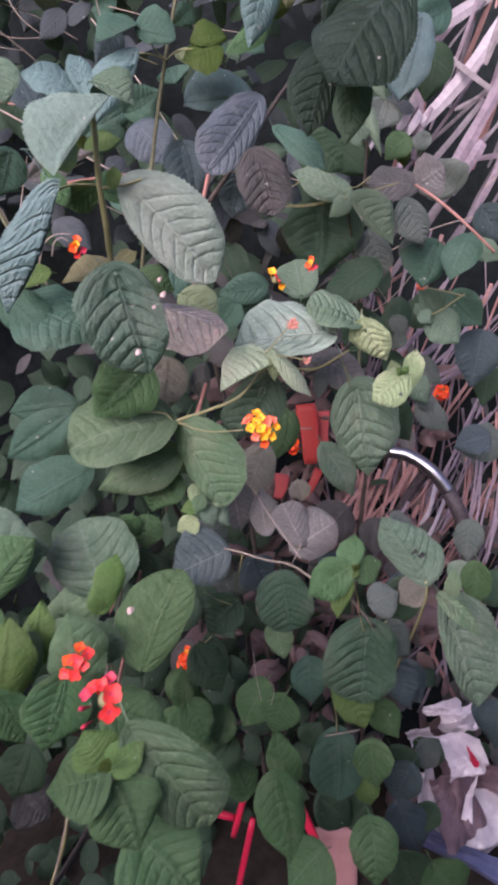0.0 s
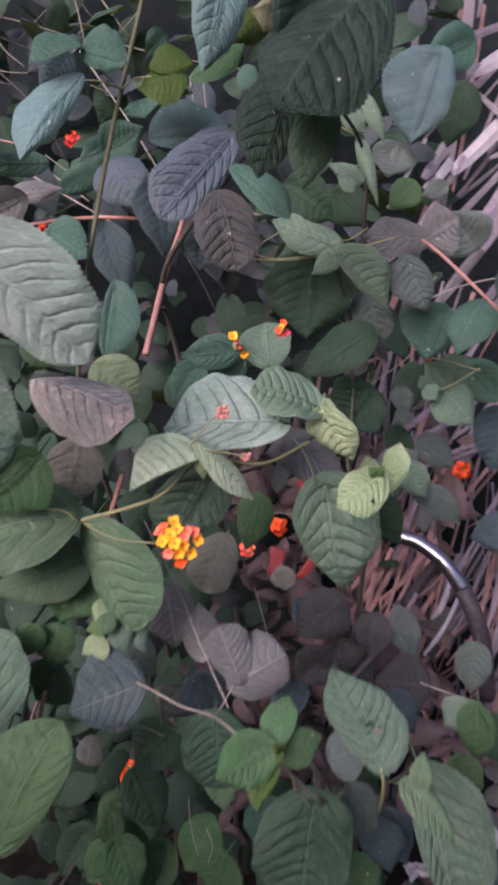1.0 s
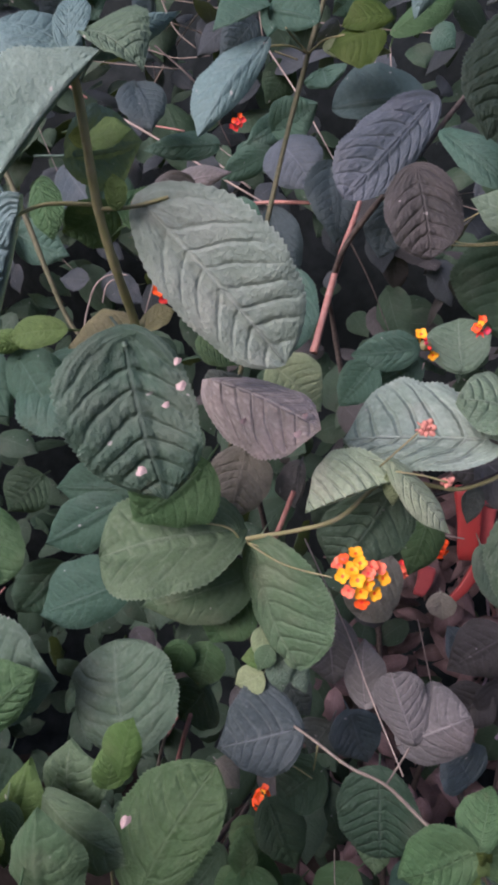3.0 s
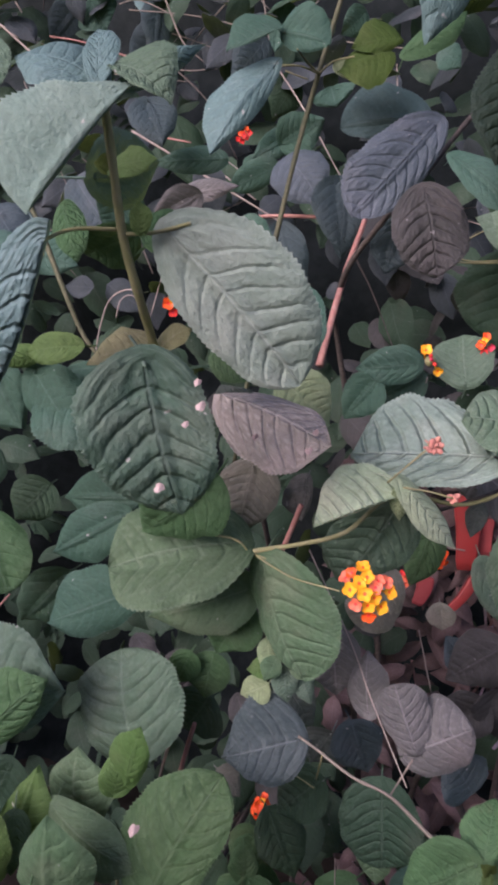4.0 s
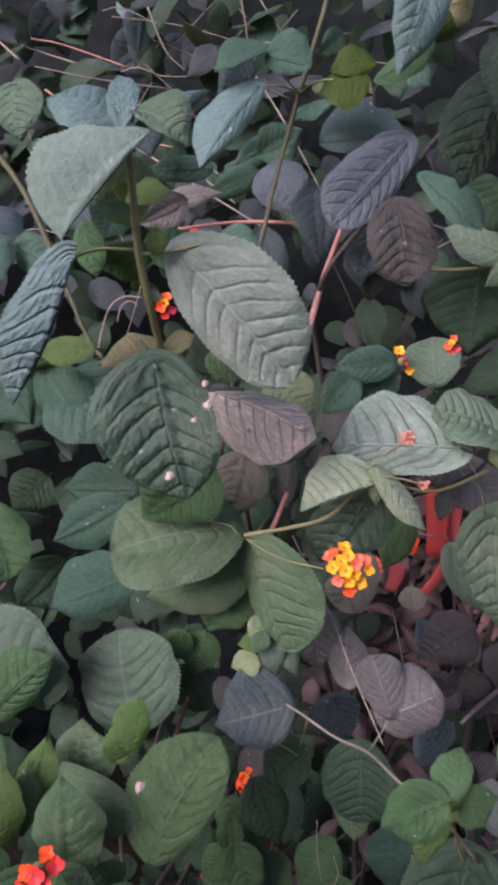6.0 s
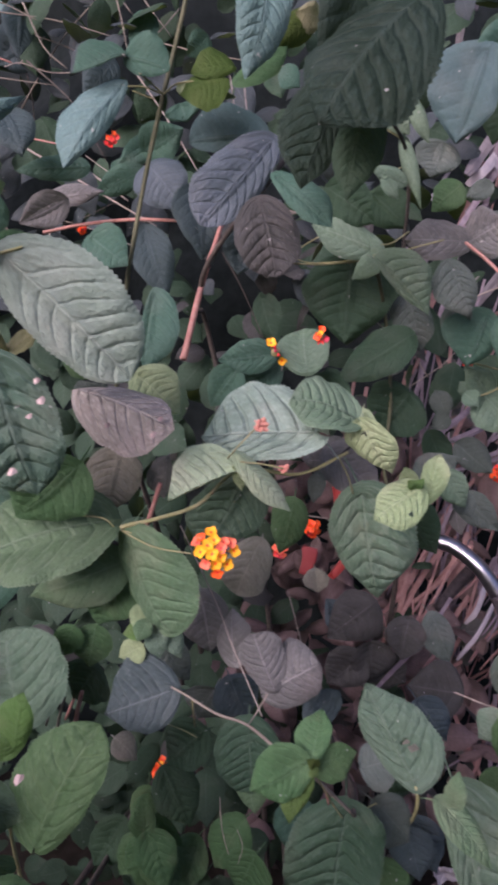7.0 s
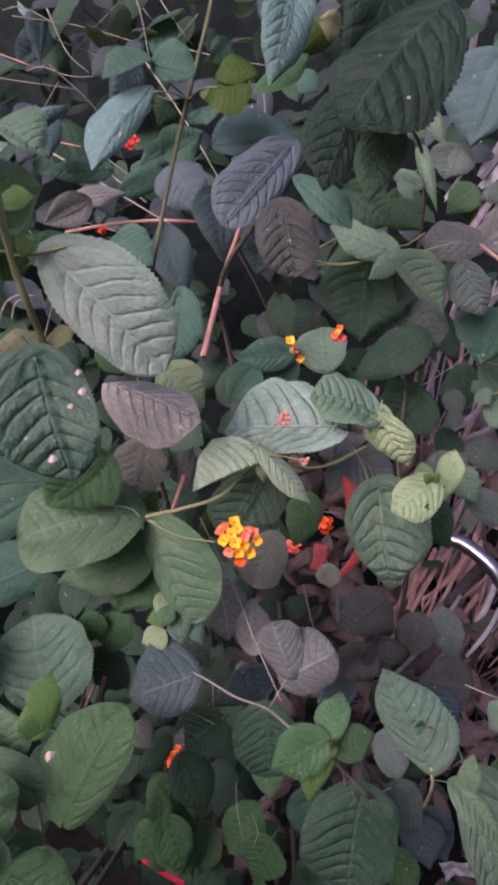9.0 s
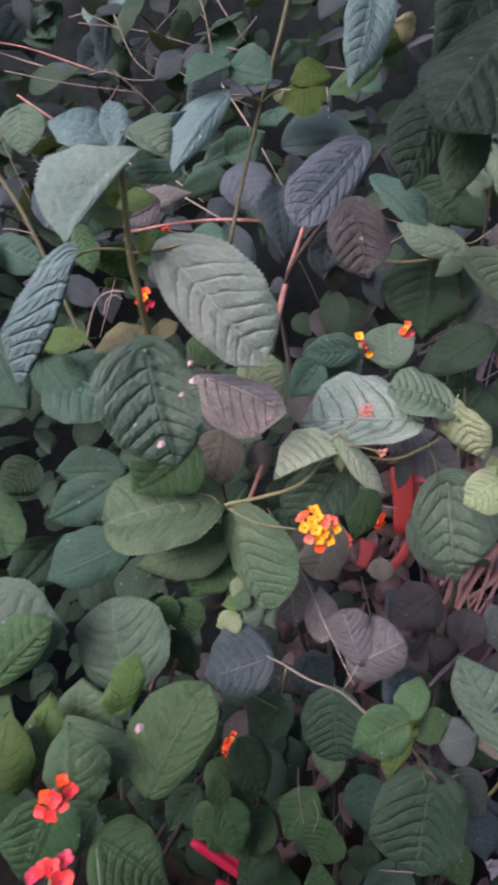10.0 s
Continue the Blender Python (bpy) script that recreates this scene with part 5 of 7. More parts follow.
blade(low_shrub, (-0.1246, 0.4350, 0.8196), (-0.1799, 0.4300, 0.7893), (-0.1635, 0.4360, 0.8254), (-0.1426, 0.4280, 0.7899), TEAL, quilt=0.2)
blade(low_shrub, (-0.1423, 0.4550, 0.8572), (-0.1912, 0.4500, 0.8244), (-0.1728, 0.4520, 0.8571), (-0.1564, 0.4500, 0.8257), TEAL, quilt=0.15)
blade(low_shrub, (-0.1409, 0.4650, 0.8651), (-0.1892, 0.4600, 0.8597), (-0.1691, 0.4650, 0.8801), (-0.1646, 0.4620, 0.8484), TEAL, quilt=0.15)
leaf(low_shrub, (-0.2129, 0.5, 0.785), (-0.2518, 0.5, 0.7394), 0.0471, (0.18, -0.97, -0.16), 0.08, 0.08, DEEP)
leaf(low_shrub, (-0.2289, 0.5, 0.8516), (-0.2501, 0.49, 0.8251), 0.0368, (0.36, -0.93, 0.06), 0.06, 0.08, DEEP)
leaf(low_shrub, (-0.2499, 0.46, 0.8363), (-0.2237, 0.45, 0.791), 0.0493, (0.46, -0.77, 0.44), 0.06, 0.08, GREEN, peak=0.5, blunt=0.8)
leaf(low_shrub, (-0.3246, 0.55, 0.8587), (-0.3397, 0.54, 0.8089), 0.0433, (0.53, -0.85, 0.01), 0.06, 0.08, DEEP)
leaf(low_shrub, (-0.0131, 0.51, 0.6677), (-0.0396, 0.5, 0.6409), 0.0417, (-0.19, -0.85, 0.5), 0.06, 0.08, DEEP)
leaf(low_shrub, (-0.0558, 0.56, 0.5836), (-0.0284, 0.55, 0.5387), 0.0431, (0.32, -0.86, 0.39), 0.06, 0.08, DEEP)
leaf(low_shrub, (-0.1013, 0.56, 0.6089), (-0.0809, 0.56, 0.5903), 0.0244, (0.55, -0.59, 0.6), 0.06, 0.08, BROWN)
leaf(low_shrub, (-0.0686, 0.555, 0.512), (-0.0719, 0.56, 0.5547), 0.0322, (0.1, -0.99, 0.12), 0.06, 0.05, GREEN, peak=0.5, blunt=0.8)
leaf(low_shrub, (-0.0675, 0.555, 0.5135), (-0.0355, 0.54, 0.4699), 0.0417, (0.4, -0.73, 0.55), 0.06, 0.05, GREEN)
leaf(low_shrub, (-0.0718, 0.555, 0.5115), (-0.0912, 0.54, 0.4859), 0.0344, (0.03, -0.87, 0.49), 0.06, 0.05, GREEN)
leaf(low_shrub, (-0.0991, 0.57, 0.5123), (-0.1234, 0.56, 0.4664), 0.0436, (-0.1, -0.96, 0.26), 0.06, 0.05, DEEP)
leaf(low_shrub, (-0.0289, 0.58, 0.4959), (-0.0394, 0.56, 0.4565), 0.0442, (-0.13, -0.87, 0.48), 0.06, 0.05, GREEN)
leaf(low_shrub, (0.0339, 0.5, 0.5694), (0.0219, 0.5, 0.5288), 0.0413, (-0.3, -0.95, 0.09), 0.06, 0.05, GREEN)
leaf(low_shrub, (0.1493, 0.5, 0.6945), (0.1253, 0.5, 0.6423), 0.0383, (-0.28, -0.95, 0.13), 0.06, 0.05, DEEP)
leaf(low_shrub, (-0.0126, 0.55, 0.6765), (-0.0265, 0.55, 0.6472), 0.0444, (0.05, -1, -0.02), 0.06, 0.05, DUSK)
leaf(low_shrub, (0.003, 0.54, 0.6956), (0.0189, 0.54, 0.661), 0.0424, (0.29, -0.95, 0.13), 0.06, 0.05, SLATE)
leaf(low_shrub, (0.025, 0.45, 0.5237), (0.0394, 0.43, 0.45), 0.0471, (0.2, -0.94, 0.29), 0.06, 0.08, GREEN)
leaf(low_shrub, (0.0388, 0.5, 0.4705), (0.026, 0.51, 0.5283), 0.0376, (-0.05, -0.99, 0.16), 0.06, 0.08, GREEN)
leaf(low_shrub, (0.0643, 0.56, 0.5708), (0.0677, 0.55, 0.5232), 0.0458, (0.03, -0.98, 0.21), 0.06, 0.08, TEAL)
leaf(low_shrub, (0.099, 0.55, 0.5644), (0.124, 0.54, 0.5002), 0.0453, (0.1, -0.98, 0.19), 0.06, 0.08, FRESH)
leaf(low_shrub, (0.1012, 0.58, 0.4626), (0.1013, 0.56, 0.3879), 0.0594, (-0.02, -0.97, 0.26), 0.06, 0.05, TEAL, peak=0.5, blunt=0.6)
leaf(low_shrub, (0.1357, 0.56, 0.4651), (0.1426, 0.55, 0.4149), 0.0500, (-0.19, -0.97, 0.17), 0.06, 0.08, GREEN)
leaf(low_shrub, (0.1263, 0.5, 0.4222), (0.1315, 0.48, 0.3593), 0.0578, (-0.05, -0.95, 0.3), 0.06, 0.08, GREEN)
leaf(low_shrub, (0.0726, 0.48, 0.4089), (0.039, 0.47, 0.3714), 0.0621, (-0.42, -0.71, 0.57), 0.06, 0.08, GREEN)
leaf(low_shrub, (0.1441, 0.58, 0.5), (0.1722, 0.58, 0.4554), 0.0383, (0.17, -0.98, 0.11), 0.06, 0.08, GREEN)
leaf(low_shrub, (0.134, 0.57, 0.4108), (0.1425, 0.57, 0.3716), 0.0301, (0.11, -0.99, 0.02), 0.06, 0.08, FRESH)
leaf(low_shrub, (0.161, 0.56, 0.5576), (0.1763, 0.56, 0.5087), 0.0427, (0.03, -1, 0.01), 0.06, 0.08, SLATE)
leaf(low_shrub, (0.0166, 0.56, 0.5431), (-0.0076, 0.56, 0.4864), 0.0430, (-0.36, -0.92, 0.15), 0.06, 0.08, GREEN)
leaf(low_shrub, (-0.0623, 0.56, 0.5289), (-0.0564, 0.55, 0.4658), 0.0500, (0.36, -0.92, 0.18), 0.06, 0.05, GREEN, peak=0.5, blunt=0.8)
leaf(low_shrub, (-0.0765, 0.58, 0.5424), (-0.0839, 0.58, 0.499), 0.0315, (0.09, -1, -0.02), 0.06, 0.05, GREEN)
leaf(low_shrub, (-0.0208, 0.58, 0.4546), (-0.0539, 0.58, 0.3925), 0.0456, (-0.27, -0.95, 0.15), 0.06, 0.05, DEEP)
leaf(low_shrub, (0.0251, 0.5, 0.6505), (0.033, 0.49, 0.6186), 0.0302, (-0.21, -0.95, 0.24), 0.06, 0.05, SAGE)
leaf(low_shrub, (0.2005, 0.62, 0.38), (0.1827, 0.62, 0.3292), 0.0492, (-0.47, -0.87, 0.17), 0.06, 0.05, SLATE)
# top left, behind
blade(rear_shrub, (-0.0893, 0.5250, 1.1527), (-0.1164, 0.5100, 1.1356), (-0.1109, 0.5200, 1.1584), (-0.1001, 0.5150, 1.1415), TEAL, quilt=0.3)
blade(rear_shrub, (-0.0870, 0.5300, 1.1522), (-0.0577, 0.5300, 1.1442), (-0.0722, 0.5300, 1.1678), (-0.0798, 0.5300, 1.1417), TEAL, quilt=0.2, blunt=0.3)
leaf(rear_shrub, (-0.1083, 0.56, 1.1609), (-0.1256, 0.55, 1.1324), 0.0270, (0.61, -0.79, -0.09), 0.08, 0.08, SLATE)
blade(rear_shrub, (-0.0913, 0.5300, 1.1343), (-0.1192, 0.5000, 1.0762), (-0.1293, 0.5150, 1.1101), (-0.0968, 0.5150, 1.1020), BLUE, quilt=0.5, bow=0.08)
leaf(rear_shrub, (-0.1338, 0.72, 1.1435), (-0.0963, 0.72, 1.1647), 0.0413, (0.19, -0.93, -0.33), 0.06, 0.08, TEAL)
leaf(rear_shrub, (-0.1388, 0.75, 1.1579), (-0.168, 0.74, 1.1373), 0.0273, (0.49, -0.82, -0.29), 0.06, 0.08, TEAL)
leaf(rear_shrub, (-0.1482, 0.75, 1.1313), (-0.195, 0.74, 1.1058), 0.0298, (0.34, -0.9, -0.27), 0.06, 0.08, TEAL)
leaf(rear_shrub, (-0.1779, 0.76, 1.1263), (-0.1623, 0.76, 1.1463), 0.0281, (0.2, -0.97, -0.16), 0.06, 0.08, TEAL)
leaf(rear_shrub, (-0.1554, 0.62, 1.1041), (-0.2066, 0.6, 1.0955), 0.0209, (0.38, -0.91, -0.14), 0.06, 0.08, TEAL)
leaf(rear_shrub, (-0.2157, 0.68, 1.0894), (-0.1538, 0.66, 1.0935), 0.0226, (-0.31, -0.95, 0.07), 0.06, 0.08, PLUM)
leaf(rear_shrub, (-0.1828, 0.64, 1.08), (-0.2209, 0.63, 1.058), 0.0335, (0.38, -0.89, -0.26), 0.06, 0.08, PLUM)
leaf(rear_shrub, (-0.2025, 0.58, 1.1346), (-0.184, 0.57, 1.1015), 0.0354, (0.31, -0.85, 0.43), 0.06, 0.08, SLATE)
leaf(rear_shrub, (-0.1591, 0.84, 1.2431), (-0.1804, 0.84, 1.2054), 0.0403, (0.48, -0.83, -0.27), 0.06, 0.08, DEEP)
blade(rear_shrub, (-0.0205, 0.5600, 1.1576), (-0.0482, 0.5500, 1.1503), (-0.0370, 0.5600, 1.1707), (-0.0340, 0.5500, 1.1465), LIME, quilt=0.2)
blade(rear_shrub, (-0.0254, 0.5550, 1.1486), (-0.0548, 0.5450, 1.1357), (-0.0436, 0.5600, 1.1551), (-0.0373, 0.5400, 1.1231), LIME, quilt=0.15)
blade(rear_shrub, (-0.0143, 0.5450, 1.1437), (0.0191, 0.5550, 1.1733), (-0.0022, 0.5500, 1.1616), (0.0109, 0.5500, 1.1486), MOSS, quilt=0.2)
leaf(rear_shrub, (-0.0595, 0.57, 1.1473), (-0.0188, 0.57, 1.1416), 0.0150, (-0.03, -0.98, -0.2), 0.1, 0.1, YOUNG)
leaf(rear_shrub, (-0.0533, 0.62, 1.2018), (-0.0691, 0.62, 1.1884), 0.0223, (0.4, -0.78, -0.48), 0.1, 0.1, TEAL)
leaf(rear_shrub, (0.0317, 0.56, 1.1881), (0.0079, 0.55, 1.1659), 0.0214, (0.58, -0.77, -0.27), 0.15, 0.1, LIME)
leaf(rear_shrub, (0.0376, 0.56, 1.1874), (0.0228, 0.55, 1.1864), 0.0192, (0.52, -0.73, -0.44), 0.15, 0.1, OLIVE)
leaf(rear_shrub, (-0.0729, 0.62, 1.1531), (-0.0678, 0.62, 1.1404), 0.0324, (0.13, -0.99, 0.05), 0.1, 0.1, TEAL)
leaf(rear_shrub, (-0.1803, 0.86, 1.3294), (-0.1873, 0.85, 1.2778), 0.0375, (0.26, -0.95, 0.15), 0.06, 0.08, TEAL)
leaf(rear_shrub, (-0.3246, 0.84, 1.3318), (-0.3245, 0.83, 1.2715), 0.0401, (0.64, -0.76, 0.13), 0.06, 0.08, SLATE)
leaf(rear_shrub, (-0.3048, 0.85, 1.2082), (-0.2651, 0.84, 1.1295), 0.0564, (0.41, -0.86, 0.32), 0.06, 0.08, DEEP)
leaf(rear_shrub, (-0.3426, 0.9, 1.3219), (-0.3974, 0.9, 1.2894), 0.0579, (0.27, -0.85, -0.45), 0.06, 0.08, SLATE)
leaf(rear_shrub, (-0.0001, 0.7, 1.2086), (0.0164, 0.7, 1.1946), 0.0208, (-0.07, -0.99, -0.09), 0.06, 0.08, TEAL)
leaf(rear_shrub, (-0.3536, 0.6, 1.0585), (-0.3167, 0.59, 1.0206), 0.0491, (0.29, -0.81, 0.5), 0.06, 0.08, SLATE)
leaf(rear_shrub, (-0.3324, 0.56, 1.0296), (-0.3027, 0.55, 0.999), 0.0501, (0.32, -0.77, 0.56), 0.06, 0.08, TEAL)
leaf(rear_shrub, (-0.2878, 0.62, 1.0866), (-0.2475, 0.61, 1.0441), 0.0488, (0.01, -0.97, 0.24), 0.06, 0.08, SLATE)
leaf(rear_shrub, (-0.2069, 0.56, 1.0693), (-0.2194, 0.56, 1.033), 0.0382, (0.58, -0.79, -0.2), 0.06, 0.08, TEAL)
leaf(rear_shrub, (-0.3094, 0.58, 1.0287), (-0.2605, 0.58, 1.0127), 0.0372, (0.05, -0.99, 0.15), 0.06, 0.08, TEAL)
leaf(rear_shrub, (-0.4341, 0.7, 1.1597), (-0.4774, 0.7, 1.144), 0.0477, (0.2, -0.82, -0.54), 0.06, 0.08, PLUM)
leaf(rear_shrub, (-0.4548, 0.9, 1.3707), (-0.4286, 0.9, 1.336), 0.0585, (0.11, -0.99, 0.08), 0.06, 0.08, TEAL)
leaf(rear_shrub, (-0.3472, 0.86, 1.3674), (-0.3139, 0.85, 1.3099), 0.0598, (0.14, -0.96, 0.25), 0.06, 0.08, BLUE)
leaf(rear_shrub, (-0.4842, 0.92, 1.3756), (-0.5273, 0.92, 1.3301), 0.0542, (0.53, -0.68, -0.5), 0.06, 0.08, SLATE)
leaf(low_shrub, (-0.2556, 0.56, 0.4034), (-0.2227, 0.55, 0.3752), 0.0573, (0.38, -0.64, 0.67), 0.06, 0.08, UMBER)
leaf(low_shrub, (-0.0632, 0.42, 0.5009), (-0.0388, 0.41, 0.458), 0.0489, (0.44, -0.79, 0.43), 0.06, 0.08, DEEP)
leaf(low_shrub, (-0.227, 0.52, 0.4918), (-0.2502, 0.52, 0.4285), 0.0602, (-0.11, -0.99, 0.04), 0.06, 0.08, DEEP)
leaf(low_shrub, (-0.2614, 0.5, 0.6115), (-0.2755, 0.49, 0.5666), 0.0516, (0.22, -0.96, 0.15), 0.06, 0.08, DEEP)
leaf(dark_shrub, (0.121, 0.8, 0.7353), (0.1312, 0.8, 0.6776), 0.0474, (-0.13, -0.99, -0.02), 0.06, 0.08, JADE)
leaf(dark_shrub, (0.1051, 0.8, 0.7433), (0.149, 0.8, 0.671), 0.0459, (0.08, -1, 0.05), 0.06, 0.1, JADE)
leaf(dark_shrub, (0.33, 0.8, 0.7604), (0.2847, 0.8, 0.7442), 0.0472, (-0.16, -0.88, 0.44), 0.06, 0.1, SLATE)
leaf(dark_shrub, (0.2418, 0.55, 0.6748), (0.2637, 0.54, 0.643), 0.0454, (-0.12, -0.97, 0.22), 0.06, 0.1, DEEP)
leaf(dark_shrub, (0.1067, 0.47, 0.6881), (0.1305, 0.47, 0.699), 0.0342, (-0.24, -0.82, 0.52), 0.06, 0.1, DUSK)
leaf(dark_shrub, (0.1495, 0.47, 0.7044), (0.1311, 0.47, 0.6882), 0.0300, (-0.46, -0.72, 0.52), 0.06, 0.1, BROWN)
leaf(low_shrub, (0.2147, 0.7, 0.2387), (0.2457, 0.69, 0.1603), 0.0727, (0.02, -0.99, 0.13), 0.06, 0.08, SLATE)
leaf(low_shrub, (0.0961, 0.66, 0.293), (0.1432, 0.66, 0.2516), 0.0612, (0.29, -0.9, 0.33), 0.06, 0.08, DEEP)
leaf(low_shrub, (0.2325, 0.6, 0.2509), (0.2731, 0.6, 0.1923), 0.0659, (0.1, -0.99, 0.07), 0.06, 0.08, GREEN)
leaf(low_shrub, (0.1838, 0.64, 0.3869), (0.216, 0.64, 0.3355), 0.0512, (0.04, -1, 0.02), 0.06, 0.08, DEEP)
leaf(low_shrub, (0.1892, 0.6, 0.2639), (0.2219, 0.6, 0.2013), 0.0644, (0.14, -0.99, 0.08), 0.06, 0.08, DEEP)
leaf(low_shrub, (-0.0016, 0.62, 0.337), (-0.0226, 0.62, 0.3956), 0.0496, (0.44, -0.88, 0.16), 0.06, 0.08, GREEN)
leaf(low_shrub, (0.0718, 0.6, 0.4299), (0.0842, 0.6, 0.4611), 0.0403, (-0.24, -0.97, 0.09), 0.06, 0.08, DEEP)
leaf(low_shrub, (0.1571, 0.66, 0.2795), (0.136, 0.66, 0.2422), 0.0547, (-0.65, -0.66, 0.37), 0.06, 0.08, DEEP)
leaf(low_shrub, (0.3321, 0.68, 0.4224), (0.3319, 0.68, 0.352), 0.0526, (-0.46, -0.89, 0), 0.06, 0.08, SLATE)
leaf(low_shrub, (0.3261, 0.7, 0.4111), (0.3147, 0.7, 0.3708), 0.0385, (-0.58, -0.8, 0.16), 0.06, 0.08, SLATE)
leaf(low_shrub, (0.2393, 0.7, 0.3431), (0.2656, 0.7, 0.306), 0.0471, (0.23, -0.96, 0.16), 0.06, 0.08, DUSK)
leaf(dark_shrub, (0.1662, 0.58, 0.5505), (0.1947, 0.58, 0.5002), 0.0440, (0.12, -0.99, 0.07), 0.06, 0.08, SLATE)
leaf(dark_shrub, (0.1242, 0.56, 0.5711), (0.1137, 0.56, 0.5366), 0.0365, (-0.47, -0.87, 0.14), 0.06, 0.08, JADE)
leaf(dark_shrub, (0.2629, 0.7, 0.2389), (0.2382, 0.7, 0.1893), 0.0412, (-0.41, -0.89, 0.2), 0.06, 0.1, DEEP)
leaf(dark_shrub, (0.2515, 0.72, 0.3066), (0.2694, 0.72, 0.3351), 0.0497, (-0.34, -0.92, 0.21), 0.06, 0.1, DEEP)
leaf(centre_shrub, (-0.0358, 0.432, 0.7999), (-0.0409, 0.428, 0.7872), 0.0127, (0.13, -0.96, 0.25), 0.12, 0.15, SAGE)
leaf(centre_shrub, (-0.0269, 0.436, 0.8008), (-0.0119, 0.432, 0.7963), 0.0177, (-0.08, -0.87, 0.49), 0.12, 0.15, SAGE)
leaf(centre_shrub, (-0.0332, 0.438, 0.7913), (-0.028, 0.434, 0.7737), 0.0165, (0.28, -0.92, 0.29), 0.12, 0.15, JADE)
leaf(centre_shrub, (-0.039, 0.44, 0.7903), (-0.054, 0.438, 0.7856), 0.0125, (-0.07, -0.82, 0.56), 0.12, 0.15, FRESH)
leaf(centre_shrub, (-0.0245, 0.444, 0.7859), (-0.0156, 0.44, 0.7726), 0.0147, (0.39, -0.78, 0.49), 0.12, 0.15, JADE)
leaf(centre_shrub, (0.1203, 0.468, 0.8889), (0.1155, 0.466, 0.8941), 0.0070, (0.29, -0.95, -0.1), 0.2, 0.2, FRESH)
leaf(centre_shrub, (0.1209, 0.468, 0.8897), (0.1249, 0.466, 0.8956), 0.0065, (-0.19, -0.96, -0.2), 0.2, 0.2, FRESH)
leaf(centre_shrub, (0.0803, 0.478, 0.9294), (0.084, 0.476, 0.9342), 0.0071, (-0.32, -0.94, -0.13), 0.2, 0.2, YOUNG)
leaf(centre_shrub, (0.079, 0.478, 0.9278), (0.0743, 0.476, 0.9328), 0.0065, (0.39, -0.92, -0.01), 0.2, 0.2, TAN)
leaf(dark_shrub, (0.0693, 0.362, 0.7709), (0.0729, 0.36, 0.7692), 0.0062, (-0.08, -0.72, 0.69), 0.2, 0.2, FRESH)
leaf(dark_shrub, (0.0709, 0.362, 0.773), (0.0673, 0.36, 0.7773), 0.0056, (0.66, -0.73, 0.2), 0.2, 0.2, LIME)
leaf(dark_shrub, (0.1827, 0.62, 0.8445), (0.1953, 0.62, 0.8276), 0.0218, (0.02, -1, 0.01), 0.1, 0.2, DUSK)
leaf(dark_shrub, (0.1854, 0.66, 0.9295), (0.1965, 0.655, 0.9195), 0.0178, (-0.13, -0.94, 0.33), 0.1, 0.15, JADE)
leaf(dark_shrub, (0.19, 0.668, 0.9299), (0.18, 0.664, 0.94), 0.0157, (0.01, -0.93, -0.36), 0.1, 0.15, JADE)
leaf(dark_shrub, (0.1671, 0.7, 0.9239), (0.1803, 0.7, 0.9024), 0.0222, (-0.11, -0.99, -0.07), 0.1, 0.15, DUSK)
leaf(dark_shrub, (0.1803, 0.7, 0.9024), (0.1665, 0.7, 0.889), 0.0203, (-0.05, -1, 0.05), 0.1, 0.15, DUSK)
leaf(low_shrub, (-0.0683, 0.54, 0.531), (-0.0724, 0.545, 0.5656), 0.0233, (0.19, -0.97, 0.16), 0.08, 0.1, MOSS)
leaf(low_shrub, (-0.0641, 0.54, 0.5327), (-0.0409, 0.53, 0.4872), 0.0379, (0.29, -0.89, 0.34), 0.08, 0.1, MOSS)
leaf(low_shrub, (-0.0692, 0.545, 0.5232), (-0.0863, 0.54, 0.4894), 0.0218, (-0.29, -0.91, 0.28), 0.08, 0.1, MOSS)
blade(low_shrub, (-0.1855, 0.3750, 0.7429), (-0.1486, 0.3850, 0.7850), (-0.1797, 0.3820, 0.7845), (-0.1582, 0.3800, 0.7573), GREEN, quilt=0.9)
blade(low_shrub, (-0.1979, 0.3700, 0.6926), (-0.1720, 0.3700, 0.7396), (-0.1941, 0.3700, 0.7234), (-0.1615, 0.3650, 0.7244), GREEN, quilt=0.3)
blade(centre_shrub, (0.0435, 0.4520, 0.7516), (0.0270, 0.4600, 0.7843), (0.0204, 0.4550, 0.7681), (0.0476, 0.4620, 0.7759), PLUM, quilt=0.8, bow=0.05, blunt=0.9)


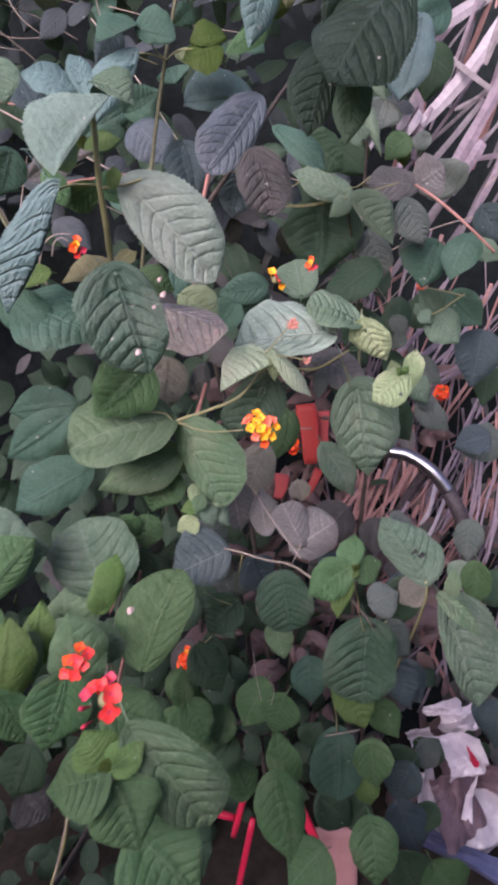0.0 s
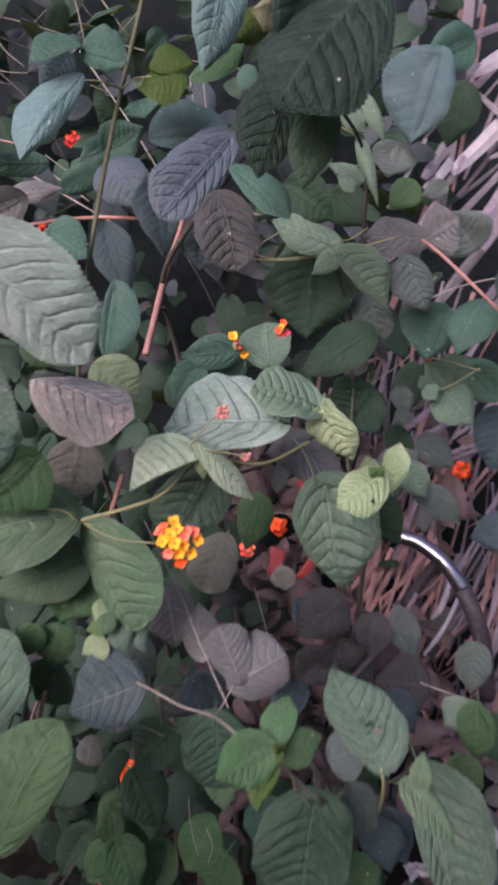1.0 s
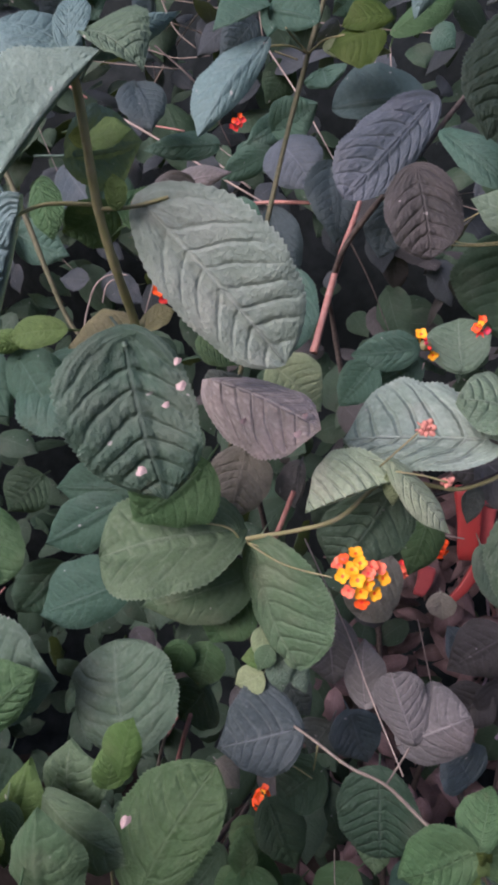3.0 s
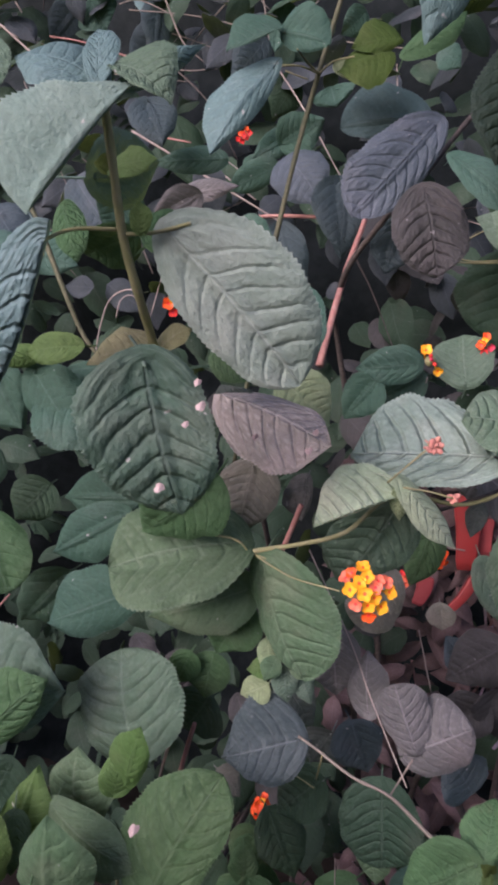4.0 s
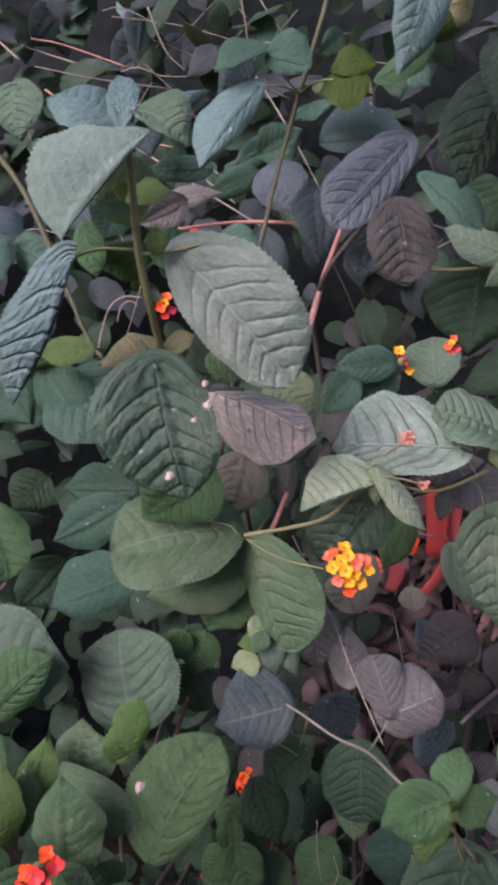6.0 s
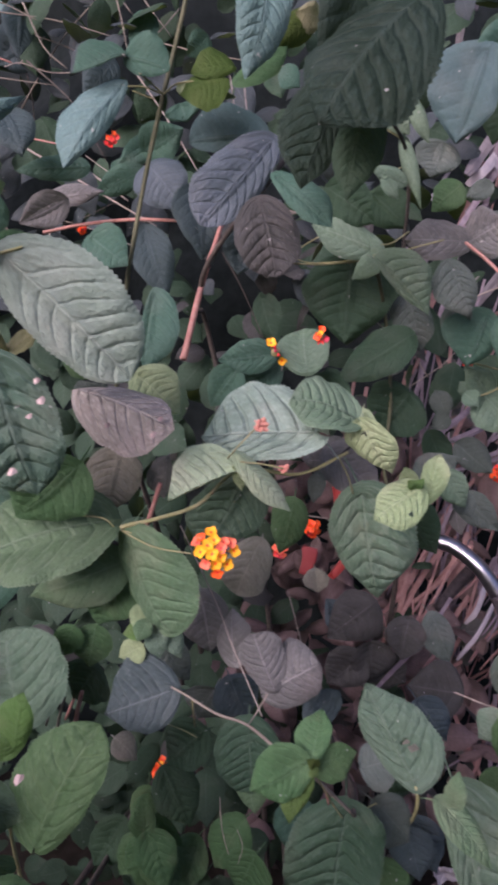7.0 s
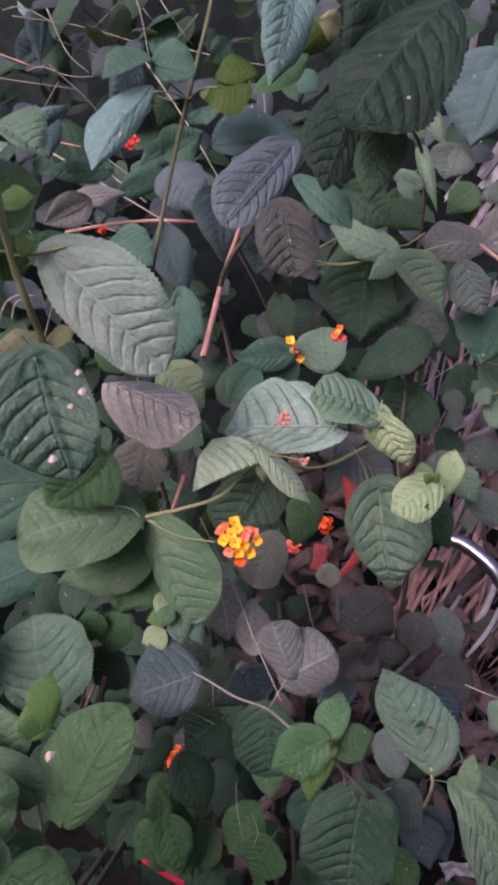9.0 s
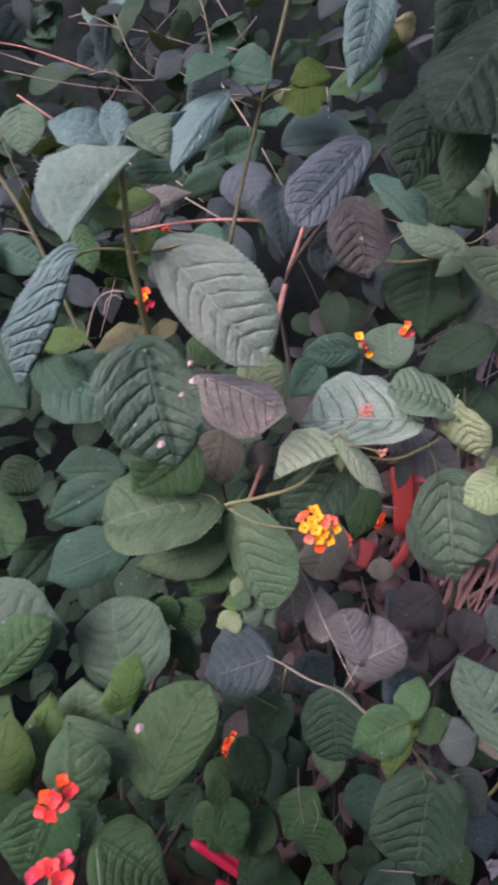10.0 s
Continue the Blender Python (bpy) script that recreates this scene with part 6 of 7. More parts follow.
# ---- flower heads ----
def floret_mesh(material, cup, throat):
    """A lantana floret: a lobed disc with a raised rim round the throat and a narrow tube behind."""
    rings, sides = 5, 30
    verts, faces = [(0, 0, -0.10)], []
    for i in range(1, rings):
        q = i / (rings - 1)
        for j in range(sides):
            w = 2 * math.pi * j / sides
            lobe = 0.62 + 0.38 * abs(math.cos(2 * w + 0.3 * math.sin(w))) ** 0.5
            r = 0.5 * q * (1 + (lobe - 1) * q)
            verts.append((r * math.cos(w), r * math.sin(w), cup * q * q - 0.10 * (1 - q) + 0.05 * q * math.sin(2 * w)))
    faces += [(0, 1 + j, 1 + (j + 1) % sides) for j in range(sides)]
    for i in range(rings - 2):
        a, b = 1 + i * sides, 1 + (i + 1) * sides
        faces += [(a + j, b + j, b + (j + 1) % sides, a + (j + 1) % sides) for j in range(sides)]
    off = len(verts)
    for z, r in ((-0.06, 0.13), (-0.7, 0.07), (-1.3, 0.06)):
        verts += [(r * math.cos(2 * math.pi * j / 8), r * math.sin(2 * math.pi * j / 8), z) for j in range(8)]
    for i in range(2):
        faces += [(off + i * 8 + j, off + i * 8 + (j + 1) % 8, off + (i + 1) * 8 + (j + 1) % 8, off + (i + 1) * 8 + j) for j in range(8)]
    me = mesh_of("floret", verts, faces, material)
    me.materials.append(throat)
    for face in list(me.polygons)[:sides]:
        face.material_index = 1
    return me


def bud_mesh(material):
    verts, faces = [], []
    prof = ((-0.9, 0.05), (-0.3, 0.10), (0.0, 0.17), (0.25, 0.20), (0.45, 0.14), (0.55, 0.02))
    for z, r in prof:
        verts += [(r * (1 + 0.12 * math.cos(4 * a)) * math.cos(a), r * (1 + 0.12 * math.cos(4 * a)) * math.sin(a), z) for a in [2 * math.pi * j / 10 for j in range(10)]]
    for i in range(len(prof) - 1):
        faces += [(i * 10 + j, i * 10 + (j + 1) % 10, (i + 1) * 10 + (j + 1) % 10, (i + 1) * 10 + j) for j in range(10)]
    faces.append(tuple(range(50, 60)))
    return mesh_of("bud", verts, faces, material)


FLORETS = {"yellow": floret_mesh(P_YELLOW, 0.10, P_ORANGE), "orange": floret_mesh(P_ORANGE, 0.08, P_RED), "red": floret_mesh(P_RED, 0.04, P_PINK), "pink": floret_mesh(P_PINK, 0.09, P_RED), "coral": floret_mesh(P_CORAL, 0.08, P_RED)}
BUDS = {"orange": bud_mesh(P_ORANGE), "pink": bud_mesh(P_PINK), "pale": bud_mesh(P_BUD), "red": bud_mesh(P_RED)}
head_count = [0]
# across, up, colour and size of the florets and buds, in widths of the head
HEADS = {
    "full": ((-0.10, 0.44, "yellow", 0.30), (-0.17, 0.13, "yellow", 0.30), (-0.33, -0.02, "yellow", 0.30), (-0.06, -0.06, "yellow", 0.32), (0.03, -0.28, "yellow", 0.30),
             (0.30, -0.28, "yellow", 0.30), (0.45, 0.02, "yellow", 0.30), (0.14, -0.12, "yellow", 0.28), (-0.42, 0.20, "coral", 0.28), (0.36, 0.20, "coral", 0.28),
             (0.14, 0.08, "coral", 0.28), (0.20, 0.22, "coral", 0.26), (-0.20, -0.28, "coral", 0.28), (0.08, -0.48, "orange", 0.30), (-0.02, 0.26, "yellow", 0.28), (-0.32, 0.30, "orange", 0.24)),
    "arc": ((-0.2, 0.36, "yellow", 0.42), (0.0, 0.05, "bud_pink", 0.36), (0.10, -0.08, "bud_red", 0.34), (0.26, -0.32, "yellow", 0.36), (-0.05, 0.15, "bud_red", 0.3)),
    "rosy": ((0.0, 0.0, "coral", 0.52), (0.30, 0.14, "coral", 0.46), (-0.30, 0.16, "coral", 0.46), (-0.22, -0.24, "red", 0.46), (0.22, -0.26, "coral", 0.46), (0.0, 0.34, "red", 0.44), (0.0, -0.36, "pink", 0.38)),
    "few": ((0.02, 0.42, "orange", 0.42), (-0.18, 0.02, "orange", 0.46), (0.26, -0.06, "pink", 0.36), (0.0, -0.28, "red", 0.36), (-0.05, 0.2, "yellow", 0.34)),
    "red": ((0.0, 0.0, "red", 0.44), (0.36, 0.15, "red", 0.40), (-0.34, -0.28, "red", 0.36), (-0.06, -0.38, "red", 0.40), (0.14, 0.36, "orange", 0.36), (-0.22, 0.06, "orange", 0.36), (0.2, -0.16, "red", 0.34)),
    "redbig": ((0.10, 0.08, "red", 0.46), (0.02, -0.28, "red", 0.46), (-0.26, 0.28, "red", 0.32), (-0.44, 0.16, "pink", 0.28), (0.08, 0.40, "pink", 0.30), (-0.10, 0.30, "red", 0.30),
               (-0.50, -0.10, "bud_pink", 0.30), (-0.48, -0.44, "bud_pink", 0.26)),
}


def flower_head(shrub, place, facing, diam, style):
    """A domed head of florets round a short receptacle; style sets colours and fullness."""
    head_count[0] += 1
    rng = random.Random(head_count[0] * 7)
    z = Vector(facing).normalized()
    core = Vector(place) - z * diam * 0.45
    m = frame_of(core, z.orthogonal(), z)
    right = Vector((0, 0, 1)).cross(z).normalized()
    up = z.cross(right)
    sides, verts, faces = 10, [], []
    prof = ((-0.9, 0.05), (-0.35, 0.06), (-0.1, 0.16), (0.08, 0.20), (0.2, 0.14), (0.26, 0.02))
    for h, r in prof:
        verts += [(r * diam * math.cos(2 * math.pi * j / sides), r * diam * math.sin(2 * math.pi * j / sides), h * diam) for j in range(sides)]
    for i in range(len(prof) - 1):
        faces += [(i * sides + j, i * sides + (j + 1) % sides, (i + 1) * sides + (j + 1) % sides, (i + 1) * sides + j) for j in range(sides)]
    head = part("flower_head", mesh_of("flower_head", verts, faces, STEM), shrub, m)

    def place_piece(me, name, theta, phi, size, reach):
        d = Vector((math.sin(theta) * math.cos(phi), math.sin(theta) * math.sin(phi), math.cos(theta)))
        lean = (d + Vector((rng.uniform(-0.3, 0.3), rng.uniform(-0.3, 0.3), 0.15))).normalized()
        mm = frame_of(d * reach, lean.orthogonal(), lean) @ Matrix.Rotation(rng.uniform(0, 6.28), 4, "Z") @ Matrix.Diagonal((size, size, size, 1))
        ob = new(name, me)
        ob.parent = head
        ob.matrix_basis = mm

    if style in HEADS:
        for dx, dz, colour, size in HEADS[style]:
            flat = min(0.95, math.hypot(dx, dz) * 1.7)
            spot = m.inverted() @ (Vector(place) + right * dx * diam + up * dz * diam - z * diam * 0.42 * flat ** 2)
            lean = (Vector((spot.x, spot.y, 0)) / diam * 1.3 + Vector((rng.uniform(-0.25, 0.25), rng.uniform(-0.25, 0.25), 1))).normalized()
            flower = colour in FLORETS
            name = "floret" if flower else "bud"
            ob = new(name, FLORETS[colour] if flower else BUDS[colour[4:]])
            ob.parent = head
            ob.matrix_basis = frame_of(spot, lean.orthogonal(), lean) @ Matrix.Rotation(rng.uniform(0, 6.28), 4, "Z") @ Matrix.Scale(size * diam, 4)
    elif style == "bud":
        for j in range(12):
            place_piece(BUDS["pale"], "bud", rng.uniform(0, 1.1), j * 2.4, diam * rng.uniform(0.55, 0.7), diam * 0.20)
    elif style == "redbud":
        for j in range(7):
            place_piece(BUDS[rng.choice(("red", "pink", "red"))], "bud", 0.9 * (j > 0), j * 1.05, diam * 0.55, diam * 0.26)
    else:
        warm = {"orange": ("orange", "orange", "red", "orange"), "red": ("red", "red", "orange"), "redbig": ("red", "red", "pink", "red")}[style]
        for j in range(11):
            place_piece(FLORETS[rng.choice(warm)], "floret", (0.15 if j == 0 else 0.65 if j < 5 else 1.15) + rng.uniform(-0.12, 0.12), j * 1.35, diam * rng.uniform(0.34, 0.44), diam * 0.42)
    return head


flower_head(centre_shrub, (0.0095, 0.404, 0.8611), (0.18, -0.91, 0.37), 0.0242, 'full')
flower_head(centre_shrub, (0.0241, 0.535, 0.9628), (0.1, -0.99, 0.05), 0.0188, 'arc')
flower_head(centre_shrub, (0.0551, 0.55, 0.9747), (0.03, -1, 0.02), 0.0142, 'few')
flower_head(centre_shrub, (0.0576, 0.751, 0.7584), (0.02, -0.95, 0.33), 0.0219, 'orange')
flower_head(centre_shrub, (0.0236, 0.735, 0.7344), (0.07, -0.93, 0.36), 0.0179, 'rosy')
flower_head(centre_shrub, (0.0295, 0.411, 0.9305), (0.13, -0.98, 0.16), 0.0114, 'bud')
flower_head(centre_shrub, (0.0425, 0.43, 0.9036), (0.08, -0.97, 0.23), 0.0090, 'bud')
flower_head(dark_shrub, (0.2937, 0.9, 0.8051), (-0.31, -0.94, 0.15), 0.0258, 'orange')
flower_head(dark_shrub, (0.1856, 0.665, 0.9577), (-0.2, -0.98, 0.04), 0.0102, 'rosy')
flower_head(dark_shrub, (0.1881, 0.668, 0.9288), (-0.2, -0.97, 0.09), 0.0073, 'redbud')
flower_head(rear_shrub, (-0.1996, 0.8, 1.1765), (0.35, -0.9, -0.25), 0.0166, 'red')
flower_head(rear_shrub, (-0.2003, 0.72, 1.0675), (0.4, -0.91, -0.12), 0.0105, 'orange')
flower_head(tall_shrub, (-0.1375, 0.5, 0.9854), (0.39, -0.92, -0.02), 0.0179, 'few')
flower_head(tall_shrub, (-0.3359, 0.55, 1.0587), (0.64, -0.75, -0.15), 0.0160, 'orange')
flower_head(low_shrub, (-0.0957, 0.29, 0.7532), (0.27, -0.79, 0.55), 0.0191, 'red')
flower_head(low_shrub, (-0.0645, 0.235, 0.7711), (0.22, -0.77, 0.6), 0.0218, 'redbig')
flower_head(low_shrub, (-0.0701, 0.6, 0.5504), (0.14, -0.77, 0.62), 0.0186, 'few')
flower_head(low_shrub, (-0.0733, 0.6, 0.5216), (0.14, -0.75, 0.65), 0.0082, 'redbud')
flower_head(low_shrub, (-0.0764, 0.62, 0.5276), (0.11, -0.82, 0.56), 0.0199, 'orange')
flower_head(low_shrub, (-0.0492, 0.62, 0.4104), (0.15, -0.66, 0.73), 0.0132, 'redbud')
flower_head(low_shrub, (0.0816, 0.56, 0.5559), (-0.11, -0.81, 0.58), 0.0084, 'redbud')


def dried_petal(place, facing, size):
    """A small curled pale petal stuck on a leaf."""
    verts, faces = [(0, 0, 0.03)], []
    for i in range(1, 4):
        for j in range(12):
            w = 2 * math.pi * j / 12
            r = 0.40 * i / 3 * (1 + 0.13 * math.sin(3 * w + size * 9000) + 0.12 * math.sin(5 * w + size * 7000))
            verts.append((r * math.cos(w), 0.75 * r * math.sin(w), 0.02 - 0.05 * (i / 3) ** 2 + 0.10 * math.sin(2 * w) * (i / 3)))
    faces += [(0, 1 + j, 1 + (j + 1) % 12) for j in range(12)]
    for i in range(2):
        faces += [(1 + i * 12 + j, 13 + i * 12 + j, 13 + i * 12 + (j + 1) % 12, 1 + i * 12 + (j + 1) % 12) for j in range(12)]
    me = mesh_of("dried_petal", verts, faces, PETAL_SPOT)
    z = Vector(facing)
    part("dried_petal", me, tall_shrub, frame_of(place, z.orthogonal(), z) @ Matrix.Scale(size, 4), "pale pink dried petal")


dried_petal((-0.0461, 0.318, 0.9574), (0.32, -0.94, 0.11), 0.0035)
dried_petal((-0.0445, 0.318, 0.9499), (0.31, -0.94, 0.15), 0.0046)
dried_petal((-0.0494, 0.318, 0.9435), (0.33, -0.92, 0.18), 0.0032)
dried_petal((-0.0594, 0.322, 0.9197), (0.36, -0.89, 0.29), 0.0050)
dried_petal((-0.0213, 0.388, 0.9258), (0.14, -0.97, 0.21), 0.0047)
dried_petal((-0.0466, 0.392, 0.928), (0.23, -0.95, 0.19), 0.0040)
dried_petal((-0.0778, 0.352, 0.7488), (0.28, -0.74, 0.61), 0.0070)
dried_petal((-0.0212, 0.4, 0.9319), (0.13, -0.98, 0.18), 0.0039)


# ---- dry palm fronds ----
def strap_mesh(a, b, width, material, seed):
    """A dry leaflet: a creased strip with thickness, sagging and slightly twisted."""
    rng = random.Random(seed)
    a, b = Vector(a), Vector(b)
    d = b - a
    side0 = d.cross(Vector((0, 1, 0.15))).normalized()
    n, verts, faces = 14, [], []
    twist, sag, split = rng.uniform(-0.5, 0.5), rng.uniform(-0.04, 0.07) * d.length, rng.uniform(0.10, 0.25)
    for i in range(n + 1):
        q = i / n
        p = a + d * q + Vector((0, 0, -1)) * sag * math.sin(math.pi * q) + Vector((0, 1, 0)) * 0.008 * math.sin(q * 5 + seed)
        side = (Matrix.Rotation(twist * (q - 0.5), 3, d.normalized()) @ side0)
        out = side.cross(d).normalized()
        w = width * 0.5 * (0.55 + 0.45 * min(1.0, q * 6)) * (1 + 0.06 * math.sin(q * 17 + seed))
        for s, lift in ((-1, 0), (-0.5, -split * 0.4), (0, -split), (0.5, -split * 0.4), (1, 0)):
            verts.append(p + side * w * s + out * w * lift)
        for s, lift in ((1, 0), (0.5, -split * 0.4), (0, -split), (-0.5, -split * 0.4), (-1, 0)):
            verts.append(p + side * w * s * 0.98 + out * (w * lift + 0.0012))
    for i in range(n):
        for j in range(10):
            faces.append((i * 10 + j, i * 10 + (j + 1) % 10, (i + 1) * 10 + (j + 1) % 10, (i + 1) * 10 + j))
    faces += [tuple(range(10))[::-1], tuple(range(n * 10, n * 10 + 10))]
    return mesh_of("leaflet", verts, faces, material, False)


strap_count = [0]


def strap(frond, a, b, width, material):
    strap_count[0] += 1
    return part("leaflet", strap_mesh(a, b, width, material, strap_count[0]), frond)


upper_frond = thing("palm_frond", (0.3875, 1.05, 1.154), "dry bleached palm frond leaning among the shrubs", "palm frond", "dry palm fronds")
lower_frond = thing("palm_frond", (0.3293, 1, 0.5241), "dry reddish-brown palm frond with narrow leaflets", "palm frond", "dry palm fronds")
strap(upper_frond, (0.2641, 1, 1.2035), (0.4041, 1.05, 1.3789), 0.0220, STRAW_PALE)
strap(upper_frond, (0.2264, 0.98, 1.1774), (0.2629, 1, 1.2192), 0.0129, STRAW_PALE)
strap(upper_frond, (0.2976, 1.08, 1.3591), (0.422, 1.12, 1.4475), 0.0211, STRAW_PALE)
strap(upper_frond, (0.2216, 1, 1.2613), (0.2997, 1.06, 1.3671), 0.0100, STRAW_GREY)
strap(upper_frond, (0.2193, 0.97, 1.1843), (0.2768, 1.02, 1.2832), 0.0148, STRAW_GREY)
strap(upper_frond, (0.2702, 0.92, 1.0908), (0.3888, 1, 1.2848), 0.0192, STRAW_LILAC)
strap(upper_frond, (0.2978, 0.93, 1.0925), (0.343, 0.96, 1.1673), 0.0163, STRAW_LILAC)
strap(upper_frond, (0.2958, 1.02, 1.3138), (0.3868, 0.98, 1.2258), 0.0079, STRAW_GREY)
strap(upper_frond, (0.2521, 0.95, 1.1187), (0.3597, 1, 1.239), 0.0088, STRAW_GREY)
strap(upper_frond, (0.1792, 1, 1.2611), (0.248, 1.06, 1.3513), 0.0061, STRAW_GREY)
strap(upper_frond, (0.3101, 1, 1.2194), (0.3828, 1, 1.2621), 0.0069, STRAW_GREY)
strap(upper_frond, (0.2175, 0.98, 1.1158), (0.281, 1.02, 1.2286), 0.0081, STRAW_LILAC)
strap(upper_frond, (0.2949, 1.05, 1.162), (0.4224, 1.05, 1.1711), 0.0085, STRAW_LILAC)
strap(upper_frond, (0.3575, 1.02, 1.0637), (0.4197, 1.05, 1.1962), 0.0117, STRAW_LILAC)
strap(upper_frond, (0.348, 0.98, 1.2779), (0.3818, 1, 1.3871), 0.0105, STRAW_GREY)
strap(upper_frond, (0.2551, 1.1, 1.3985), (0.4083, 1.14, 1.4804), 0.0118, STRAW_LILAC)
strap(upper_frond, (0.1762, 1, 1.1514), (0.2336, 1.05, 1.2608), 0.0051, STRAW_PALE)
strap(upper_frond, (0.2611, 1.1, 1.3091), (0.3791, 1.15, 1.436), 0.0109, STRAW_LILAC)
strap(lower_frond, (0.1712, 0.9727, 0.5928), (0.2099, 0.9928, 0.6391), 0.0079, STRAW_RUST)
strap(lower_frond, (0.1956, 0.98, 0.5177), (0.2121, 1.0089, 0.6723), 0.0079, STRAW_RUST)
strap(lower_frond, (0.176, 0.9875, 0.5452), (0.2339, 1.0096, 0.6474), 0.0082, STRAW_RUST)
strap(lower_frond, (0.2159, 0.9631, 0.5337), (0.2853, 0.9896, 0.6615), 0.0045, STRAW_RUST)
strap(lower_frond, (0.2159, 0.9689, 0.5324), (0.2638, 1.0101, 0.6763), 0.0049, STRAW_RUST)
strap(lower_frond, (0.1955, 0.9868, 0.5376), (0.2481, 0.9922, 0.6586), 0.0064, STRAW_RUST)
strap(lower_frond, (0.221, 0.9826, 0.5589), (0.2925, 1.0283, 0.6648), 0.0061, STRAW_RUST)
strap(lower_frond, (0.1984, 0.9923, 0.5365), (0.2698, 1.0325, 0.6864), 0.0050, STRAW_RUST)
strap(lower_frond, (0.2061, 0.9881, 0.5536), (0.3012, 1.0108, 0.6696), 0.0066, STRAW_RUST)
strap(lower_frond, (0.1656, 0.9985, 0.5875), (0.2254, 1.0581, 0.6493), 0.0066, STRAW_RUST)
strap(lower_frond, (0.1972, 1.0016, 0.5641), (0.2168, 1.0363, 0.6428), 0.0064, STRAW_RUST)
strap(lower_frond, (0.1828, 0.9948, 0.5572), (0.2274, 1.0428, 0.6864), 0.0078, STRAW_RUST)
strap(lower_frond, (0.2669, 0.9877, 0.5471), (0.2907, 1.0161, 0.686), 0.0072, STRAW_RUST)
strap(lower_frond, (0.2522, 0.9889, 0.5335), (0.2999, 1.0172, 0.6646), 0.0060, STRAW_RUST)
strap(lower_frond, (0.244, 0.9765, 0.5577), (0.3314, 1.0238, 0.6299), 0.0040, STRAW_RUST)
strap(lower_frond, (0.2769, 0.9, 0.5864), (0.3055, 0.92, 0.6467), 0.0073, STRAW_PALE)
strap(lower_frond, (0.3183, 0.9227, 0.6635), (0.3983, 1.0183, 0.762), 0.0045, STRAW_LILAC)
strap(lower_frond, (0.3042, 0.9304, 0.6346), (0.3914, 0.9941, 0.7891), 0.0043, STRAW_LILAC)
strap(lower_frond, (0.3139, 0.9434, 0.6495), (0.4148, 1.0046, 0.7543), 0.0051, STRAW_LILAC)
strap(lower_frond, (0.3432, 0.8615, 0.5185), (0.3726, 0.9439, 0.7033), 0.0039, STRAW_LILAC)
strap(lower_frond, (0.3347, 0.8724, 0.5073), (0.3818, 0.9376, 0.711), 0.0045, STRAW_LILAC)
strap(lower_frond, (0.3484, 0.8715, 0.5093), (0.3794, 0.9269, 0.702), 0.0034, STRAW_LILAC)
strap(lower_frond, (0.2996, 0.8976, 0.5769), (0.3887, 0.9649, 0.7078), 0.0027, STRAW_LILAC)
strap(lower_frond, (0.3045, 0.8937, 0.5737), (0.3871, 0.9728, 0.7098), 0.0022, STRAW_LILAC)
strap(lower_frond, (0.312, 0.9095, 0.5782), (0.4127, 0.9512, 0.7038), 0.0035, STRAW_LILAC)
strap(lower_frond, (0.339, 0.883, 0.5614), (0.3783, 0.9744, 0.6693), 0.0024, STRAW_RUST)
strap(lower_frond, (0.3421, 0.8979, 0.5478), (0.3652, 0.9689, 0.6833), 0.0027, STRAW_RUST)
strap(lower_frond, (0.328, 0.889, 0.55), (0.3725, 0.9559, 0.6767), 0.0036, STRAW_RUST)
strap(lower_frond, (0.3632, 0.8655, 0.5145), (0.4332, 0.9267, 0.7157), 0.0043, STRAW_LILAC)
strap(lower_frond, (0.3735, 0.87, 0.5399), (0.4266, 0.9408, 0.7211), 0.0051, STRAW_LILAC)
strap(lower_frond, (0.3571, 0.882, 0.5516), (0.4251, 0.9507, 0.7063), 0.0039, STRAW_LILAC)
strap(lower_frond, (0.2934, 0.921, 0.5211), (0.3805, 0.953, 0.6303), 0.0038, STRAW_RUST)
strap(lower_frond, (0.3002, 0.9263, 0.5169), (0.3813, 0.9583, 0.6304), 0.0030, STRAW_RUST)
strap(lower_frond, (0.3137, 0.9246, 0.5027), (0.39, 0.9543, 0.6105), 0.0030, STRAW_RUST)
strap(lower_frond, (0.3295, 0.9183, 0.5039), (0.4065, 0.9526, 0.6402), 0.0024, STRAW_RUST)
strap(lower_frond, (0.3265, 0.9221, 0.5083), (0.4151, 0.9381, 0.6687), 0.0028, STRAW_RUST)
strap(lower_frond, (0.3227, 0.9304, 0.5046), (0.4241, 0.9588, 0.6483), 0.0025, STRAW_RUST)
strap(lower_frond, (0.3749, 0.879, 0.558), (0.4246, 0.9211, 0.6374), 0.0034, STRAW_LILAC)
strap(lower_frond, (0.3901, 0.8899, 0.5851), (0.4386, 0.9321, 0.6365), 0.0042, STRAW_LILAC)
strap(lower_frond, (0.3917, 0.9021, 0.5811), (0.4264, 0.9231, 0.6358), 0.0039, STRAW_LILAC)
strap(lower_frond, (0.2751, 1.0231, 0.5956), (0.2882, 1.0529, 0.6857), 0.0047, STRAW_LILAC)
strap(lower_frond, (0.3021, 1.0262, 0.5915), (0.3012, 1.0499, 0.6906), 0.0049, STRAW_LILAC)
strap(lower_frond, (0.2563, 1.0244, 0.5362), (0.2738, 1.0439, 0.6526), 0.0054, STRAW_LILAC)
strap(lower_frond, (0.318, 1.0214, 0.5247), (0.3414, 1.03, 0.6438), 0.0098, STRAW_LILAC)
strap(lower_frond, (0.3071, 1.0155, 0.5119), (0.3517, 1.0408, 0.6307), 0.0075, STRAW_LILAC)
strap(lower_frond, (0.3228, 1.029, 0.5692), (0.3223, 1.0428, 0.6257), 0.0072, STRAW_LILAC)
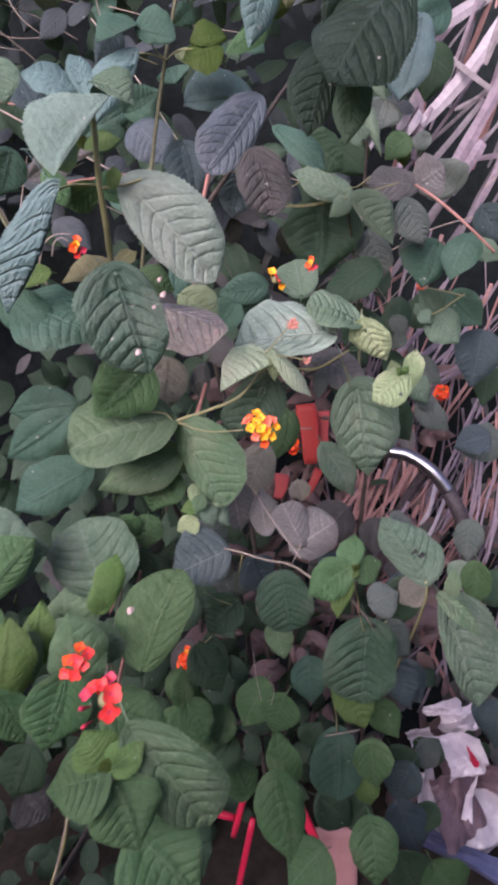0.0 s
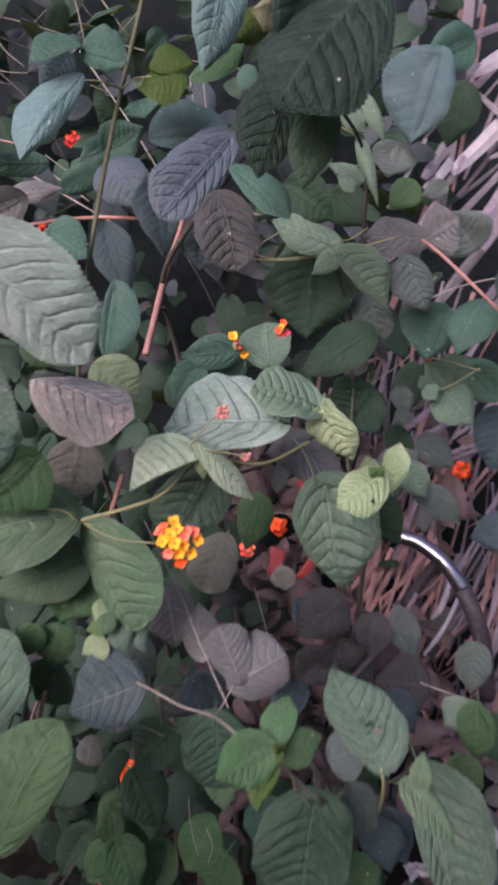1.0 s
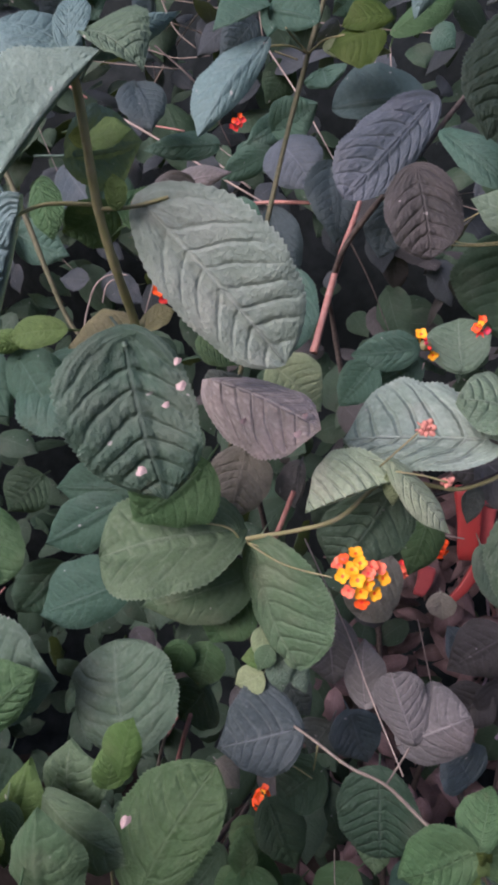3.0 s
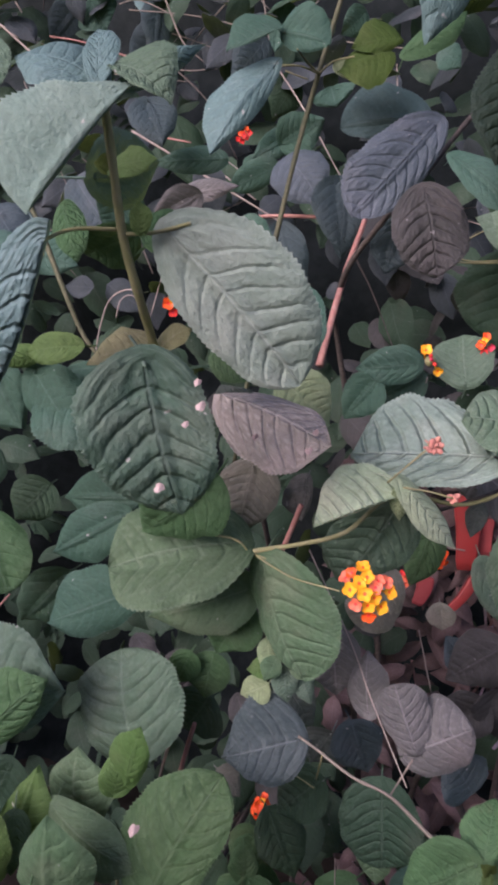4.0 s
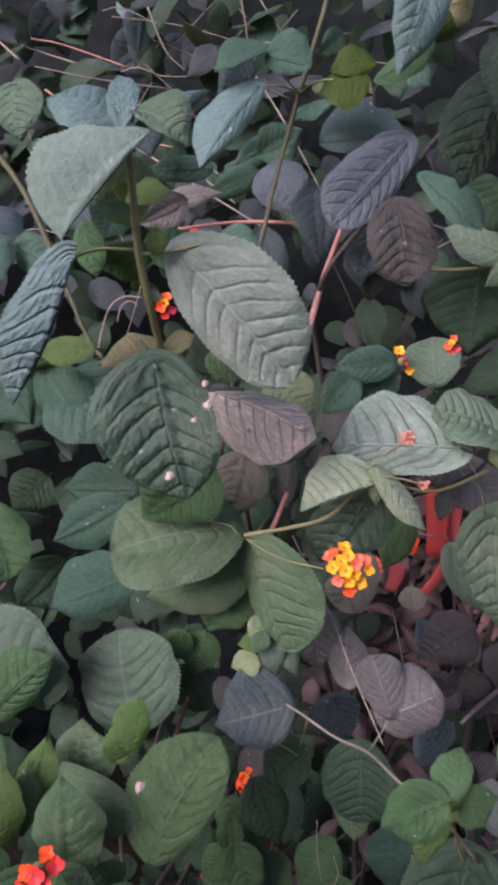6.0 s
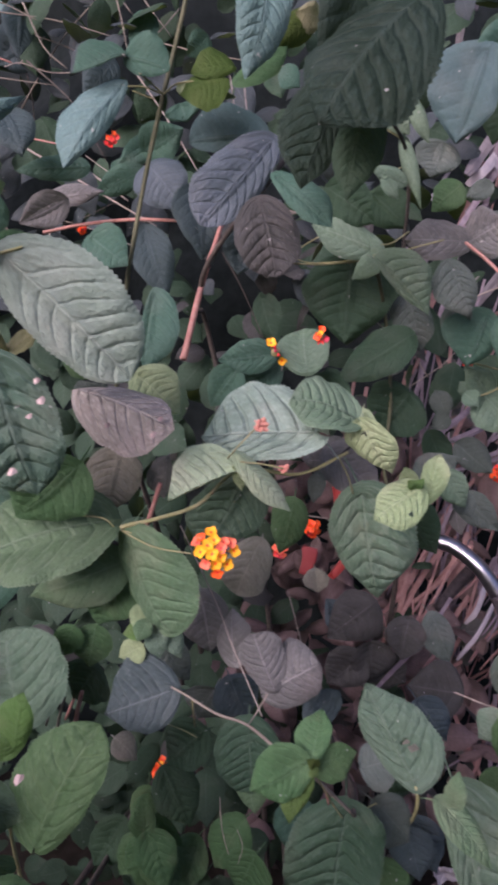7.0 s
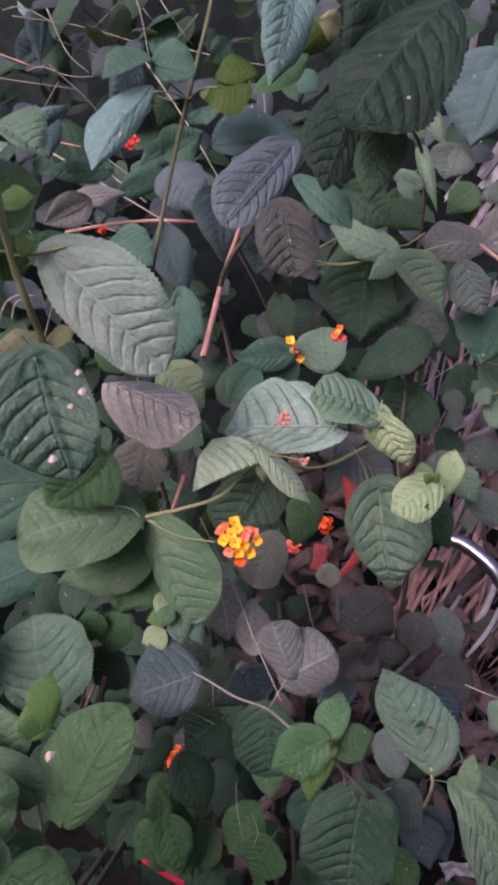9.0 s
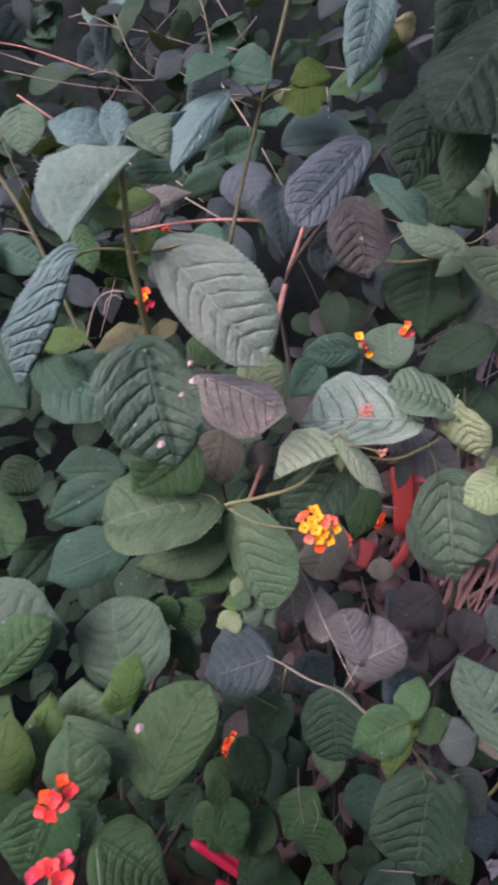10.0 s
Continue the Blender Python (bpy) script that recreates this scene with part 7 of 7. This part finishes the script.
strap(lower_frond, (0.2812, 0.9853, 0.4651), (0.318, 1.0144, 0.6108), 0.0046, STRAW_RUST)
strap(lower_frond, (0.2706, 0.9878, 0.472), (0.3288, 0.9924, 0.6074), 0.0074, STRAW_RUST)
strap(lower_frond, (0.2345, 0.9727, 0.4592), (0.3012, 0.9904, 0.5893), 0.0077, STRAW_RUST)
strap(lower_frond, (0.0907, 1.0294, 0.7781), (0.104, 1.078, 0.9077), 0.0048, STRAW_RUST)
strap(lower_frond, (0.1118, 1.0527, 0.7876), (0.1326, 1.0763, 0.8667), 0.0037, STRAW_RUST)
strap(lower_frond, (0.11, 1.0373, 0.7866), (0.1246, 1.0864, 0.8895), 0.0063, STRAW_RUST)
strap(lower_frond, (0.2924, 0.9457, 0.8383), (0.362, 0.9942, 0.9037), 0.0061, STRAW_LILAC)
strap(lower_frond, (0.2282, 0.9405, 0.833), (0.3292, 0.994, 0.8818), 0.0099, STRAW_LILAC)
strap(lower_frond, (0.2147, 0.9578, 0.8386), (0.3283, 0.9909, 0.9407), 0.0086, STRAW_LILAC)
strap(lower_frond, (0.2691, 0.9843, 0.7986), (0.3542, 0.9741, 0.8379), 0.0064, STRAW_LILAC)
strap(lower_frond, (0.3059, 0.9911, 0.7883), (0.3916, 1.0026, 0.8474), 0.0063, STRAW_LILAC)
strap(lower_frond, (0.2531, 0.9823, 0.7835), (0.3957, 0.9989, 0.8604), 0.0062, STRAW_LILAC)
strap(lower_frond, (0.1481, 0.8, 0.5223), (0.2441, 0.86, 0.6416), 0.0059, STRAW_LILAC)
strap(lower_frond, (0.259, 0.85, 0.5588), (0.3194, 0.9, 0.6396), 0.0061, STRAW_PALE)
strap(lower_frond, (0.1951, 1.013, 0.5622), (0.2278, 1.0303, 0.7012), 0.0063, STRAW_RUST)
strap(lower_frond, (0.2191, 0.9888, 0.5541), (0.22, 1.0357, 0.6388), 0.0037, STRAW_RUST)
strap(lower_frond, (0.2114, 1.004, 0.5544), (0.1886, 1.0356, 0.6826), 0.0046, STRAW_RUST)
strap(lower_frond, (0.2693, 0.9818, 0.5533), (0.276, 1.029, 0.6731), 0.0040, STRAW_RUST)
strap(lower_frond, (0.2719, 0.9967, 0.561), (0.2941, 1.0385, 0.6737), 0.0037, STRAW_RUST)
strap(lower_frond, (0.262, 1.0023, 0.5408), (0.3052, 1.0391, 0.646), 0.0045, STRAW_RUST)
strap(upper_frond, (0.2273, 1.06, 1.2555), (0.3194, 1.1, 1.3908), 0.0045, STRAW_LILAC)
strap(upper_frond, (0.2556, 1.06, 1.2393), (0.3816, 1.1, 1.407), 0.0036, STRAW_GREY)
strap(upper_frond, (0.3043, 1.04, 1.2341), (0.4131, 1.1, 1.3672), 0.0036, STRAW_PALE)
strap(upper_frond, (0.2337, 1.02, 1.1474), (0.3261, 1.06, 1.2642), 0.0045, STRAW_LILAC)
strap(upper_frond, (0.3308, 0.99, 1.1422), (0.3877, 1, 1.2159), 0.0043, STRAW_GREY)
strap(upper_frond, (0.2981, 0.99, 1.1178), (0.3808, 1, 1.2002), 0.0052, STRAW_LILAC)
litter_rng = random.Random(11)
for i in range(620):
    x, z = litter_rng.uniform(0.12, 0.95), litter_rng.uniform(0.1, 1.65)
    y = litter_rng.uniform(1.02, 1.22)
    ang = litter_rng.gauss(1.05 if z > 0.9 else 1.3, 0.3)
    ln = litter_rng.uniform(0.12, 0.35)
    if z > 0.9 and i % 5 > 1:
        continue
    strap(upper_frond if z > 0.9 else lower_frond, (x, y, z), (x + ln * math.cos(ang), y + litter_rng.uniform(-0.05, 0.05), z + ln * math.sin(ang)), litter_rng.uniform(0.002, 0.007) if z < 0.9 else litter_rng.uniform(0.003, 0.014), litter_rng.choice((STRAW_GREY, STRAW_LILAC, STRAW_RUST, STRAW_GREY) if z > 0.9 else (STRAW_RUST, STRAW_LILAC, STRAW_RUST, STRAW_LILAC)))

# ---- bent tube ----
HOOP = [(0.1842, 0.86, 0.728), (0.2103, 0.845, 0.7252), (0.2344, 0.835, 0.7212), (0.2625, 0.82, 0.7037), (0.2859, 0.81, 0.6749), (0.2993, 0.8, 0.6488), (0.3141, 0.8, 0.6101), (0.3354, 0.82, 0.5287)]
hoop = thing("bent_tube", HOOP[-1], "bent worn chrome tube stuck among dry fronds", "tube")
v_, f_ = tube(HOOP[:5], 0.019, 0.019, sides=20, steps=8, wobble=0.0)
part("tube", mesh_of("tube", v_, f_, STEEL), hoop)
# The lower tube and its brace take a dark colour in place of shade.
v_, f_ = tube(HOOP[4:], 0.021, 0.021, sides=20, steps=8, wobble=0.0)
part("sleeve", mesh_of("sleeve", v_, f_, SHADED_METAL), hoop, label="lower tube, coloured dark for shade")
v_, f_ = tube(((0.2622, 0.84, 0.6976), (0.2499, 0.86, 0.6647), (0.2337, 0.88, 0.618)), 0.016, 0.015, sides=20, steps=8, wobble=0.0)
part("brace", mesh_of("brace", v_, f_, SHADED_METAL), hoop, label="brace coloured dark for shade")


# ---- red and pink plastic ----
def bar(thing_, name, a, b, width, depth, material, bow=0.0, taper=1.0):
    """A moulded plastic bar with rounded edges and a slight bow."""
    a, b = Vector(a), Vector(b)
    d = b - a
    side = d.cross(Vector((0, 1, 0))).normalized()
    out = side.cross(d).normalized()
    prof = [(math.copysign(abs(math.cos(w)) ** 0.5, math.cos(w)) * width / 2, math.copysign(abs(math.sin(w)) ** 0.5, math.sin(w)) * depth / 2) for w in [2 * math.pi * j / 16 for j in range(16)]]
    verts, faces, n = [], [], 8
    for i in range(n + 1):
        q = i / n
        p = a + d * q + side * bow * math.sin(math.pi * q)
        k = (0.85 if i in (0, n) else 1.0) * (1 + (taper - 1) * q)
        verts += [p + side * s * k + out * o * k for s, o in prof]
    for i in range(n):
        faces += [(i * 16 + j, i * 16 + (j + 1) % 16, (i + 1) * 16 + (j + 1) % 16, (i + 1) * 16 + j) for j in range(16)]
    faces += [tuple(range(16))[::-1], tuple(range(n * 16, n * 16 + 16))]
    return part(name, mesh_of(name, verts, faces, material), thing_)


stool = thing("plastic_stool", (0.1039, 0.95, 0.6058), "red plastic stool half hidden by leaves", "stool")
bar(stool, "leg", (0.0918, 0.96, 0.7756), (0.1028, 0.95, 0.677), 0.036, 0.012, RED_PLASTIC, 0.003, 0.7)
bar(stool, "leg", (0.1198, 0.975, 0.7606), (0.1271, 0.97, 0.694), 0.034, 0.010, PINK_RED, -0.003, 0.5)
bar(stool, "brace", (0.1162, 0.95, 0.6673), (0.0876, 0.93, 0.6229), 0.016, 0.010, RED_PLASTIC, 0.003, 0.7)
bar(stool, "brace", (0.0546, 0.95, 0.6592), (0.0472, 0.94, 0.6192), 0.026, 0.010, PINK_RED, 0.003, 0.6)
crate = thing("plastic_crate", (-0.012, 0.8, -0.0032), "red plastic crate standing low under the leaves", "crate")
bar(crate, "rail", (-0.1272, 0.8, 0.2146), (-0.0471, 0.78, 0.1962), 0.010, 0.010, CRIMSON)
bar(crate, "rail", (-0.1192, 0.8, 0.1471), (-0.0234, 0.78, 0.135), 0.010, 0.010, CRIMSON)
bar(crate, "post", (-0.0028, 0.78, 0.1989), (-0.0253, 0.78, 0.1006), 0.010, 0.012, CRIMSON)
bar(crate, "post", (0.0063, 0.78, 0.134), (-0.0204, 0.76, -0.0011), 0.010, 0.012, CRIMSON)
bar(crate, "rail", (-0.053, 0.8, 0.1739), (-0.0028, 0.78, 0.1904), 0.008, 0.008, CRIMSON)
bar(crate, "post", (0.0632, 0.78, 0.2051), (0.1086, 0.76, 0.1048), 0.014, 0.010, CRIMSON)
bar(crate, "rail", (-0.1392, 0.72, 0.2941), (-0.0538, 0.72, 0.2507), 0.012, 0.010, CRIMSON)
panel = thing("plastic_board", (0.1399, 0.8, -0.0026), "faded pink plastic board lying on the soil", "board")
bar(panel, "sheet", (0.141, 0.8, 0.0954), (0.1401, 0.76, -0.0239), 0.075, 0.006, PINK_PLASTIC)


# ---- crumpled bag ----
def film_mesh(place, width, height, turn, seed, material):
    """A crumpled sheet of film with thickness, creased along many random lines."""
    rng = random.Random(seed)
    folds = []
    for _ in range(14):
        w = rng.uniform(0, math.pi)
        folds.append((math.cos(w), math.sin(w), rng.uniform(-0.45, 0.45), rng.choice((-1, 1)) * rng.uniform(0.12, 0.42)))
    n = 44
    m = pose(*place, 72, 0, 0) @ Matrix.Rotation(turn, 4, "Z")
    front, back = [], []
    for j in range(n + 1):
        for i in range(n + 1):
            a, b = i / n - 0.5, j / n - 0.5
            h = sum(k * abs(a * c + b * d - o) for c, d, o, k in folds) + 0.12 * abs(noise.noise((a * 4, b * 4, seed))) + 0.012 * noise.noise((a * 14, b * 14, seed))
            edge = 1 + 0.22 * noise.noise((a * 3 + seed, b * 3, 0.0)) * max(abs(a), abs(b)) * 2
            p = Vector((a * width * 1.05 * edge, b * height * 1.05 * edge, h * 1.5 * max(0.03, min(width, height))))
            front.append(m @ p)
            back.append(m @ (p + Vector((0, 0, -0.0015))))
    k = n + 1
    faces = [(j * k + i, j * k + i + 1, (j + 1) * k + i + 1, (j + 1) * k + i) for j in range(n) for i in range(n)]
    off = len(front)
    rim = [i for i in range(k)] + [j * k + n for j in range(1, k)] + [n * k + i for i in range(n - 1, -1, -1)] + [j * k for j in range(n - 1, 0, -1)]
    faces += [(off + a, off + d, off + c, off + b) for a, b, c, d in faces]
    faces += [(rim[i], off + rim[i], off + rim[(i + 1) % len(rim)], rim[(i + 1) % len(rim)]) for i in range(len(rim))]
    return mesh_of("film", front + back, faces, material, False)


bag = thing("plastic_bag", (0.3449, 0.8, 0.0455), "crumpled white plastic bag with mauve shadow folds and blue flap on litter", "bag")
# Tinted pieces: mauve as painted shadow, a blue flap, a red print.
BAG_TINTS = (((0.3349, 0.8250, 0.1473), 0.085, 0.075, 0.06, 17, SHADOW_FILM, "mauve film for shadow in the folds"), ((0.4089, 0.8300, 0.1447), 0.095, 0.08, 0.2, 31, SHADOW_FILM, "mauve film for shadow in the folds"), ((0.3197, 0.7550, 0.0973), 0.165, 0.034, -0.46, 11, BLUE_FILM, "blue flap of film"), ((0.3495, 0.7900, 0.2435), 0.009, 0.01, 0.3, 2, CRIMSON, "small red print"))
for place, width, height, turn, seed in (((0.3638, 0.8350, 0.2648), 0.075, 0.05, 0.3, 5), ((0.3270, 0.8500, 0.2755), 0.06, 0.02, 0.25, 9), ((0.3458, 0.8150, 0.2212), 0.062, 0.045, 0.2, 3), ((0.2903, 0.7900, 0.1770), 0.03, 0.07, 0.08, 8), ((0.3498, 0.7900, 0.1792), 0.014, 0.07, -0.25, 13), ((0.3715, 0.7750, 0.0996), 0.13, 0.085, -0.15, 27), ((0.2783, 0.8300, 0.2494), 0.036, 0.028, 0.5, 21)):
    part("film", film_mesh(place, width, height, turn, seed, BAG), bag)
for place, width, height, turn, seed, material, label in BAG_TINTS:
    part("printed_panel", film_mesh(place, width, height, turn, seed, material), bag, label=label)

# ---- undergrowth behind ----
grow_rng = np.random.RandomState(4)
shapes = [leaf_grid(1.0, (0.38, 0.36, 0.06), (0.40, -0.34, 0.02), 0.08, 0.3, 18, 8, 900 + i) for i in range(5)]
curled = [leaf_grid(1.0, (0.40, 0.17 + 0.03 * i, 0.10), (0.42, -0.18 - 0.03 * i, 0.08), 0.2, 0.4, 14, 6, 950 + i) for i in range(5)]


# room left for the stool, the crate and the bag
CLEAR = (((-0.02, 0.18), (0.5, 0.99), (0.51, 0.87)), ((-0.16, 0.20), (0.5, 0.84), (0.0, 0.36)), ((0.16, 0.55), (0.5, 0.92), (0.0, 0.48)))


def undergrowth(name, count, box, sizes, material, label, kinds=shapes):
    """Many small leaves in one mesh, facing outward and up."""
    verts, faces, uvs, off = [], [], [], 0
    for i in range(count):
        sv, sf, su = kinds[grow_rng.randint(len(kinds))]
        p = Vector([grow_rng.uniform(lo, hi) for lo, hi in box])
        if any(all(lo < c < hi for c, (lo, hi) in zip(p, hole)) for hole in CLEAR):
            continue
        tip = Vector((grow_rng.normal(0, 0.8), grow_rng.normal(-0.25, 0.4), grow_rng.normal(-0.5, 0.6)))
        nor = Vector((grow_rng.normal(0, 0.4), -0.8 + grow_rng.normal(0, 0.3), 0.6 + grow_rng.normal(0, 0.3)))
        s = grow_rng.uniform(*sizes)
        m = np.array(frame_of(p, tip, nor))
        verts.append((sv * s) @ m[:3, :3].T + m[:3, 3])
        faces += [tuple(off + k for k in f) for f in sf]
        uvs.append(su)
        off += len(sv)
    ob = new(name, mesh_of(name, np.vstack(verts), faces, material, True, np.vstack(uvs)))
    ob.color = (0.15, 0, 0, 1)
    return tagged(ob, label, "undergrowth", kind="stuff")


# Dark leaf colours hold the shade that lies behind and under the shrubs.
undergrowth("undergrowth", 1500, ((-1.8, -0.8), (0.80, 1.12), (0.02, 1.7)), (0.04, 0.08), SHADE, "dense green leaves beyond the shrubs, coloured dark for shade")
undergrowth("undergrowth", 1500, ((0.85, 1.8), (0.80, 1.15), (0.02, 1.7)), (0.04, 0.08), SHADE, "dense green leaves beyond the fronds, coloured dark for shade")
undergrowth("undergrowth", 1050, ((-0.9, 0.25), (0.84, 1.12), (0.02, 1.9)), (0.035, 0.075), SHADE, "dense green undergrowth leaves, coloured dark for shade")
undergrowth("undergrowth", 420, ((-0.9, 0.2), (0.80, 1.05), (1.0, 1.9)), (0.03, 0.065), SHADE_BLUE, "bluish undergrowth leaves, coloured dark for shade")
undergrowth("undergrowth", 220, ((-0.08, 0.45), (0.78, 1.0), (0.02, 0.62)), (0.035, 0.065), RUSSET, "reddish-brown leaf litter under the shrubs", curled)
undergrowth("undergrowth", 220, ((-0.06, 0.34), (0.99, 1.14), (0.25, 0.85)), (0.04, 0.08), RUSSET, "reddish dry leaf litter behind the stool", curled)
undergrowth("undergrowth", 260, ((0.12, 0.9), (0.98, 1.15), (0.05, 1.1)), (0.03, 0.06), PLUM, "purplish dry leaves among the fronds")
undergrowth("undergrowth", 260, ((-0.4, 0.5), (0.62, 0.95), (0.02, 0.40)), (0.03, 0.05), SHADE, "low green leaves near the soil, coloured dark for shade")
undergrowth("undergrowth", 70, ((-0.30, 0.0), (0.71, 0.84), (0.40, 0.95)), (0.035, 0.065), SHADE, "green leaves deep inside the shrubs, coloured dark for shade")
undergrowth("undergrowth", 22, ((-0.30, 0.0), (0.72, 0.84), (0.40, 0.95)), (0.035, 0.06), UMBER, "brown withered leaves deep inside the shrubs, coloured dim for shade")
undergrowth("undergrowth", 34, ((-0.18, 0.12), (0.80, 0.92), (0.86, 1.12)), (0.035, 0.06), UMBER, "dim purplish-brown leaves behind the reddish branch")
